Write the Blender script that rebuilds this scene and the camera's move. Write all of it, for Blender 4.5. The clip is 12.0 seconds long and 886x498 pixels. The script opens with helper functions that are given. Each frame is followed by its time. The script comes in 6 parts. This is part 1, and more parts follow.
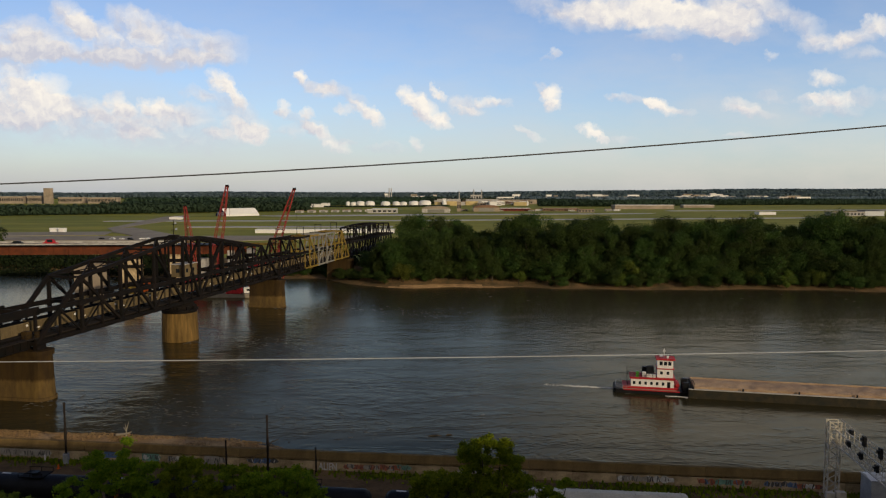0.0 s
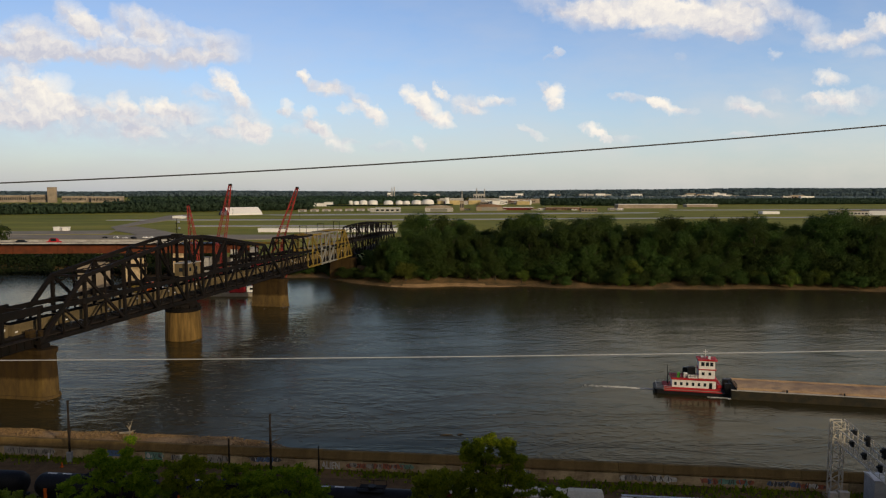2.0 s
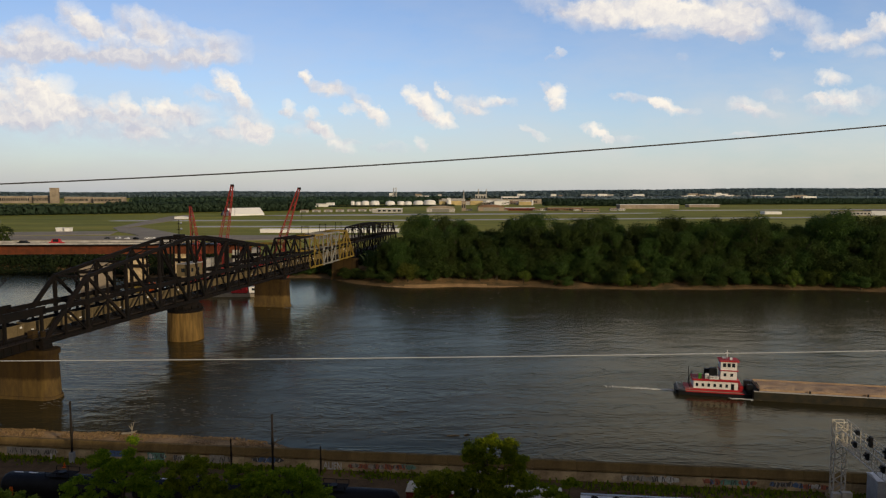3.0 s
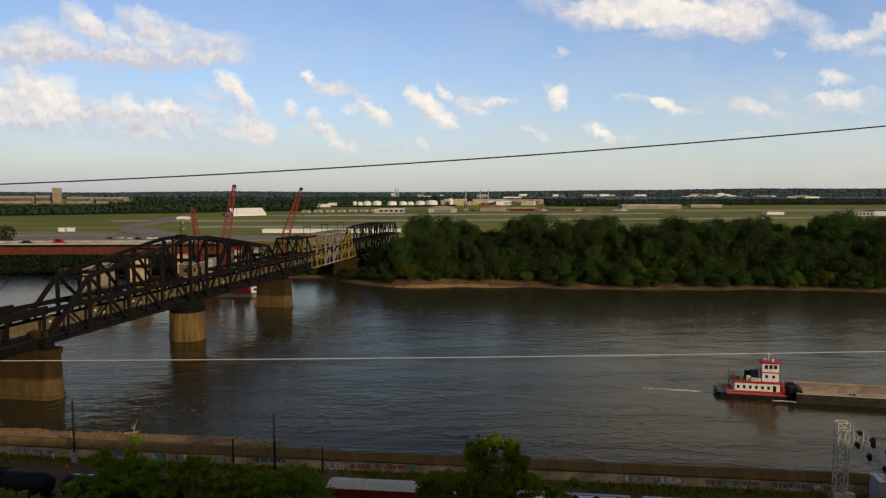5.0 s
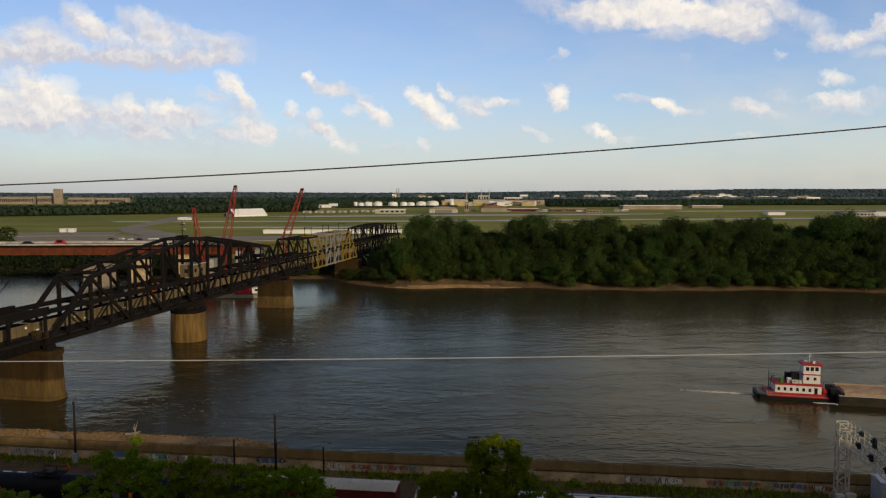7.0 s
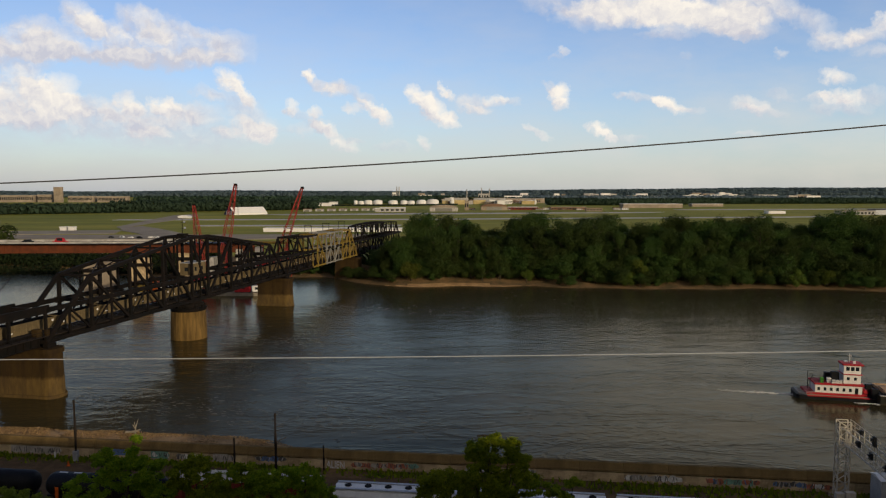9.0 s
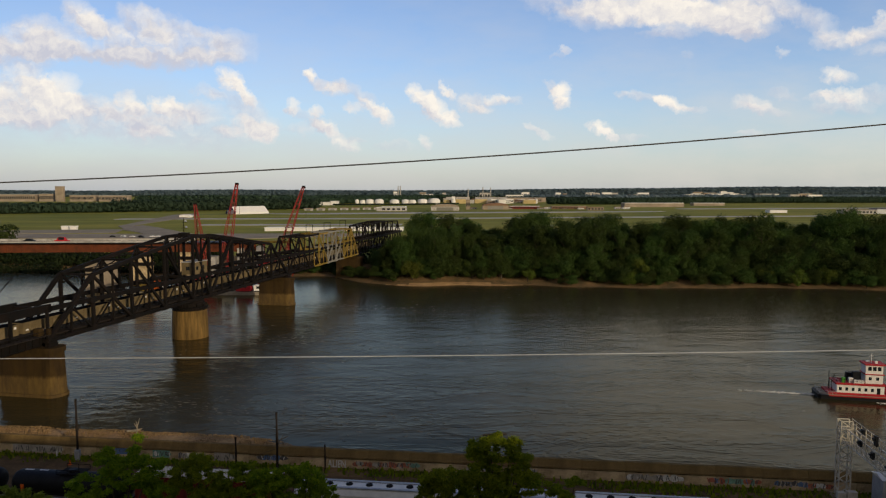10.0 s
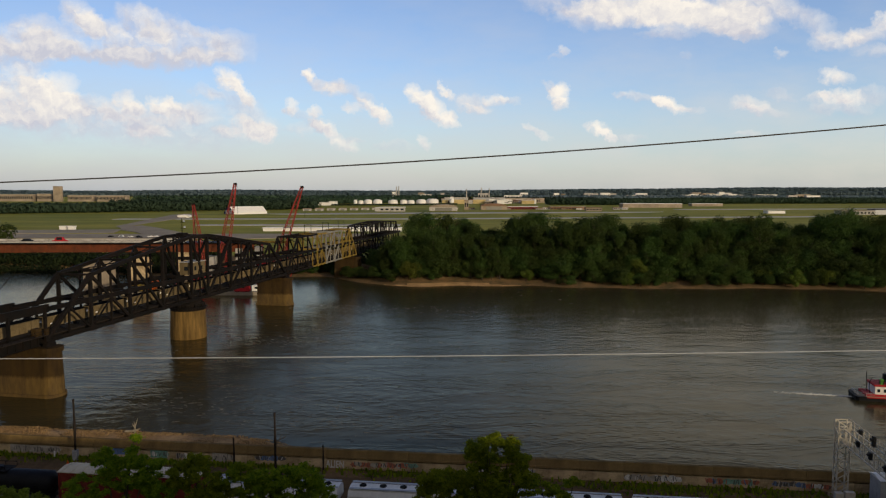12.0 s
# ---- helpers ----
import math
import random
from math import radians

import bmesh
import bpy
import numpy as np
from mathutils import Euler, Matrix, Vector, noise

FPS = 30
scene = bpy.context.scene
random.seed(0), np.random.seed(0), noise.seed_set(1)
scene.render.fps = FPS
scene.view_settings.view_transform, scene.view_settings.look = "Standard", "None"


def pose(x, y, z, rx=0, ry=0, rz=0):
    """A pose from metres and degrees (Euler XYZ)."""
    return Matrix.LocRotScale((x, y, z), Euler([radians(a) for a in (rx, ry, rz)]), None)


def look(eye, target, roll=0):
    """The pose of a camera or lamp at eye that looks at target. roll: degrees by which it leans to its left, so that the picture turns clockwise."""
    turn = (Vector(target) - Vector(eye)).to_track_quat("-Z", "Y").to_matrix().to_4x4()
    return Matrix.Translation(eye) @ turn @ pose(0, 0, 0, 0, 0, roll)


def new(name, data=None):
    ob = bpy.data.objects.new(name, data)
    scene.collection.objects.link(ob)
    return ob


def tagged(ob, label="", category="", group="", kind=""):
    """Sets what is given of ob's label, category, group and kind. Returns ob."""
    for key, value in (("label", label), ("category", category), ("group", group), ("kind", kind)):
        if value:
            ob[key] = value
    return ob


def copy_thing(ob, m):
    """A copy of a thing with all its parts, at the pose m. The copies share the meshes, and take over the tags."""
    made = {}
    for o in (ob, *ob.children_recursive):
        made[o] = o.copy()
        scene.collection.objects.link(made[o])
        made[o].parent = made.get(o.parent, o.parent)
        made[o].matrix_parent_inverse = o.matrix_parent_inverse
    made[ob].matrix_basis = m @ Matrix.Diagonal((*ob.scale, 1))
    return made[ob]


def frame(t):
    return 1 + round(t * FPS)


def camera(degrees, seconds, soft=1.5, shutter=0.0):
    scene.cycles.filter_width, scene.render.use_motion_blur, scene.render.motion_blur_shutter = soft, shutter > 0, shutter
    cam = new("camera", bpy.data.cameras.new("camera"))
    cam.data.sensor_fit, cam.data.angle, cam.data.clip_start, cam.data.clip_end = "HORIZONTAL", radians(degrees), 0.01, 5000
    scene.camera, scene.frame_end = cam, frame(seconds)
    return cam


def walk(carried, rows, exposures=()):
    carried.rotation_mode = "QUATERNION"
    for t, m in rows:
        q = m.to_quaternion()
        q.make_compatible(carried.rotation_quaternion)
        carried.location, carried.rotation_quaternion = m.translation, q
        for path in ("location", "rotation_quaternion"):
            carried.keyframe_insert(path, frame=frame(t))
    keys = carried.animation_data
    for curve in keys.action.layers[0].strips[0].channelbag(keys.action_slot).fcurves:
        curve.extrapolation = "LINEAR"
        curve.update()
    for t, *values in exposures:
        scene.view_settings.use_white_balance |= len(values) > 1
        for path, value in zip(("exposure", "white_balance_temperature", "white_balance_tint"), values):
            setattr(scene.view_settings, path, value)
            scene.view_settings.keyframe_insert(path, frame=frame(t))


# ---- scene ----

# ---- camera ----
cam = camera(64, 12.0, soft=1.2)
EYE = 48.0
# seconds, turn to the left, tilt down, lean (degrees)
SWAY = ((0.0, 0.0, 0.0, 0.0), (0.5, 0.049, 0.012, -0.02), (1.0, 0.129, 0.04, -0.025), (1.5, 0.181, 0.036, -0.008),
        (2.0, 0.23, 0.069, 0.03), (2.5, 0.295, 0.067, 0.02), (3.0, 0.378, 0.033, -0.02), (5.0, 0.537, 0.014, -0.007),
        (5.5, 0.589, 0.011, -0.03), (6.0, 0.624, 0.009, -0.04), (6.5, 0.606, -0.022, -0.04), (7.0, 0.612, -0.034, -0.03),
        (9.0, 0.622, 0.095, 0.0), (9.5, 0.681, 0.105, -0.015), (10.0, 0.726, 0.162, -0.01), (10.5, 0.729, 0.156, 0.0),
        (11.0, 0.659, 0.087, 0.005), (11.5, 0.62, 0.093, 0.015), (12.0, 0.597, 0.134, 0.05))
walk(cam, [(t, pose(0, 0, EYE, 85.443 - tilt, 0, turn) @ pose(0, 0, 0, 0, 0, lean)) for t, turn, tilt, lean in SWAY],
     exposures=((0.0, -0.16), (12.0, -0.16)))

# ---- world and sun ----
SUN_TURN, SUN_HEIGHT = 136.0, 14.3      # degrees clockwise from +y, and above the horizon
world = bpy.data.worlds.new("sky")
scene.world = world
world.use_nodes = True
wn, wl = world.node_tree.nodes, world.node_tree.links
wn.clear()


def wnode(kind, **inputs):
    n = wn.new(kind)
    for key, value in inputs.items():
        k = int(key[1:])
        if isinstance(value, bpy.types.NodeSocket):
            wl.new(value, n.inputs[k])
        else:
            n.inputs[k].default_value = value
    return n


def wmath(op, a, b=0.0, c=0.0, clamp=False):
    n = wnode("ShaderNodeMath", i0=a, i1=b, i2=c)
    n.operation, n.use_clamp = op, clamp
    return n.outputs[0]


def wvec(op, a, b=(0, 0, 0)):
    n = wnode("ShaderNodeVectorMath", i0=a, i1=b)
    n.operation = op
    return n


def wmix(fac, a, b):
    n = wn.new("ShaderNodeMix")
    n.data_type = "RGBA"
    for sock, value in ((n.inputs[0], fac), (n.inputs[6], a), (n.inputs[7], b)):
        if isinstance(value, bpy.types.NodeSocket):
            wl.new(value, sock)
        else:
            sock.default_value = value
    return n.outputs[2]


sky = wn.new("ShaderNodeTexSky")
sky.sky_type, sky.sun_disc = "NISHITA", False
sky.sun_elevation, sky.sun_rotation = radians(SUN_HEIGHT), radians(SUN_TURN)
sky.air_density, sky.dust_density, sky.ozone_density = 1.0, 0.6, 2.0
way = wn.new("ShaderNodeTexCoord").outputs["Generated"]
parts_xyz = wnode("ShaderNodeSeparateXYZ", i0=way)
ahead = wmath("MAXIMUM", wmath("ABSOLUTE", parts_xyz.outputs[1]), 0.06)
across = wmath("DIVIDE", parts_xyz.outputs[0], ahead)
above = wmath("DIVIDE", parts_xyz.outputs[2], ahead)
spot = wnode("ShaderNodeCombineXYZ", i0=across, i1=above, i2=0.0).outputs[0]


def wnoise(scale, detail, rough, vector):
    n = wn.new("ShaderNodeTexNoise")
    n.inputs["Scale"].default_value, n.inputs["Detail"].default_value, n.inputs["Roughness"].default_value = scale, detail, rough
    wl.new(vector, n.inputs["Vector"])
    return n


curl = wnoise(13.0, 3.0, 0.55, spot)
billow = wnoise(46.0, 7.0, 0.62, spot)
shift = wvec("MULTIPLY", wvec("SUBTRACT", curl.outputs["Color"], (0.5, 0.5, 0.5)).outputs[0], (0.040, 0.026, 0.0)).outputs[0]
crisp = wvec("MULTIPLY", wvec("SUBTRACT", billow.outputs["Color"], (0.5, 0.5, 0.5)).outputs[0], (0.034, 0.026, 0.0)).outputs[0]
bent = wvec("ADD", wvec("ADD", spot, shift).outputs[0], crisp).outputs[0]
heaps = [None]


def puff(u, v, ru, rv, tilt=0.0, body=1.0, bright=0.5):
    """One heap of cloud at that place of the sky: its half width and half height, its lean in degrees, how dense it is, and how much sun it takes."""
    c, s = math.cos(radians(tilt)), math.sin(radians(tilt))
    off = wvec("SUBTRACT", bent, (u, v, 0)).outputs[0]
    a = wvec("DOT_PRODUCT", off, (c / ru, s / ru, 0)).outputs["Value"]
    b = wvec("DOT_PRODUCT", off, (-s / rv, c / rv, 0)).outputs["Value"]
    dense = wmath("MULTIPLY_ADD", wmath("MULTIPLY_ADD", a, a, wmath("MULTIPLY", b, b)), -body * 0.8, body, clamp=True)
    sunny = wmath("MULTIPLY_ADD", b, 0.30, wmath("MULTIPLY_ADD", a, 0.10, bright))
    one = wnode("ShaderNodeCombineXYZ", i0=dense, i1=wmath("MULTIPLY", dense, sunny), i2=0.0).outputs[0]
    heaps[0] = one if heaps[0] is None else wvec("ADD", heaps[0], one).outputs[0]


puff(-0.600, 0.199, 0.0647, 0.0326, -5, 0.8, 0.35)
puff(-0.560, 0.215, 0.0554, 0.0249, -20, 0.75, 0.45)
puff(-0.512, 0.238, 0.0415, 0.0229, -42, 0.85, 0.6)
puff(-0.470, 0.211, 0.0554, 0.0192, -35, 0.85, 0.5)
puff(-0.427, 0.226, 0.0507, 0.0287, -35, 0.85, 0.5)
puff(-0.357, 0.207, 0.0693, 0.0249, -18, 0.7, 0.45)
puff(-0.306, 0.204, 0.0415, 0.0230, -20, 0.5, 0.4)
puff(-0.405, 0.184, 0.1110, 0.0154, -0, 0.9, 0.12)
puff(-0.522, 0.192, 0.1018, 0.0154, -3, 0.8, 0.2)
puff(-0.380, 0.234, 0.0553, 0.0114, -20, 0.35, 0.4)
puff(-0.603, 0.145, 0.0418, 0.0329, -0, 0.85, 0.55)
puff(-0.552, 0.130, 0.0335, 0.0349, -15, 1, 0.95)
puff(-0.576, 0.138, 0.0279, 0.0252, -0, 0.9, 0.8)
puff(-0.537, 0.114, 0.0372, 0.0214, -25, 0.8, 0.6)
puff(-0.589, 0.103, 0.0559, 0.0214, -0, 0.8, 0.45)
puff(-0.566, 0.101, 0.0354, 0.0098, -0, 0.7, 0.75)
puff(-0.534, 0.091, 0.1026, 0.0234, -0, 0.5, 0.15)
puff(-0.494, 0.114, 0.0419, 0.0175, -10, 0.6, 0.5)
puff(-0.450, 0.122, 0.0223, 0.0155, -30, 0.85, 0.85)
puff(-0.399, 0.120, 0.0260, 0.0136, -10, 0.9, 0.9)
puff(-0.419, 0.106, 0.0745, 0.0195, -0, 0.7, 0.4)
puff(-0.360, 0.110, 0.0419, 0.0156, -10, 0.6, 0.4)
puff(-0.424, 0.083, 0.0317, 0.0098, -5, 0.6, 0.75)
puff(-0.385, 0.079, 0.1400, 0.0254, -0, 0.45, 0.12)
puff(-0.343, 0.136, 0.0241, 0.0116, -20, 0.55, 0.5)
puff(-0.309, 0.153, 0.0204, 0.0155, -40, 0.9, 0.85)
puff(-0.292, 0.135, 0.0241, 0.0107, -55, 0.9, 0.9)
puff(-0.285, 0.110, 0.0558, 0.0214, -25, 0.6, 0.35)
puff(-0.282, 0.088, 0.0336, 0.0137, -22, 0.8, 0.8)
puff(-0.254, 0.083, 0.0168, 0.0147, -30, 0.8, 0.75)
puff(-0.317, 0.083, 0.0205, 0.0078, -0, 0.5, 0.5)
puff(-0.194, 0.162, 0.0120, 0.0087, -0, 1, 1)
puff(-0.178, 0.149, 0.0278, 0.0087, -22, 0.7, 0.4)
puff(-0.156, 0.141, 0.0148, 0.0145, -40, 0.75, 0.6)
puff(-0.131, 0.135, 0.0334, 0.0097, -30, 0.5, 0.3)
puff(-0.219, 0.116, 0.0121, 0.0107, -35, 0.75, 0.75)
puff(-0.187, 0.109, 0.0140, 0.0088, 20, 0.8, 0.85)
puff(-0.191, 0.095, 0.0419, 0.0117, -25, 0.5, 0.3)
puff(-0.175, 0.082, 0.0298, 0.0107, -28, 0.75, 0.75)
puff(-0.207, 0.085, 0.0242, 0.0088, -10, 0.5, 0.4)
puff(-0.148, 0.062, 0.0261, 0.0098, -10, 0.65, 0.7)
puff(-0.136, 0.071, 0.0168, 0.0049, -0, 0.45, 0.4)
puff(-0.138, 0.113, 0.0130, 0.0088, -10, 0.7, 0.7)
puff(-0.114, 0.112, 0.0260, 0.0107, -40, 0.9, 0.85)
puff(-0.100, 0.101, 0.0186, 0.0088, -45, 0.75, 0.7)
puff(-0.045, 0.129, 0.0241, 0.0145, -32, 1, 1)
puff(-0.025, 0.116, 0.0223, 0.0175, -55, 1, 0.9)
puff(-0.005, 0.093, 0.0205, 0.0117, -5, 1, 0.9)
puff(0.001, 0.106, 0.0130, 0.0097, -0, 0.9, 0.85)
puff(-0.033, 0.110, 0.0223, 0.0097, -35, 0.5, 0.2)
puff(-0.008, 0.141, 0.0111, 0.0077, -40, 0.8, 0.8)
puff(0.001, 0.132, 0.0093, 0.0068, -55, 0.75, 0.7)
puff(-0.037, 0.065, 0.0084, 0.0127, 30, 0.7, 0.7)
puff(-0.077, 0.062, 0.0373, 0.0078, -5, 0.35, 0.3)
puff(0.030, 0.123, 0.0241, 0.0136, -0, 0.65, 0.5)
puff(0.058, 0.127, 0.0167, 0.0087, -15, 0.75, 0.75)
puff(0.040, 0.113, 0.0167, 0.0078, -0, 0.65, 0.6)
puff(0.077, 0.125, 0.0204, 0.0058, -10, 0.45, 0.4)
puff(0.153, 0.137, 0.0167, 0.0174, -40, 1, 0.95)
puff(0.156, 0.122, 0.0148, 0.0087, -5, 0.9, 0.85)
puff(0.142, 0.145, 0.0130, 0.0087, -30, 0.7, 0.6)
puff(0.153, 0.195, 0.0074, 0.0058, -0, 0.6, 0.7)
puff(0.143, 0.190, 0.0129, 0.0058, -0, 0.4, 0.4)
puff(0.117, 0.080, 0.0261, 0.0068, -22, 0.7, 0.75)
puff(0.204, 0.085, 0.0186, 0.0107, -15, 0.95, 0.95)
puff(0.220, 0.076, 0.0168, 0.0059, -35, 0.8, 0.8)
puff(0.251, 0.072, 0.0279, 0.0059, -0, 0.4, 0.4)
puff(0.305, 0.118, 0.0260, 0.0116, -8, 0.95, 0.9)
puff(0.293, 0.122, 0.0185, 0.0078, -10, 0.8, 0.8)
puff(0.333, 0.113, 0.0186, 0.0058, -5, 0.5, 0.5)
puff(0.262, 0.127, 0.0297, 0.0087, -8, 0.55, 0.55)
puff(0.234, 0.132, 0.0130, 0.0058, -0, 0.4, 0.5)
puff(0.415, 0.121, 0.0278, 0.0126, -5, 0.7, 0.7)
puff(0.431, 0.112, 0.0371, 0.0087, -5, 0.6, 0.5)
puff(0.458, 0.134, 0.0241, 0.0077, -15, 0.4, 0.5)
puff(0.531, 0.158, 0.0259, 0.0125, -10, 0.85, 0.9)
puff(0.540, 0.131, 0.0315, 0.0116, -0, 0.9, 0.9)
puff(0.505, 0.131, 0.0222, 0.0077, -0, 0.6, 0.7)
puff(0.537, 0.116, 0.0463, 0.0116, -0, 0.6, 0.4)
puff(0.583, 0.133, 0.0278, 0.0135, -0, 0.45, 0.5)
puff(0.413, 0.079, 0.0242, 0.0049, -0, 0.45, 0.6)
puff(0.456, 0.191, 0.0111, 0.0067, -0, 0.55, 0.6)
puff(0.319, 0.191, 0.0074, 0.0058, -0, 0.3, 0.5)
puff(0.193, 0.241, 0.0551, 0.0228, -0, 0.75, 0.55)
puff(0.244, 0.256, 0.0734, 0.0266, -5, 0.9, 0.8)
puff(0.306, 0.244, 0.0551, 0.0228, -0, 1, 0.9)
puff(0.361, 0.240, 0.0551, 0.0247, -10, 0.95, 0.75)
puff(0.299, 0.216, 0.0460, 0.0096, -0, 0.6, 0.3)
puff(0.400, 0.229, 0.0459, 0.0210, -5, 0.8, 0.5)
puff(0.422, 0.256, 0.0550, 0.0266, -10, 0.85, 0.6)
puff(0.393, 0.214, 0.0368, 0.0086, -0, 0.6, 0.3)
puff(0.493, 0.233, 0.0459, 0.0171, -25, 0.6, 0.5)
puff(0.529, 0.206, 0.0414, 0.0153, -0, 0.75, 0.6)
puff(0.572, 0.214, 0.0322, 0.0134, 15, 0.75, 0.6)
puff(0.598, 0.233, 0.0239, 0.0143, -10, 0.9, 0.9)
puff(0.585, 0.191, 0.0276, 0.0096, -0, 0.5, 0.5)
puff(0.143, 0.256, 0.0551, 0.0152, -10, 0.45, 0.45)
puff(-0.663, 0.196, 0.0555, 0.0250, -0, 0.7, 0.4)
puff(-0.659, 0.118, 0.0559, 0.0331, -0, 0.8, 0.6)
puff(0.649, 0.217, 0.0459, 0.0229, -0, 0.8, 0.7)
puff(0.654, 0.133, 0.0462, 0.0155, -0, 0.6, 0.6)
# unseen sky above, added for water reflections: broad cloud bank sunward, clear blue opposite
puff(0.34, 0.36, 0.34, 0.09, -4, 1.0, 0.8)
puff(0.72, 0.33, 0.26, 0.08, -6, 1.0, 0.8)
puff(0.50, 0.52, 0.44, 0.10, -3, 0.9, 0.8)
puff(1.25, 0.28, 0.40, 0.12, 0, 0.8, 0.6)
puff(-1.10, 0.24, 0.34, 0.07, 0, 0.7, 0.5)
puff(-0.95, 0.12, 0.30, 0.05, 0, 0.7, 0.5)
heaped, lightened, _ = wnode("ShaderNodeSeparateXYZ", i0=heaps[0]).outputs
heap = wn.new("ShaderNodeMapRange")
heap.interpolation_type = "LINEAR"
heap.inputs["From Min"].default_value, heap.inputs["From Max"].default_value = 0.08, 1.0
ragged = wmath("MULTIPLY", wmath("SUBTRACT", billow.outputs["Fac"], 0.5), wmath("MULTIPLY", heaped, 1.5, clamp=True))
wl.new(wmath("ADD", heaped, wmath("MULTIPLY", ragged, 1.0)), heap.inputs["Value"])
thick = heap.outputs[0]
veil = wnoise(5.0, 5.0, 0.6, wvec("MULTIPLY", spot, (1.0, 2.6, 1.0)).outputs[0])
under = wmath("SUBTRACT", 1.0, wmath("MULTIPLY", wmath("ABSOLUTE", above), 2.4), clamp=True)
thin = wmath("MULTIPLY", wmath("MULTIPLY", wmath("SUBTRACT", veil.outputs["Fac"], 0.38, clamp=True), 1.3, clamp=True), under)
speck = wnoise(48.0, 5.0, 0.6, bent)
eased = wnoise(48.0, 5.0, 0.6, wvec("ADD", bent, (0.005, 0.008, 0.0)).outputs[0])
relief = wmath("MULTIPLY", wmath("SUBTRACT", speck.outputs["Fac"], eased.outputs["Fac"]), 1.5)
tower = wmath("ADD", wmath("DIVIDE", lightened, wmath("MAXIMUM", heaped, 0.02)), wmath("SUBTRACT", relief, 0.08), clamp=True)
white = wmix(tower, (7.2, 7.2, 8.1, 1), (12.2, 11.3, 10.0, 1))
low = wmath("SUBTRACT", 1.0, wmath("MULTIPLY", wmath("ABSOLUTE", above), 5.0), clamp=True)
tinted = wn.new("ShaderNodeMix")
tinted.data_type, tinted.blend_type = "RGBA", "MULTIPLY"
tinted.inputs[0].default_value = 1.0
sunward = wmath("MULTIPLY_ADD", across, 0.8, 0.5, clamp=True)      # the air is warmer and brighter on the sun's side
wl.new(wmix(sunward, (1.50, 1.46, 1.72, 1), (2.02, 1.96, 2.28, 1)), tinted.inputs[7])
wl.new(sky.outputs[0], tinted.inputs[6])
deeper = wmath("MULTIPLY", wmath("SUBTRACT", wmath("ABSOLUTE", above), 0.27, clamp=True), 2.6, clamp=True)      # the blue deepens towards the zenith
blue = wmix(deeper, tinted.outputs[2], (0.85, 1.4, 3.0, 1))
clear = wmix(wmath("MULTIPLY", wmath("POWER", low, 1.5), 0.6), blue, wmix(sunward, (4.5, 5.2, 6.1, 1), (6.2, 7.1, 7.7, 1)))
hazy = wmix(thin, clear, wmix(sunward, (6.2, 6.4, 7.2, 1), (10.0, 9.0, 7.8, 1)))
full = wmix(wmath("MULTIPLY", thick, 0.95), hazy, white)
# low sun behind: warm haze added to its unseen half-sky as fill light
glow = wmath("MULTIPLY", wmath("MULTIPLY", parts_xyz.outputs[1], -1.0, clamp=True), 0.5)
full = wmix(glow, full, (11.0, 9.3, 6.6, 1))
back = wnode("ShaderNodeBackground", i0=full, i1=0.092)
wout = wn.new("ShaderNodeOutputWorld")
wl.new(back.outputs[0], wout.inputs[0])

sun = new("sun", bpy.data.lights.new("sun", "SUN"))
sun.data.energy, sun.data.angle, sun.data.color = 3.15, radians(0.6), (1.0, 0.84, 0.60)
_a, _e = radians(SUN_TURN), radians(SUN_HEIGHT)
sun.matrix_world = look((0, 0, 300), (-300 * math.sin(_a) * math.cos(_e), -300 * math.cos(_a) * math.cos(_e), 300 - 300 * math.sin(_e)))


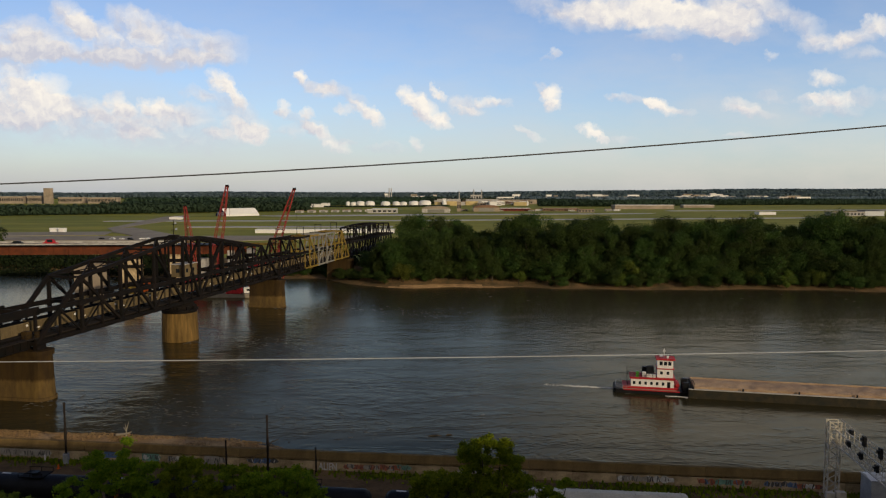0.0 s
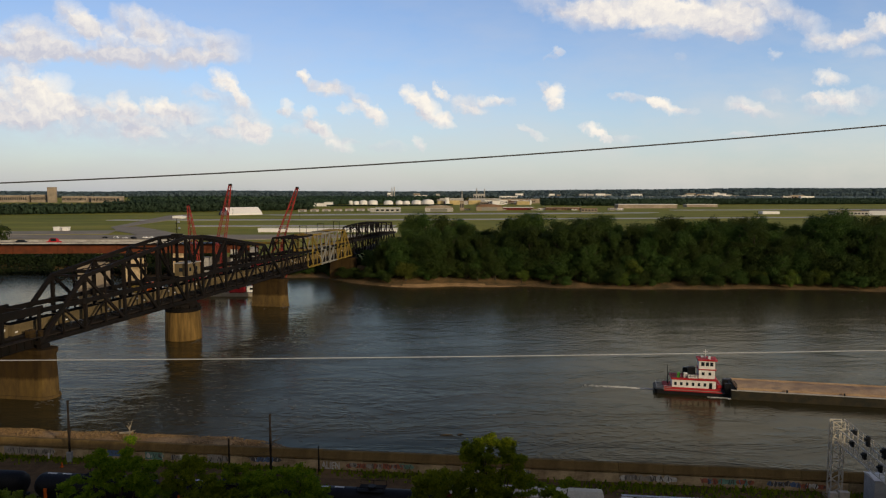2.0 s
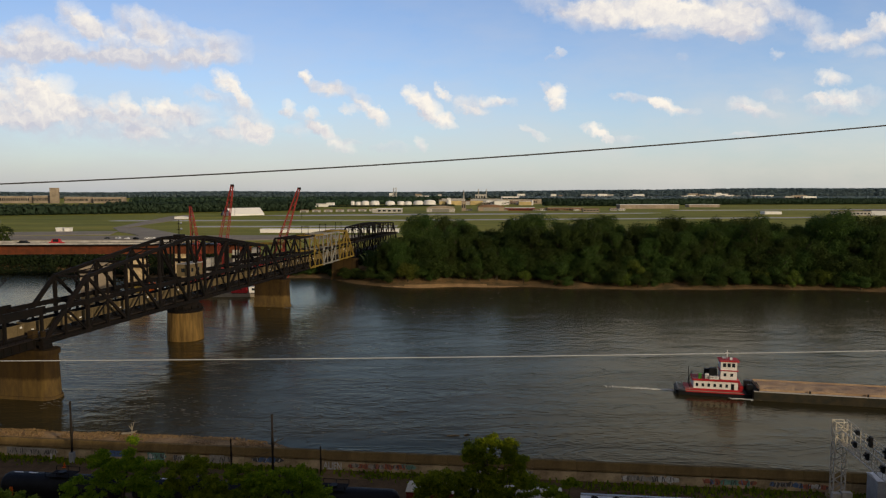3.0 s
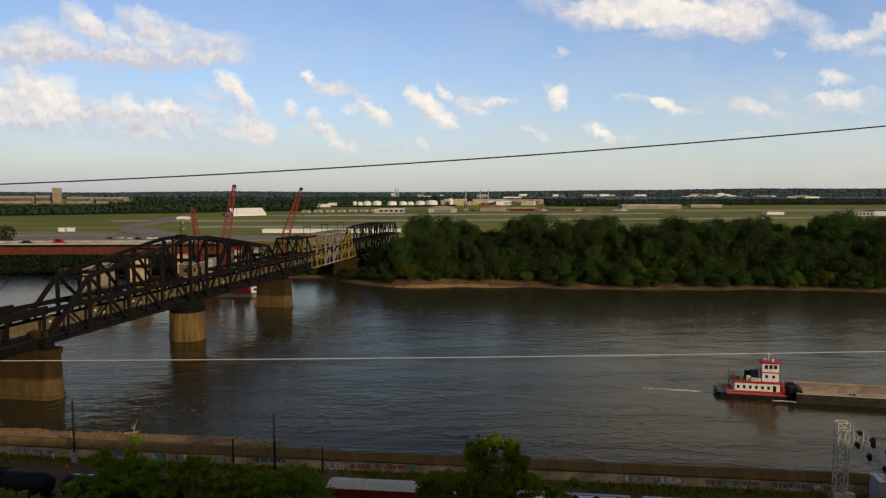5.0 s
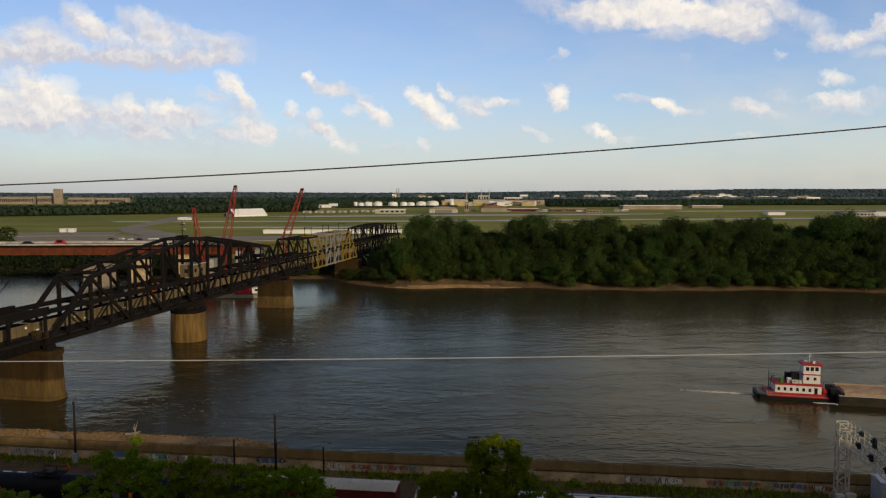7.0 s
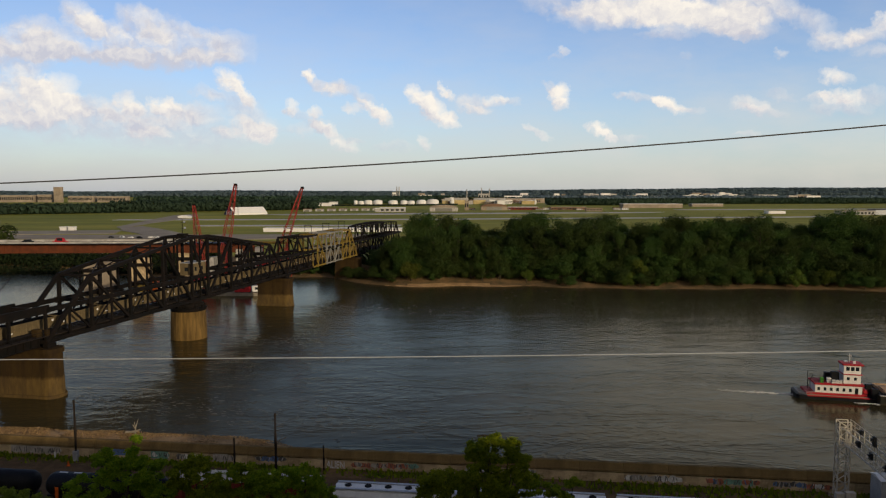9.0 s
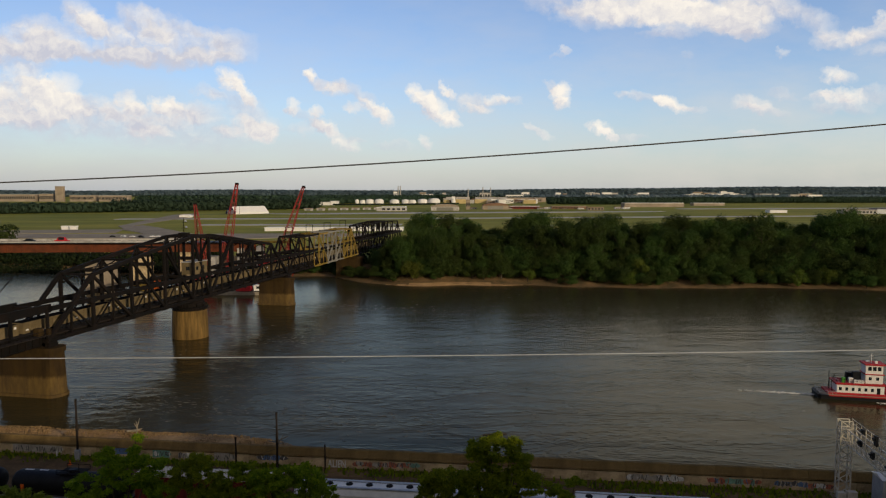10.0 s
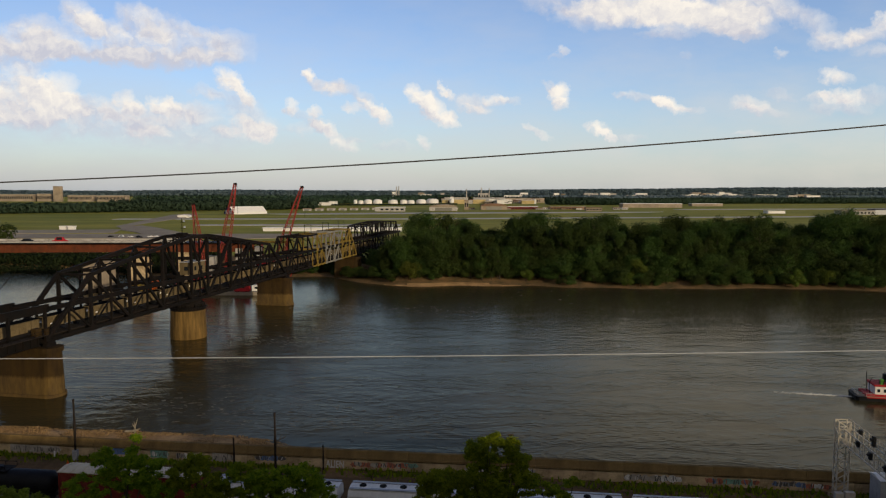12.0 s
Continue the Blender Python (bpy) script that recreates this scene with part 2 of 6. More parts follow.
# ---- materials ----
def mat(name, colour, rough=0.8, dark=0.6, scale=1.0, fine=8.0, bump=0.2, metal=0.0, island=0.0, stretch=(1, 1, 1), tint=None, each=0.0, fine_dark=0.25, shine=0.1, flood=None):
    """A worn surface: stains of size 1/scale m, grain of size 1/fine m, relief; island and each vary it from piece to piece and from object to object."""
    m = bpy.data.materials.new(name)
    m.use_nodes = True
    nt = m.node_tree
    b = nt.nodes["Principled BSDF"]
    b.inputs["Roughness"].default_value, b.inputs["Metallic"].default_value = rough, metal
    b.inputs["Specular IOR Level"].default_value = shine
    tc = nt.nodes.new("ShaderNodeTexCoord")
    mp = nt.nodes.new("ShaderNodeMapping")
    mp.inputs["Scale"].default_value = stretch
    nt.links.new(tc.outputs["Object"], mp.inputs["Vector"])

    def nz(s, d):
        n = nt.nodes.new("ShaderNodeTexNoise")
        n.inputs["Scale"].default_value, n.inputs["Detail"].default_value, n.inputs["Roughness"].default_value = s, d, 0.65
        nt.links.new(mp.outputs[0], n.inputs["Vector"])
        return n

    def mix(fac, a, c, blend="MIX"):
        n = nt.nodes.new("ShaderNodeMix")
        n.data_type, n.blend_type = "RGBA", blend
        for sock, v in ((n.inputs[0], fac), (n.inputs[6], a), (n.inputs[7], c)):
            if isinstance(v, bpy.types.NodeSocket):
                nt.links.new(v, sock)
            else:
                sock.default_value = v
        return n.outputs[2]

    def ramp(value, lo, hi):
        n = nt.nodes.new("ShaderNodeMapRange")
        n.inputs["From Min"].default_value, n.inputs["From Max"].default_value = lo, hi
        nt.links.new(value, n.inputs["Value"])
        return n.outputs[0]

    big, small = nz(scale, 4.0), nz(fine, 3.0)
    shade = tuple(c * dark for c in colour) if tint is None else tint
    col = mix(ramp(big.outputs["Fac"], 0.35, 0.65), (*shade, 1), (*colour, 1))
    col = mix(ramp(small.outputs["Fac"], 0.3, 0.7), mix(1.0, col, (1 - fine_dark,) * 3 + (1,), "MULTIPLY"), col)
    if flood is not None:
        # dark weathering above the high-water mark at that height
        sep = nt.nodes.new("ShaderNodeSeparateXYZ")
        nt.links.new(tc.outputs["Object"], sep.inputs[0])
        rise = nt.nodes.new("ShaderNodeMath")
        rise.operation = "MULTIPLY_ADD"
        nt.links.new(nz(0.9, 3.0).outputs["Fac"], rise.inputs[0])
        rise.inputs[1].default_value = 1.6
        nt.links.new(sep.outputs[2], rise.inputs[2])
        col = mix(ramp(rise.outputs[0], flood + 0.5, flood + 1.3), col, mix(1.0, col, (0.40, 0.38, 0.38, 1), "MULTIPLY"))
    if island or each:
        src = nt.nodes.new("ShaderNodeNewGeometry").outputs["Random Per Island"] if island else nt.nodes.new("ShaderNodeObjectInfo").outputs["Random"]
        amount = island or each
        hsv = nt.nodes.new("ShaderNodeHueSaturation")
        nt.links.new(ramp(src, 0.0, 1.0), hsv.inputs["Value"])
        rng = hsv.inputs["Value"].links[0].from_node
        rng.inputs["To Min"].default_value, rng.inputs["To Max"].default_value = 1 - amount, 1 + amount
        nt.links.new(col, hsv.inputs["Color"])
        col = hsv.outputs[0]
    nt.links.new(col, b.inputs["Base Color"])
    if bump:
        bp = nt.nodes.new("ShaderNodeBump")
        bp.inputs["Strength"].default_value, bp.inputs["Distance"].default_value = bump, 1.0 / fine
        nt.links.new(small.outputs["Fac"], bp.inputs["Height"])
        nt.links.new(bp.outputs[0], b.inputs["Normal"])
    return m


def leaf_mat(name, a, c, soft=0.3, lowest=0.62, highest=1.3):
    """Leaves: two greens from clump to clump, some light through them."""
    m = bpy.data.materials.new(name)
    m.use_nodes = True
    nt = m.node_tree
    b = nt.nodes["Principled BSDF"]
    b.inputs["Roughness"].default_value = 0.75
    b.inputs["Specular IOR Level"].default_value = 0.1
    rnd = nt.nodes.new("ShaderNodeNewGeometry").outputs["Random Per Island"]
    one = nt.nodes.new("ShaderNodeObjectInfo").outputs["Random"]
    mx = nt.nodes.new("ShaderNodeMix")
    mx.data_type = "RGBA"
    nt.links.new(rnd, mx.inputs[0])
    mx.inputs[6].default_value, mx.inputs[7].default_value = (*a, 1), (*c, 1)
    hsv = nt.nodes.new("ShaderNodeHueSaturation")
    rg = nt.nodes.new("ShaderNodeMapRange")
    rg.inputs["To Min"].default_value, rg.inputs["To Max"].default_value = lowest, highest
    nt.links.new(one, rg.inputs["Value"])
    nt.links.new(rg.outputs[0], hsv.inputs["Value"])
    rh = nt.nodes.new("ShaderNodeMapRange")
    rh.inputs["To Min"].default_value, rh.inputs["To Max"].default_value = 0.475, 0.515
    nt.links.new(one, rh.inputs["Value"])
    nt.links.new(rh.outputs[0], hsv.inputs["Hue"])
    nt.links.new(mx.outputs[2], hsv.inputs["Color"])
    nt.links.new(hsv.outputs[0], b.inputs["Base Color"])
    tr = nt.nodes.new("ShaderNodeBsdfTranslucent")
    nt.links.new(hsv.outputs[0], tr.inputs["Color"])
    ms = nt.nodes.new("ShaderNodeMixShader")
    ms.inputs[0].default_value = soft
    nt.links.new(b.outputs[0], ms.inputs[1])
    nt.links.new(tr.outputs[0], ms.inputs[2])
    nt.links.new(ms.outputs[0], nt.nodes["Material Output"].inputs[0])
    return m


def water_mat():
    """Muddy river: brown body, gloss, small waves in patches, smooth slicks between."""
    m = bpy.data.materials.new("river_water")
    m.use_nodes = True
    nt = m.node_tree
    b = nt.nodes["Principled BSDF"]
    tc = nt.nodes.new("ShaderNodeTexCoord").outputs["Object"]

    def nz(scale, stretch, detail, rough=0.6, warp=0.0):
        mp = nt.nodes.new("ShaderNodeMapping")
        mp.inputs["Scale"].default_value, mp.inputs["Rotation"].default_value = stretch, (0, 0, radians(-6))
        nt.links.new(tc, mp.inputs["Vector"])
        n = nt.nodes.new("ShaderNodeTexNoise")
        for k, v in (("Scale", scale), ("Detail", detail), ("Roughness", rough), ("Distortion", warp)):
            n.inputs[k].default_value = v
        nt.links.new(mp.outputs[0], n.inputs["Vector"])
        return n.outputs["Fac"]

    def mth(op, x, y, z=0.0):
        n = nt.nodes.new("ShaderNodeMath")
        n.operation = op
        for s, v in zip(n.inputs, (x, y, z)):
            if isinstance(v, bpy.types.NodeSocket):
                nt.links.new(v, s)
            else:
                s.default_value = v
        return n.outputs[0]

    waves = nz(0.42, (0.8, 1.1, 1), 2.5, 0.5, 0.2)
    swirl = nz(0.045, (0.55, 1.5, 1), 5.0, 0.65, 1.0)
    gust = nt.nodes.new("ShaderNodeMapRange")
    gust.inputs["From Min"].default_value, gust.inputs["From Max"].default_value = 0.43, 0.58
    gust.inputs["To Min"].default_value, gust.inputs["To Max"].default_value = 0.25, 1.5
    nt.links.new(swirl, gust.inputs["Value"])
    boils = nz(0.10, (0.6, 1.2, 1), 3.0, 0.5, 0.4)
    height = mth("MULTIPLY_ADD", waves, gust.outputs[0], mth("MULTIPLY", boils, 2.3))
    bp = nt.nodes.new("ShaderNodeBump")
    bp.inputs["Distance"].default_value = 0.115
    place = nt.nodes.new("ShaderNodeSeparateXYZ")
    nt.links.new(tc, place.inputs[0])
    lee = nt.nodes.new("ShaderNodeMapRange")        # calmer under the wooded bank
    lee.inputs["From Min"].default_value, lee.inputs["From Max"].default_value = 225.0, 320.0
    lee.inputs["To Min"].default_value, lee.inputs["To Max"].default_value = 1.0, 0.2
    nt.links.new(place.outputs[1], lee.inputs["Value"])
    nt.links.new(lee.outputs[0], bp.inputs["Strength"])
    nt.links.new(height, bp.inputs["Height"])
    mx = nt.nodes.new("ShaderNodeMix")
    mx.data_type = "RGBA"
    nt.links.new(nz(0.02, (0.6, 1.5, 1), 5.0, 0.6, 1.0), mx.inputs[0])
    mx.inputs[6].default_value, mx.inputs[7].default_value = (0.022, 0.0185, 0.0075, 1), (0.050, 0.040, 0.018, 1)
    mud = nt.nodes.new("ShaderNodeBsdfDiffuse")
    nt.links.new(mx.outputs[2], mud.inputs["Color"])
    nt.links.new(bp.outputs[0], mud.inputs["Normal"])
    gloss = nt.nodes.new("ShaderNodeBsdfGlossy")
    gloss.inputs["Color"].default_value, gloss.inputs["Roughness"].default_value = (0.92, 0.85, 0.66, 1), 0.17
    nt.links.new(bp.outputs[0], gloss.inputs["Normal"])
    fr = nt.nodes.new("ShaderNodeFresnel")
    fr.inputs["IOR"].default_value = 1.215
    nt.links.new(bp.outputs[0], fr.inputs["Normal"])
    ms = nt.nodes.new("ShaderNodeMixShader")
    nt.links.new(fr.outputs[0], ms.inputs[0])
    nt.links.new(mud.outputs[0], ms.inputs[1])
    nt.links.new(gloss.outputs[0], ms.inputs[2])
    nt.links.new(ms.outputs[0], nt.nodes["Material Output"].inputs[0])
    nt.nodes.remove(b)
    return m


M_WATER = water_mat()
M_GRASS = mat("field_grass", (0.285, 0.255, 0.036), 0.9, scale=0.012, fine=0.15, bump=0.1, tint=(0.150, 0.170, 0.022), stretch=(0.35, 1, 1))
M_DIRT = mat("bare_earth", (0.20, 0.120, 0.052), 0.95, scale=0.15, fine=1.2, bump=0.4, tint=(0.085, 0.062, 0.026))
M_SAND = mat("river_sand", (0.48, 0.29, 0.125), 0.95, scale=0.2, fine=1.5, bump=0.3)
M_CONC = mat("old_concrete", (0.62, 0.46, 0.26), 0.9, scale=0.35, fine=3.0, bump=0.3, tint=(0.24, 0.165, 0.085))
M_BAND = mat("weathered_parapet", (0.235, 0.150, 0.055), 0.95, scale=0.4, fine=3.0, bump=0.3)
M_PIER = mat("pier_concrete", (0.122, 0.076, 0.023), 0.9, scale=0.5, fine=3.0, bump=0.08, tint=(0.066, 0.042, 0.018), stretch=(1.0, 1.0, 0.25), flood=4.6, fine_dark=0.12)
M_PIVOT = mat("streaked_pivot_concrete", (0.205, 0.122, 0.036), 0.9, scale=0.6, fine=3.0, bump=0.08, tint=(0.062, 0.038, 0.013), stretch=(1.2, 1.2, 0.12), fine_dark=0.12)
M_STEEL = mat("dark_bridge_steel", (0.0045, 0.0043, 0.0036), 0.85, scale=0.4, fine=5.0, tint=(0.0105, 0.0064, 0.0042), each=0.25, shine=0.15)
M_YELLOW = mat("yellow_primer_steel", (0.27, 0.18, 0.035), 0.6, scale=0.6, fine=5.0, each=0.15)
M_SILVER = mat("grey_primer_steel", (0.27, 0.255, 0.215), 0.55, scale=0.6, fine=5.0, each=0.12)
M_RUST = mat("weathering_steel", (0.155, 0.042, 0.016), 0.8, scale=0.25, fine=4.0, tint=(0.085, 0.028, 0.013))
M_DECK = mat("pale_deck_concrete", (0.52, 0.48, 0.42), 0.9, scale=0.3, fine=3.0)
M_TAN = mat("tan_hopper_paint", (0.165, 0.120, 0.060), 0.85, scale=0.5, fine=4.0, each=0.2, dark=0.75)
M_BLACK = mat("black_grime", (0.016, 0.016, 0.017), 0.5, scale=0.7, fine=5.0)
M_WHITE = mat("white_paint", (0.76, 0.72, 0.65), 0.5, scale=0.8, fine=5.0, dark=0.85, bump=0.05, fine_dark=0.08)
M_RED = mat("red_paint", (0.50, 0.03, 0.035), 0.5, scale=1.0, fine=6.0, dark=0.7)
M_CRANE = mat("crane_red", (0.33, 0.045, 0.034), 0.6, scale=0.4, fine=4.0)
M_GALV = mat("galvanised_steel", (0.46, 0.46, 0.45), 0.5, scale=1.2, fine=8.0, metal=0.2, dark=0.75, shine=0.3)
M_CREAM = mat("dull_zinc_lattice", (0.62, 0.55, 0.43), 0.6, scale=1.2, fine=8.0, dark=0.75, shine=0.2)
# upper cable dark against the sky, lower one sunlit: light put into both colours
M_DARKCABLE = mat("backlit_cable", (0.09, 0.085, 0.08), 0.6, scale=1.0, fine=20.0, dark=0.85)
M_CABLE = mat("sunlit_cable", (0.50, 0.49, 0.48), 0.6, scale=1.0, fine=20.0, dark=0.85)
M_ROOF = mat("galvanised_roof", (0.68, 0.57, 0.39), 0.55, scale=0.5, fine=6.0, dark=0.8)
M_BOXRED = mat("boxcar_red", (0.21, 0.035, 0.025), 0.7, scale=0.6, fine=5.0)
M_WOOD = mat("weathered_pole_wood", (0.034, 0.026, 0.020), 0.9, scale=2.0, fine=12.0, stretch=(1, 1, 0.15))
M_BLEACH = mat("bleached_wood", (0.34, 0.28, 0.20), 0.9, scale=2.0, fine=10.0)
M_BARK = mat("tree_bark", (0.09, 0.07, 0.05), 0.95, scale=1.0, fine=6.0, stretch=(1, 1, 0.3))
M_GRAVEL = mat("ballast", (0.175, 0.105, 0.048), 0.95, scale=0.5, fine=5.0, bump=0.6)
M_ROCK = mat("riprap_stone", (0.30, 0.185, 0.080), 0.9, scale=1.0, fine=5.0, island=0.35)
M_ASPH = mat("worn_asphalt", (0.31, 0.26, 0.19), 0.9, scale=0.05, fine=0.6, bump=0.1, dark=0.8)
M_PALE = mat("pale_concrete_paving", (0.40, 0.385, 0.36), 0.9, scale=0.03, fine=0.5, bump=0.05, dark=0.85)
M_GLASS = mat("dark_window_glass", (0.02, 0.025, 0.03), 0.12, scale=1.0, fine=3.0, bump=0.0, shine=0.5)
M_CARGO = mat("barge_sand_load", (0.50, 0.34, 0.20), 0.95, scale=0.25, fine=2.5, bump=0.5, tint=(0.36, 0.235, 0.14))
M_HULL = mat("barge_hull", (0.022, 0.023, 0.018), 0.8, scale=0.6, fine=3.0, tint=(0.052, 0.040, 0.022))
M_FOAM = mat("wake_foam", (0.74, 0.70, 0.60), 0.8, scale=1.0, fine=4.0)
M_COAL = mat("coal", (0.012, 0.012, 0.012), 1.0, scale=1.0, fine=4.0, bump=0.5, shine=0.0)
M_FROTH = mat("river_froth", (0.13, 0.12, 0.10), 0.8, scale=0.5, fine=4.0, island=0.5)
M_GREEN = mat("green_plastic", (0.10, 0.34, 0.05), 0.5, scale=2.0, fine=8.0)
M_ORANGE = mat("orange_plastic", (0.85, 0.16, 0.02), 0.5, scale=3.0, fine=9.0)
M_BRICKTAN = mat("tan_masonry", (0.38, 0.30, 0.21), 0.9, scale=0.05, fine=0.5, bump=0.1)
M_BROWN = mat("brown_roof", (0.26, 0.15, 0.09), 0.85, scale=0.05, fine=0.5, bump=0.1)
L_FAR = leaf_mat("forest_leaves", (0.023, 0.044, 0.009), (0.056, 0.084, 0.016))
L_NEAR = leaf_mat("near_leaves", (0.070, 0.130, 0.004), (0.23, 0.28, 0.010), 0.4, 0.85, 1.2)
# shade around the bridges is put into this near-black leaf colour
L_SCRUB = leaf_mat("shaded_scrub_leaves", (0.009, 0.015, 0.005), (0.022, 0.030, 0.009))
L_LIGHT = leaf_mat("yellow_green_leaves", (0.10, 0.13, 0.012), (0.20, 0.21, 0.02), 0.35, 0.9, 1.15)
L_BANK = leaf_mat("sunlit_willow_leaves", (0.055, 0.080, 0.010), (0.105, 0.125, 0.018), 0.3, 0.85, 1.2)
# lifted and bluer than the bank's leaves: some distance haze in the colour
L_WOOD = leaf_mat("hazed_wood_leaves", (0.040, 0.068, 0.040), (0.052, 0.080, 0.045), 0.4)
# distance haze is put into this pale blue-grey leaf colour
L_HILL = leaf_mat("hazed_hill_leaves", (0.15, 0.20, 0.22), (0.17, 0.22, 0.235), 0.45)


# ---- building helpers ----
def part(name, bm, material, parent=None, label="", at=None, smooth=False):
    """Links a bmesh as one mesh object, under a thing or a part if one is given."""
    me = bpy.data.meshes.new(name)
    bm.to_mesh(me)
    bm.free()
    me.materials.append(material)
    if smooth:
        for p in me.polygons:
            p.use_smooth = True
    ob = new(name, me)
    if parent is not None:
        ob.parent = parent
    if at is not None:
        ob.matrix_basis = at
    if label:
        ob["label"] = label
    return ob


def share(name, me, parent, at):
    """Another object on the same mesh."""
    ob = new(name, me)
    ob.parent, ob.matrix_basis = parent, at
    return ob


def empty(name, at, label, category, group=""):
    ob = new(name)
    ob.empty_display_size = 0.5
    ob.matrix_basis = at
    return tagged(ob, label, category, group)


def box(bm, x0, x1, y0, y1, z0, z1):
    v = [bm.verts.new((x, y, z)) for z in (z0, z1) for x, y in ((x0, y0), (x1, y0), (x1, y1), (x0, y1))]
    for q in ((3, 2, 1, 0), (4, 5, 6, 7), (0, 1, 5, 4), (1, 2, 6, 5), (2, 3, 7, 6), (3, 0, 4, 7)):
        bm.faces.new([v[i] for i in q])
    return bm


def beam(bm, a, b, w, h):
    """A straight bar of section w by h from a to b; h lies as near the upright as it can."""
    a, b = Vector(a), Vector(b)
    d = (b - a).normalized()
    side = d.cross(Vector((0, 0, 1)))
    side = Vector((1, 0, 0)) if side.length < 1e-4 else side.normalized()
    up = side.cross(d).normalized()
    v = [bm.verts.new(p + side * sx * w / 2 + up * sz * h / 2) for p in (a, b) for sx, sz in ((-1, -1), (1, -1), (1, 1), (-1, 1))]
    for q in ((0, 1, 2, 3), (7, 6, 5, 4), (4, 5, 1, 0), (5, 6, 2, 1), (6, 7, 3, 2), (7, 4, 0, 3)):
        bm.faces.new([v[i] for i in q])
    return bm


def tube(bm, points, radii, n=8):
    """A round bar through points, with a radius at each, closed at its ends."""
    rings = []
    for i, p in enumerate(points):
        p = Vector(p)
        d = (Vector(points[min(i + 1, len(points) - 1)]) - Vector(points[max(i - 1, 0)])).normalized()
        s = d.cross(Vector((0, 0, 1)))
        s = Vector((1, 0, 0)) if s.length < 1e-3 else s.normalized()
        u = s.cross(d)
        rings.append([bm.verts.new(p + (s * math.cos(k * math.tau / n) + u * math.sin(k * math.tau / n)) * radii[i]) for k in range(n)])
    for a, b in zip(rings, rings[1:]):
        for k in range(n):
            bm.faces.new((a[k], a[(k + 1) % n], b[(k + 1) % n], b[k]))
    bm.faces.new(rings[0][::-1])
    bm.faces.new(rings[-1])
    return bm


def prism(bm, outline, z0, z1, taper=0.0):
    """An upright prism over an outline that runs counter-clockwise, its top drawn in by taper."""
    cx, cy = sum(p[0] for p in outline) / len(outline), sum(p[1] for p in outline) / len(outline)
    low = [bm.verts.new((x, y, z0)) for x, y in outline]
    top = []
    for x, y in outline:
        r = math.hypot(x - cx, y - cy)
        k = 1 - taper / r if r else 1
        top.append(bm.verts.new((cx + (x - cx) * k, cy + (y - cy) * k, z1)))
    for i in range(len(outline)):
        j = (i + 1) % len(outline)
        bm.faces.new((low[i], low[j], top[j], top[i]))
    bm.faces.new(top)
    bm.faces.new(low[::-1])
    return bm


def lathe(bm, rows, n=24):
    """A turned body about z, from rows of radius and height."""
    rings = [[bm.verts.new((r * math.cos(k * math.tau / n), r * math.sin(k * math.tau / n), z)) for k in range(n)] for r, z in rows]
    for a, b in zip(rings, rings[1:]):
        for k in range(n):
            bm.faces.new((a[k], a[(k + 1) % n], b[(k + 1) % n], b[k]))
    bm.faces.new(rings[0][::-1])
    bm.faces.new(rings[-1])
    return bm


B = bmesh.new


# ---- ground, river, walls ----
def smooth(a, b, t):
    t = min(max((t - a) / (b - a), 0.0), 1.0)
    return t * t * (3 - 2 * t)


def shore(x):
    """The far bank's line across the river."""
    return 357 - 0.062 * x + 32 * smooth(-25, -75, x) + 12 * smooth(-150, -260, x) + 3.0 * math.sin(x * 0.05) + 1.6 * math.sin(x * 0.17 + 1)


def wall_line(x):
    return 97.6 - 0.109 * max(min(x, 230), -230)


def level(x, y):
    """The height of the ground."""
    w = wall_line(x)
    if y < w + 0.5:
        # the 5.85 m rise behind the camera is added, unseen, to shade the foreground
        return 46.8 + 5.85 * smooth(-3, -15, y) - 37.6 * smooth(-5, 40, y) - 1.2 * smooth(40, 62, y) - 0.4 * smooth(62, 72, y) * smooth(w - 3.5, w - 7, y)
    left = smooth(-14, -34, x)
    near = 8.6 + 1.35 * left - 14.0 * smooth(w + 1 + 4.0 * left, w + 26, y)
    s = shore(x)
    n = noise.noise((x * 0.03, y * 0.03, 0.0))
    far = -4.5 + 4.8 * smooth(s - 12, s, y) + 1.4 * smooth(s, s + 9, y) + 4.2 * smooth(s + 7, s + 22, y) + 1.1 * smooth(s + 30, s + 80, y) + 0.5 * n * smooth(s + 90, s + 40, y)
    hills = (22 + 22 * smooth(-300, 2200, x) + 7 * noise.noise((x * 0.0011, 3.1, 0))) * smooth(2900, 4500, y) ** 1.3
    return near if y < (w + s) / 2 else far + hills


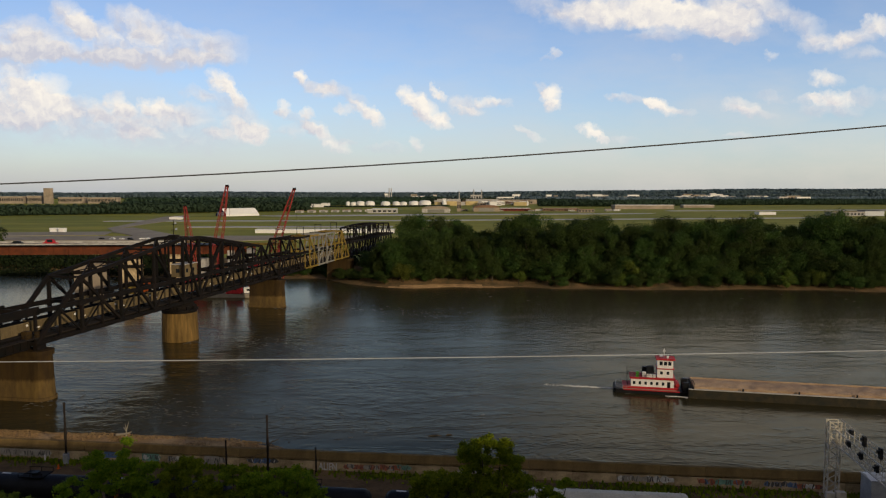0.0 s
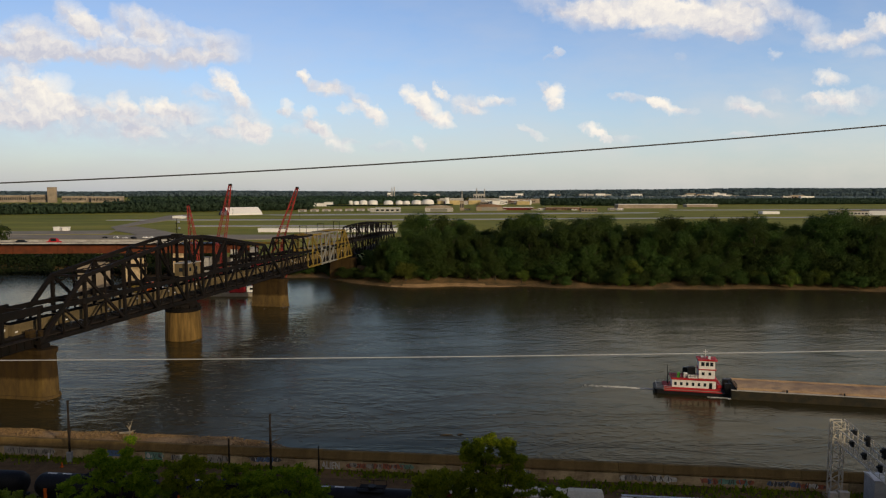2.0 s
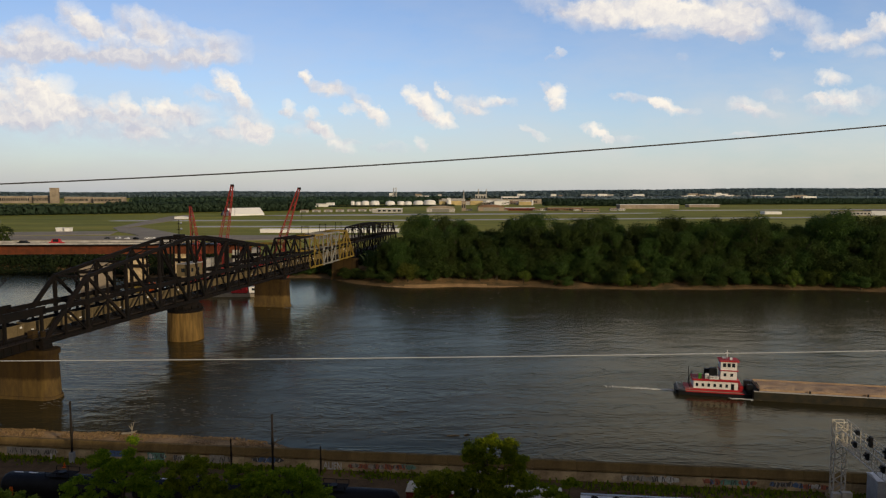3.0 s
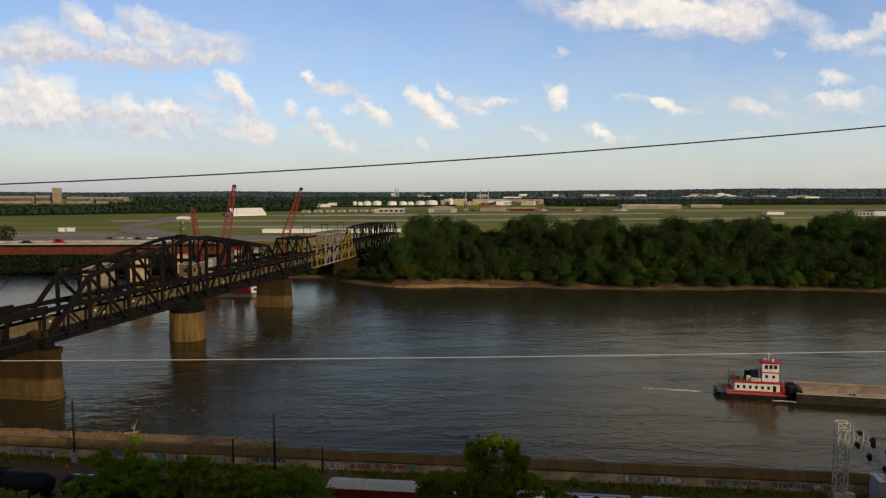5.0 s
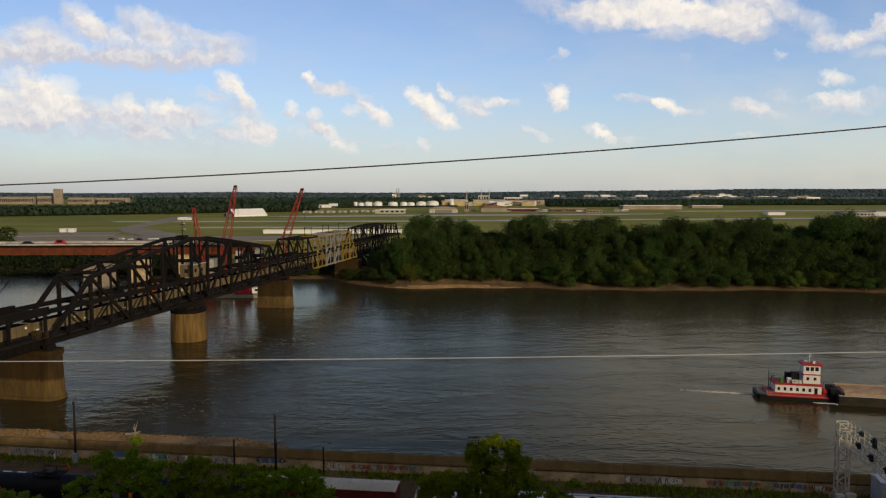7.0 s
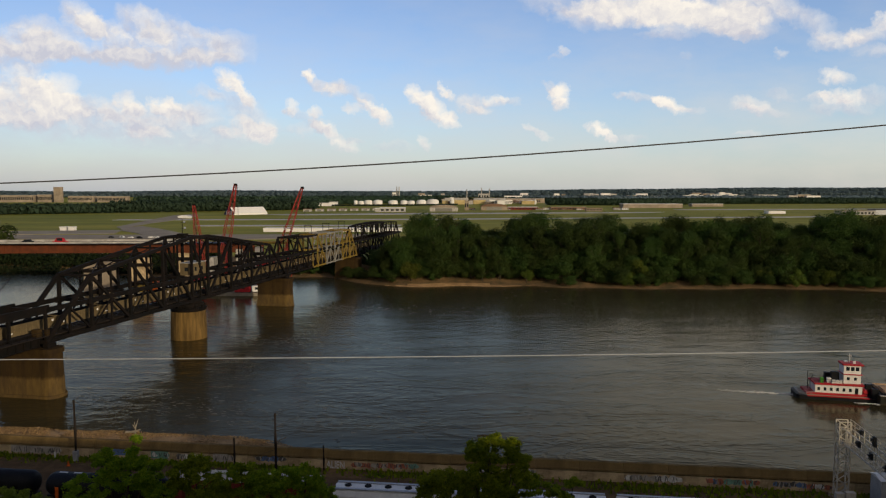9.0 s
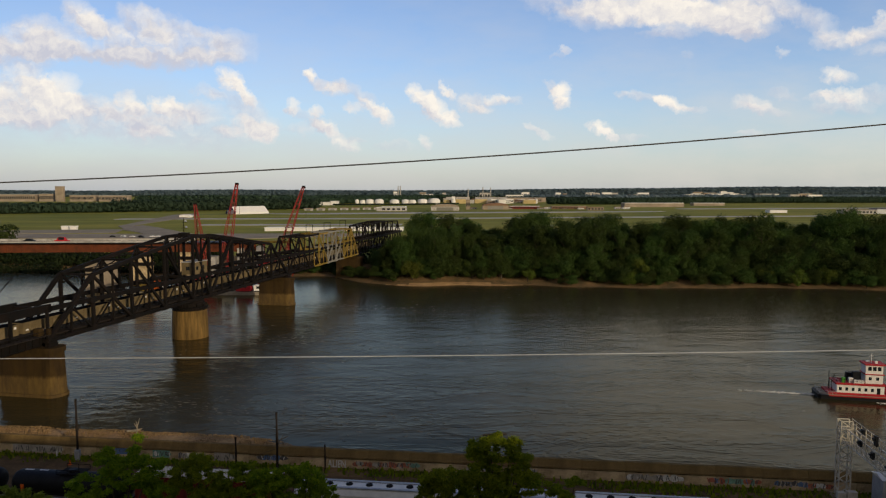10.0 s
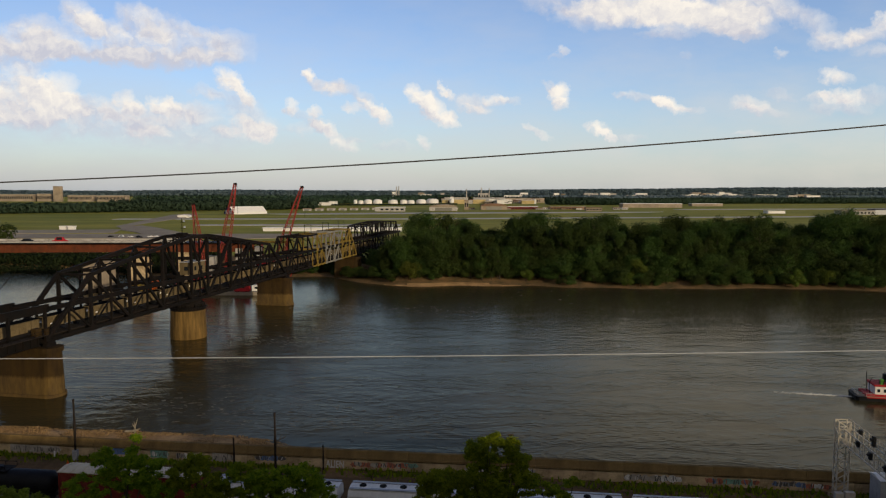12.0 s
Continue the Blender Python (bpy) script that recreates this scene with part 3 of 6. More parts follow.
def ground():
    ys = (-300, -60, -18, -15, -12, -9, -6, -3, 0, 4, 8, 12, 16, 20, 24, 28, 32, 36, 40, 45, 50, 57, 64)
    xs = sorted({round(s * v, 1) for v in (0, 6, 12, 18, 24, 30, 36, 42, 48, 54, 60, 66, 72, 80, 88, 96, 104, 112, 120, 130, 140, 150, 160, 172, 184, 196, 210, 225, 240, 260, 280, 300, 330, 370, 420, 500, 620, 800, 1050, 1400, 1900, 2600, 3500, 4800) for s in (-1, 1)} | {float(v) for v in range(-60, 100, 2)})
    rel = [-3, 0.0, 0.6, 2, 5, 9, 12, 15, 18, 22, 27, 33, 42]
    bm = B()
    rows = []
    for x in xs:
        w, s = wall_line(x), shore(x)
        col = list(ys) + [64 + (w - 67) * k for k in (0.2, 0.4, 0.6, 0.8)] + [w + r for r in rel] + [s - 60, s - 14, s - 10, s - 6, s - 3, s, s + 2, s + 4.5, s + 7, s + 9.5, s + 13, s + 17, s + 21, s + 25]
        col += [s + 35, s + 55, s + 80, s + 130, s + 200, s + 300, s + 430, s + 600, s + 850, s + 1200, s + 1600, s + 2100, 2700, 3000, 3200, 3400, 3600, 3800, 4000, 4200, 4400, 4600, 4800, 5600]
        rows.append([bm.verts.new((x, y, level(x, y))) for y in col])
    for a, b in zip(rows, rows[1:]):
        for i in range(len(a) - 1):
            bm.faces.new((a[i], b[i], b[i + 1], a[i + 1]))
    ob = part("ground", bm, M_DIRT, smooth=True)
    me = ob.data
    me.materials.append(M_SAND)
    me.materials.append(M_GRASS)
    me.materials.append(M_GRAVEL)
    for p in me.polygons:
        x, y, z = p.center
        s = shore(x)
        if s - 20 < y < s + 10.0:
            p.material_index = 1 if -34 < x < 36 and y < s - 2 + 6.5 * smooth(-40, -14, x) * smooth(40, 12, x) else 0
        elif x < -16 and wall_line(x) < y < wall_line(x) + 12:
            p.material_index = 1
        elif y > s + 60:
            p.material_index = 2
        elif 62 < y < wall_line(x) - 5:
            p.material_index = 3
        elif y < 60:
            p.material_index = 2
    return tagged(ob, "river banks, rail yard gravel and flat grassy airfield plain", "ground", kind="structure")


ground()
bm = B()
bmesh.ops.create_grid(bm, x_segments=8, y_segments=4, size=1.0)
for v in bm.verts:
    v.co = Vector((v.co.x * 2500, 280 + v.co.y * 170, 0))
tagged(part("water", bm, M_WATER), "wide muddy brown river with small wind ripples", "river", kind="structure")


def flood_wall():
    """Two tiers: a graffiti-covered lower face, a shadowed ledge, and a leaning upper parapet, in cast lengths."""
    thing = new("wall_flood")
    tagged(thing, "low weathered concrete flood wall with painted graffiti along its face", "flood wall", kind="structure")
    turn = math.degrees(math.atan(-0.109))
    thing.matrix_basis = pose(0, 97.6, 8.0, 0, 0, turn)
    lower, cap = B(), B()
    box(lower, 0, 5.96, 0, 0.7, -0.6, 1.32)
    prism(lower, [(5.96, 0.05), (6.0, 0.05), (6.0, 0.6), (5.96, 0.6)], -0.6, 1.28)
    box(lower, 0, 6.0, 0.55, 0.72, 1.324, 1.556)
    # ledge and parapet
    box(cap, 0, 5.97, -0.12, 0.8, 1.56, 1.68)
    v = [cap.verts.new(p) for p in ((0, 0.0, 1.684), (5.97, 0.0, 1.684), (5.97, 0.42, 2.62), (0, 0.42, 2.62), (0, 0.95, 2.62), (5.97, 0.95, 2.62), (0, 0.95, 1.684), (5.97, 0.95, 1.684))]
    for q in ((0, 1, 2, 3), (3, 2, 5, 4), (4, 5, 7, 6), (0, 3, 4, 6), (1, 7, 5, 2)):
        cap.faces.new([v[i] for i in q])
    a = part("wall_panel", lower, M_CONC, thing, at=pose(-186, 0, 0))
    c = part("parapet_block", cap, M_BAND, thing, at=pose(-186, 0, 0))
    for i in range(1, 62):
        share("wall_panel", a.data, thing, pose(-186 + 6 * i, 0.02 * math.sin(i * 2.3), 0))
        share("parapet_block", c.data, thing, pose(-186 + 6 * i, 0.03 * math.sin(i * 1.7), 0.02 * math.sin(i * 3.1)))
    return thing


FLOOD = flood_wall()


def crown(bm, centre, size, count, leaf, rnd, lumps=9):
    """Leaf clumps on the outside of several overlapping lumps."""
    cs = []
    for i in range(lumps):
        a, r, h = rnd.uniform(0, math.tau), rnd.uniform(0.1, 0.78), rnd.uniform(-0.8, 0.95)
        k = math.sqrt(max(0.15, 1 - h * h * 0.8))
        cs.append((Vector((math.cos(a) * r * k * size[0], math.sin(a) * r * k * size[1], h * 0.62 * size[2])), rnd.uniform(0.30, 0.5) * (10 / lumps) ** 0.33))
    cs.append((Vector((0, 0, 0.1 * size[2])), 0.5))
    c0 = Vector(centre)
    for i in range(count):
        c, s = cs[rnd.randrange(len(cs))]
        d = Vector((rnd.gauss(0, 1), rnd.gauss(0, 1), rnd.gauss(0.15, 1))).normalized()
        rr = s * rnd.uniform(0.6, 1.2)
        p = c0 + c + Vector((d.x * size[0] * rr, d.y * size[1] * rr, d.z * size[2] * rr * 0.8))
        nrm = (d + Vector((rnd.gauss(0, 0.5), rnd.gauss(0, 0.5), rnd.gauss(0.25, 0.5)))).normalized()
        t = nrm.cross(Vector((rnd.gauss(0, 1), rnd.gauss(0, 1), rnd.gauss(0, 1)))).normalized()
        b = nrm.cross(t)
        l = leaf * rnd.uniform(0.6, 1.35)
        bm.faces.new([bm.verts.new(p + t * l * 0.62), bm.verts.new(p + b * l * 0.42 + nrm * l * 0.1), bm.verts.new(p - t * l * 0.6 + nrm * l * 0.16), bm.verts.new(p - b * l * 0.4)])


def tree(name, seed, height, spread, count, leaf, leaves, label, low=0.3, lumps=10):
    """A tapered trunk with limbs, and a crown of leaf clumps."""
    rnd = random.Random(seed)
    thing = empty(name, pose(0, 0, 0), label, "tree" if name == "tree" else "bush")
    t = B()
    lean = Vector((rnd.uniform(-0.6, 0.6), rnd.uniform(-0.6, 0.6), 0))
    top = Vector((lean.x, lean.y, height * 0.72))
    r = height * 0.016 + 0.06
    tube(t, [(0, 0, -0.8), (lean.x * 0.2, lean.y * 0.2, height * 0.2), (lean.x * 0.6, lean.y * 0.6, height * 0.45), top], [r * 1.3, r, r * 0.75, r * 0.25], 7)
    for i in range(7):
        a, h = i * 2.4 + rnd.uniform(-0.4, 0.4), height * rnd.uniform(0.25, 0.6)
        q = Vector((math.cos(a) * spread * 0.62, math.sin(a) * spread * 0.62, h + height * 0.2))
        s = Vector((lean.x * h / height, lean.y * h / height, h))
        tube(t, [s, (s + q) / 2 + Vector((0, 0, -0.3)), q], [r * 0.5, r * 0.34, r * 0.1], 5)
    part("trunk", t, M_BARK, thing)
    c = B()
    mid = height * (1 + low) / 2
    crown(c, (lean.x * 0.6, lean.y * 0.6, mid), (spread, spread, height * (1 - low) / 2 * 1.12), count, leaf, rnd, lumps)
    part("crown", c, leaves, thing)
    return thing


def far_forest():
    """The wooded bank across the river."""
    rnd = random.Random(5)
    kinds = [tree("tree", 20 + i, 26.0 + 1.5 * (i % 3), 7.4 + 1.0 * (i % 3), 15000, 0.40, L_FAR, "tall dense dark green cottonwood on the river bank", low=0.0, lumps=40 + 5 * (i % 4)) for i in range(7)]
    low = [tree("bush", 40 + i, 8, 4.6, 5500, 0.25, L_FAR, "dark green willow bush on the sandy bank", low=0.02, lumps=8) for i in range(3)]
    first = set()
    for k in kinds + low:
        k["group"] = "trees along the far bank"
    spots = []
    for row, (back, step) in enumerate(((14, 6.6), (22, 6.6), (34, 7.5), (50, 8.5))):
        x = -25 + row * 2.0
        while x < 330:
            spots.append((x + rnd.uniform(-2.5, 2.5), back + rnd.uniform(-3, 3), rnd.uniform(0.74, 1.10) * (0.70 if row == 0 else 0.9 if row == 1 else 1.04), False))
            x += step * rnd.uniform(0.8, 1.25)
    x = -40
    while x < 320:
        spots.append((x, rnd.uniform(8, 13) - 3.5 * smooth(40, 90, x), rnd.uniform(0.5, 1.2), True))
        x += rnd.uniform(2.5, 6)
    x = -18
    while x < 330:
        spots.append((x, rnd.uniform(11, 20), rnd.uniform(1.0, 1.9), True))
        x += rnd.uniform(2.5, 5)
    for x, back, k in ((-37.5, 14, 0.36), (-34.0, 10, 0.42), (-32.0, 22, 0.55), (-29.5, 16, 0.58), (-26.0, 12, 0.55), (-24.5, 22, 0.8), (-33.0, 34, 0.55), (-27.0, 18, 0.74), (-30.5, 20, 0.64), (-34.5, 18, 0.5)):
        spots.append((x, back, k, False))
    x = 55
    while x < 330:
        spots.append((x, rnd.uniform(2.5, 8), rnd.uniform(0.4, 1.0), True))
        x += rnd.uniform(5, 16)
    for i in range(55):
        spots.append((rnd.uniform(-95, -30), rnd.uniform(3, 15), rnd.uniform(0.35, 0.8), True))
    for i in range(26):
        spots.append((rnd.uniform(-43, -24), rnd.uniform(14, 60), rnd.uniform(0.9, 1.5), True))
    willows = [tree("bush", 50 + i, 8, 4.0, 5000, 0.25, L_BANK, "bright green willow bush leaning over the water", low=0.02, lumps=9) for i in range(2)]
    for i, (x, back, k) in enumerate(((-20.5, 9.0, 1.25), (9.5, 11.0, 0.95), (39.0, 4.5, 0.85), (88.0, 3.5, 0.8), (158.5, 5.5, 1.0), (171.0, 3.0, 1.0), (187.0, 5.0, 1.1), (96.0, 11.0, 1.3), (250.0, 4.0, 0.8))):
        y = shore(x) + back
        m = pose(x, y, level(x, y) - 0.1, 0, 0, 50 * i)
        ob = willows[i] if i < 2 else copy_thing(willows[i % 2], m)
        ob.matrix_basis = m @ Matrix.Diagonal((k * 1.1, k, k * 1.1, 1))
        ob["group"] = "bright willows by the water"
    for i, (x, back, k, bush) in enumerate(spots):
        if not bush:
            k *= 1 + 0.22 * noise.noise((x * 0.035, back * 0.05, 7.0)) - 0.3 * math.exp(-((x - 26.7) / 5.5) ** 2)
            k = min(k, 1.14)
        src = (low if bush else kinds)[rnd.randrange(3 if bush else 7)]
        y = shore(x) + back
        m = pose(x, y, level(x, y) - 0.1, 0, 0, rnd.uniform(0, 360))
        if src not in first:
            first.add(src)
            ob = src
        else:
            ob = copy_thing(src, m)
        ob.matrix_basis = m @ Matrix.Diagonal((k * rnd.uniform(1.1, 1.65), k * rnd.uniform(1.0, 1.4), k * (1 + 0.10 * smooth(60, 260, x)), 1))


far_forest()


# ---- the old railway bridge ----
BRIDGE = pose(-86.1, 229.5, 0, 0, 0, -10.5)     # middle of the turning span; y runs along the bridge
HALF = 4.6                                       # half the distance between the two trusses
FLOOR, MIDDLE = 13.1, 20.5                       # lower chord, old upper deck


def truss_span(name, label, ys, tops, paint, category="bridge span", slim=1.0):
    """A through truss: chords, posts, diagonals and sub-diagonals on both sides, floor beams, stringers, bracing. ys, tops: place along the bridge and height of the upper chord at each panel point."""
    panels, y0, y1 = len(ys) - 1, ys[0], ys[-1]
    thing = empty(name, BRIDGE, label, category)
    for side in (-1, 1):
        x = side * HALF

        def p(i, z):
            return (x, ys[i], z)

        def bar(kind, a, b, w, h, i):
            part(kind, beam(B(), a, b, w * slim, h * slim), paint(i), thing)

        for i in range(panels):
            bar("lower_chord", p(i, FLOOR), p(i + 1, FLOOR), 0.6, 0.9, i)
        for i in range(2, panels - 2, 2):
            bar("upper_chord", p(i, tops[i]), p(i + 2, tops[i + 2]), 0.75, 0.95, i)
        bar("end_post", p(0, FLOOR), p(2, tops[2]), 0.8, 0.95, 0)
        bar("end_post", p(panels, FLOOR), p(panels - 2, tops[panels - 2]), 0.8, 0.95, panels - 1)
        bar("end_post", p(0, FLOOR - 0.6), p(0, MIDDLE + 0.6), 0.6, 0.6, 0)
        for i in range(2, panels - 1, 2):
            bar("post", p(i, FLOOR), p(i, tops[i]), 0.7, 0.8, i)
        for i in range(1, panels, 2):
            bar("sub_post", p(i, FLOOR), p(i, tops[i] if 1 < i < panels - 1 else MIDDLE + 0.5), 0.42, 0.45, i)
        half = (panels + 1) // 2
        for i in range(2, panels - 2, 2):
            rise = i < half
            a, b = (p(i, tops[i]), p(i + 2, FLOOR)) if rise else (p(i, FLOOR), p(i + 2, tops[i + 2]))
            bar("diagonal", a, b, 0.6, 0.7, i)
            m = [(u + v) / 2 for u, v in zip(a, b)]
            bar("sub_diagonal", m, p(i, FLOOR) if rise else p(i + 2, FLOOR), 0.3, 0.36, i)
        m = [(u + v) / 2 for u, v in zip(p(0, FLOOR), p(2, tops[2]))]
        bar("sub_diagonal", m, p(2, FLOOR), 0.35, 0.42, 1)
        m = [(u + v) / 2 for u, v in zip(p(panels, FLOOR), p(panels - 2, tops[panels - 2]))]
        bar("sub_diagonal", m, p(panels - 2, FLOOR), 0.35, 0.42, panels - 1)
        for i in range(2, panels - 1, 2):
            g = B()
            box(g, x - 0.36, x + 0.36, ys[i] - 1.3, ys[i] + 1.3, MIDDLE - 0.75, MIDDLE + 0.65)
            part("gusset_plate", g, paint(i), thing)
            g = B()
            box(g, x - 0.37, x + 0.37, ys[i] - 0.9, ys[i] + 0.9, FLOOR - 0.5, FLOOR + 0.9)
            part("gusset_plate", g, paint(i), thing)
        part("deck_girder", beam(B(), p(0, MIDDLE), p(panels, MIDDLE), 0.4, 1.15), paint(0), thing)
    for i in range(panels + 1):
        part("floor_beam", beam(B(), (-HALF, ys[i], FLOOR - 0.1), (HALF, ys[i], FLOOR - 0.1), 0.45, 0.95), M_STEEL, thing)
        if i % 2 == 0:
            part("deck_beam", beam(B(), (-HALF, ys[i], MIDDLE), (HALF, ys[i], MIDDLE), 0.4, 0.8), paint(i), thing)
    for i in range(2, panels - 1, 2):
        z = tops[i]
        part("portal_strut", beam(B(), (-HALF, ys[i], z), (HALF, ys[i], z), 0.4, 0.5), paint(i), thing)
        brace = B()
        beam(brace, (-HALF, ys[i], z - 2.6), (0, ys[i], z - 0.2), 0.25, 0.25)
        beam(brace, (HALF, ys[i], z - 2.6), (0, ys[i], z - 0.2), 0.25, 0.25)
        if i < panels - 2:
            beam(brace, (-HALF, ys[i], z), (HALF, ys[i + 2], tops[i + 2]), 0.25, 0.25)
            beam(brace, (HALF, ys[i], z), (-HALF, ys[i + 2], tops[i + 2]), 0.25, 0.25)
        part("sway_brace", brace, paint(i), thing)
    if tops[2] < 27.61 and len(ys) == 17:
        for i in (2, 6, 10, 14):
            z = tops[i] + 0.45
            fr = B()
            for x in (-1.6, 1.6):
                beam(fr, (x, ys[i], z), (x, ys[i], z + 4.0), 0.2, 0.2)
            beam(fr, (-1.9, ys[i], z + 3.9), (1.9, ys[i], z + 3.9), 0.2, 0.2)
            beam(fr, (-HALF, ys[i], z), (HALF, ys[i], z), 0.25, 0.25)
            part("wire_frame", fr, M_STEEL, thing)
    for x in (-2.6, -0.9, 0.9, 2.6):
        part("stringer", beam(B(), (x, y0, FLOOR + 0.2), (x, y1, FLOOR + 0.2), 0.3, 0.8), M_STEEL, thing)
    ties = B()
    box(ties, -3.4, 3.4, y0, y1, FLOOR + 0.65, FLOOR + 0.85)
    part("tie_deck", ties, M_WOOD, thing)
    rails = B()
    for x in (-1.15, 0.3):
        beam(rails, (x + 0.4, y0, FLOOR + 0.95), (x + 0.4, y1, FLOOR + 0.95), 0.07, 0.16)
    part("rail", rails, M_BLACK, thing)
    return thing


def dark(i):
    return M_STEEL


def swing_top(y):
    return 33.3 - 0.142 * max(0.0, abs(y) - 6.6)


SWING_YS = [-5 - 7.9 * (8 - i) for i in range(9)] + [0.0] + [5 + 7.9 * i for i in range(9)]
SWING = truss_span("swing_span", "dark rusty steel swing truss span on a round pier", SWING_YS, [swing_top(y) for y in SWING_YS], dark)


def patchy(i):
    return M_STEEL if i < 5 else (M_YELLOW if i < 8 or i > 11 else M_SILVER)


truss_span("truss_span", "steel truss span half repainted in yellow and grey primer", [69.2 + 5.88 * i for i in range(17)], [27.6] * 17, patchy, slim=0.75)
truss_span("truss_span", "dark steel truss span reaching into the far bank's trees", [165 + 5.9 * i for i in range(17)], [27.0 + 1.8 * math.sin(i / 16 * math.pi) for i in range(17)], dark, slim=0.8)


def swing_tower():
    """The mast and cabin over the turning span's middle."""
    thing = empty("signal_mast", BRIDGE @ pose(0.5, -3, 33.6), "thin dark signal mast with crossarms on the truss", "mast")
    bm = B()
    tube(bm, [(0, 0, 0), (0, 0, 5.6)], [0.16, 0.09], 6)
    part("pole", bm, M_STEEL, thing)
    for z, w in ((2.4, 1.5), (4.3, 1.1)):
        part("crossarm", beam(B(), (-w / 2, 0, z), (w / 2 + 0.5, 0, z), 0.16, 0.16), M_STEEL, thing)
    for x, z in ((0.9, 2.7), (0.7, 4.6)):
        part("lamp_head", box(B(), x - 0.25, x + 0.25, -0.2, 0.2, z - 0.2, z + 0.35), M_GALV, thing)
    part("guard_cage", box(B(), -1.3, 1.3, -1.3, 1.3, 0.0, 0.9), M_STEEL, thing)
    cab = empty("operator_cabin", BRIDGE @ pose(2.4, -0.5, MIDDLE + 0.6), "small tan flat-roofed cabin inside the dark truss", "cabin")
    part("body", box(B(), -2.2, 2.2, -4.0, 4.0, 0.0, 3.9), M_TAN, cab, "tan painted walls")
    part("roof", box(B(), -2.4, 2.4, -4.2, 4.2, 3.904, 4.1), M_DECK, cab)
    for y in (-2.2, 1.6):
        part("window", box(B(), 2.204, 2.24, y - 0.55, y + 0.55, 1.4, 2.6), M_GLASS, cab)
    part("window", box(B(), -0.6, 0.6, -4.04, -4.004, 1.4, 2.6), M_GLASS, cab)


swing_tower()


def piers():
    round_pier = empty("bridge_pier", BRIDGE, "round tan concrete pivot pier with water stains", "bridge pier")
    part("shaft", lathe(B(), [(5.75, -5), (5.7, 1.2), (5.45, 9.2)], 40), M_PIVOT, round_pier, smooth=True)
    part("cap", lathe(B(), [(5.46, 9.2), (5.46, 9.8), (5.8, 9.9), (5.8, 10.2), (5.6, 10.35)], 40), M_STEEL, round_pier, "dark steel track ring")
    part("turntable", lathe(B(), [(4.6, 10.35), (4.8, 10.6), (4.8, 11.6), (4.4, 11.8), (4.4, 13.4)], 32), M_STEEL, round_pier, "dark steel turntable drum")
    for k in range(12):
        a = k * math.tau / 12
        part("roller", box(B(), -0.25, 0.25, -0.5, 0.5, 10.36, 11.3), M_STEEL, round_pier, at=pose(5.15 * math.cos(a), 5.15 * math.sin(a), 0, 0, 0, math.degrees(a)))

    def wall_pier(y, top, half, thick, label):
        thing = empty("bridge_pier", BRIDGE @ pose(0, y, 0), label, "bridge pier")

        def outline(k):
            out = []
            for i in range(9):
                a = -math.pi / 2 + math.pi * i / 8
                out.append((half - thick + thick * math.cos(a) + k, (thick + k) * math.sin(a)))
            return out + [(-half - k, thick + k), (-half - k, -thick - k)]
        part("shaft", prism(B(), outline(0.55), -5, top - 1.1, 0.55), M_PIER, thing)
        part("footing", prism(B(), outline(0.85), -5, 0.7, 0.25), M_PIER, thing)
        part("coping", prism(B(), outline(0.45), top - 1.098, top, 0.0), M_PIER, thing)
        for x in (-HALF, HALF):
            part("bearing", box(B(), x - 0.6, x + 0.6, -1.4, 1.4, top + 0.002, FLOOR - 0.45), M_STEEL, thing)
        return thing

    wall_pier(-67.2, 11.6, 7.1, 2.4, "weathered brown concrete wall pier standing in the river")
    wall_pier(68.4, 11.6, 7.0, 2.6, "tan concrete wall pier in mid river")
    wall_pier(163.6, 11.8, 7.0, 2.6, "brown concrete wall pier beside the far shore")
    wall_pier(-118.0, 11.6, 7.0, 2.4, "weathered concrete wall pier by the near bank")


piers()


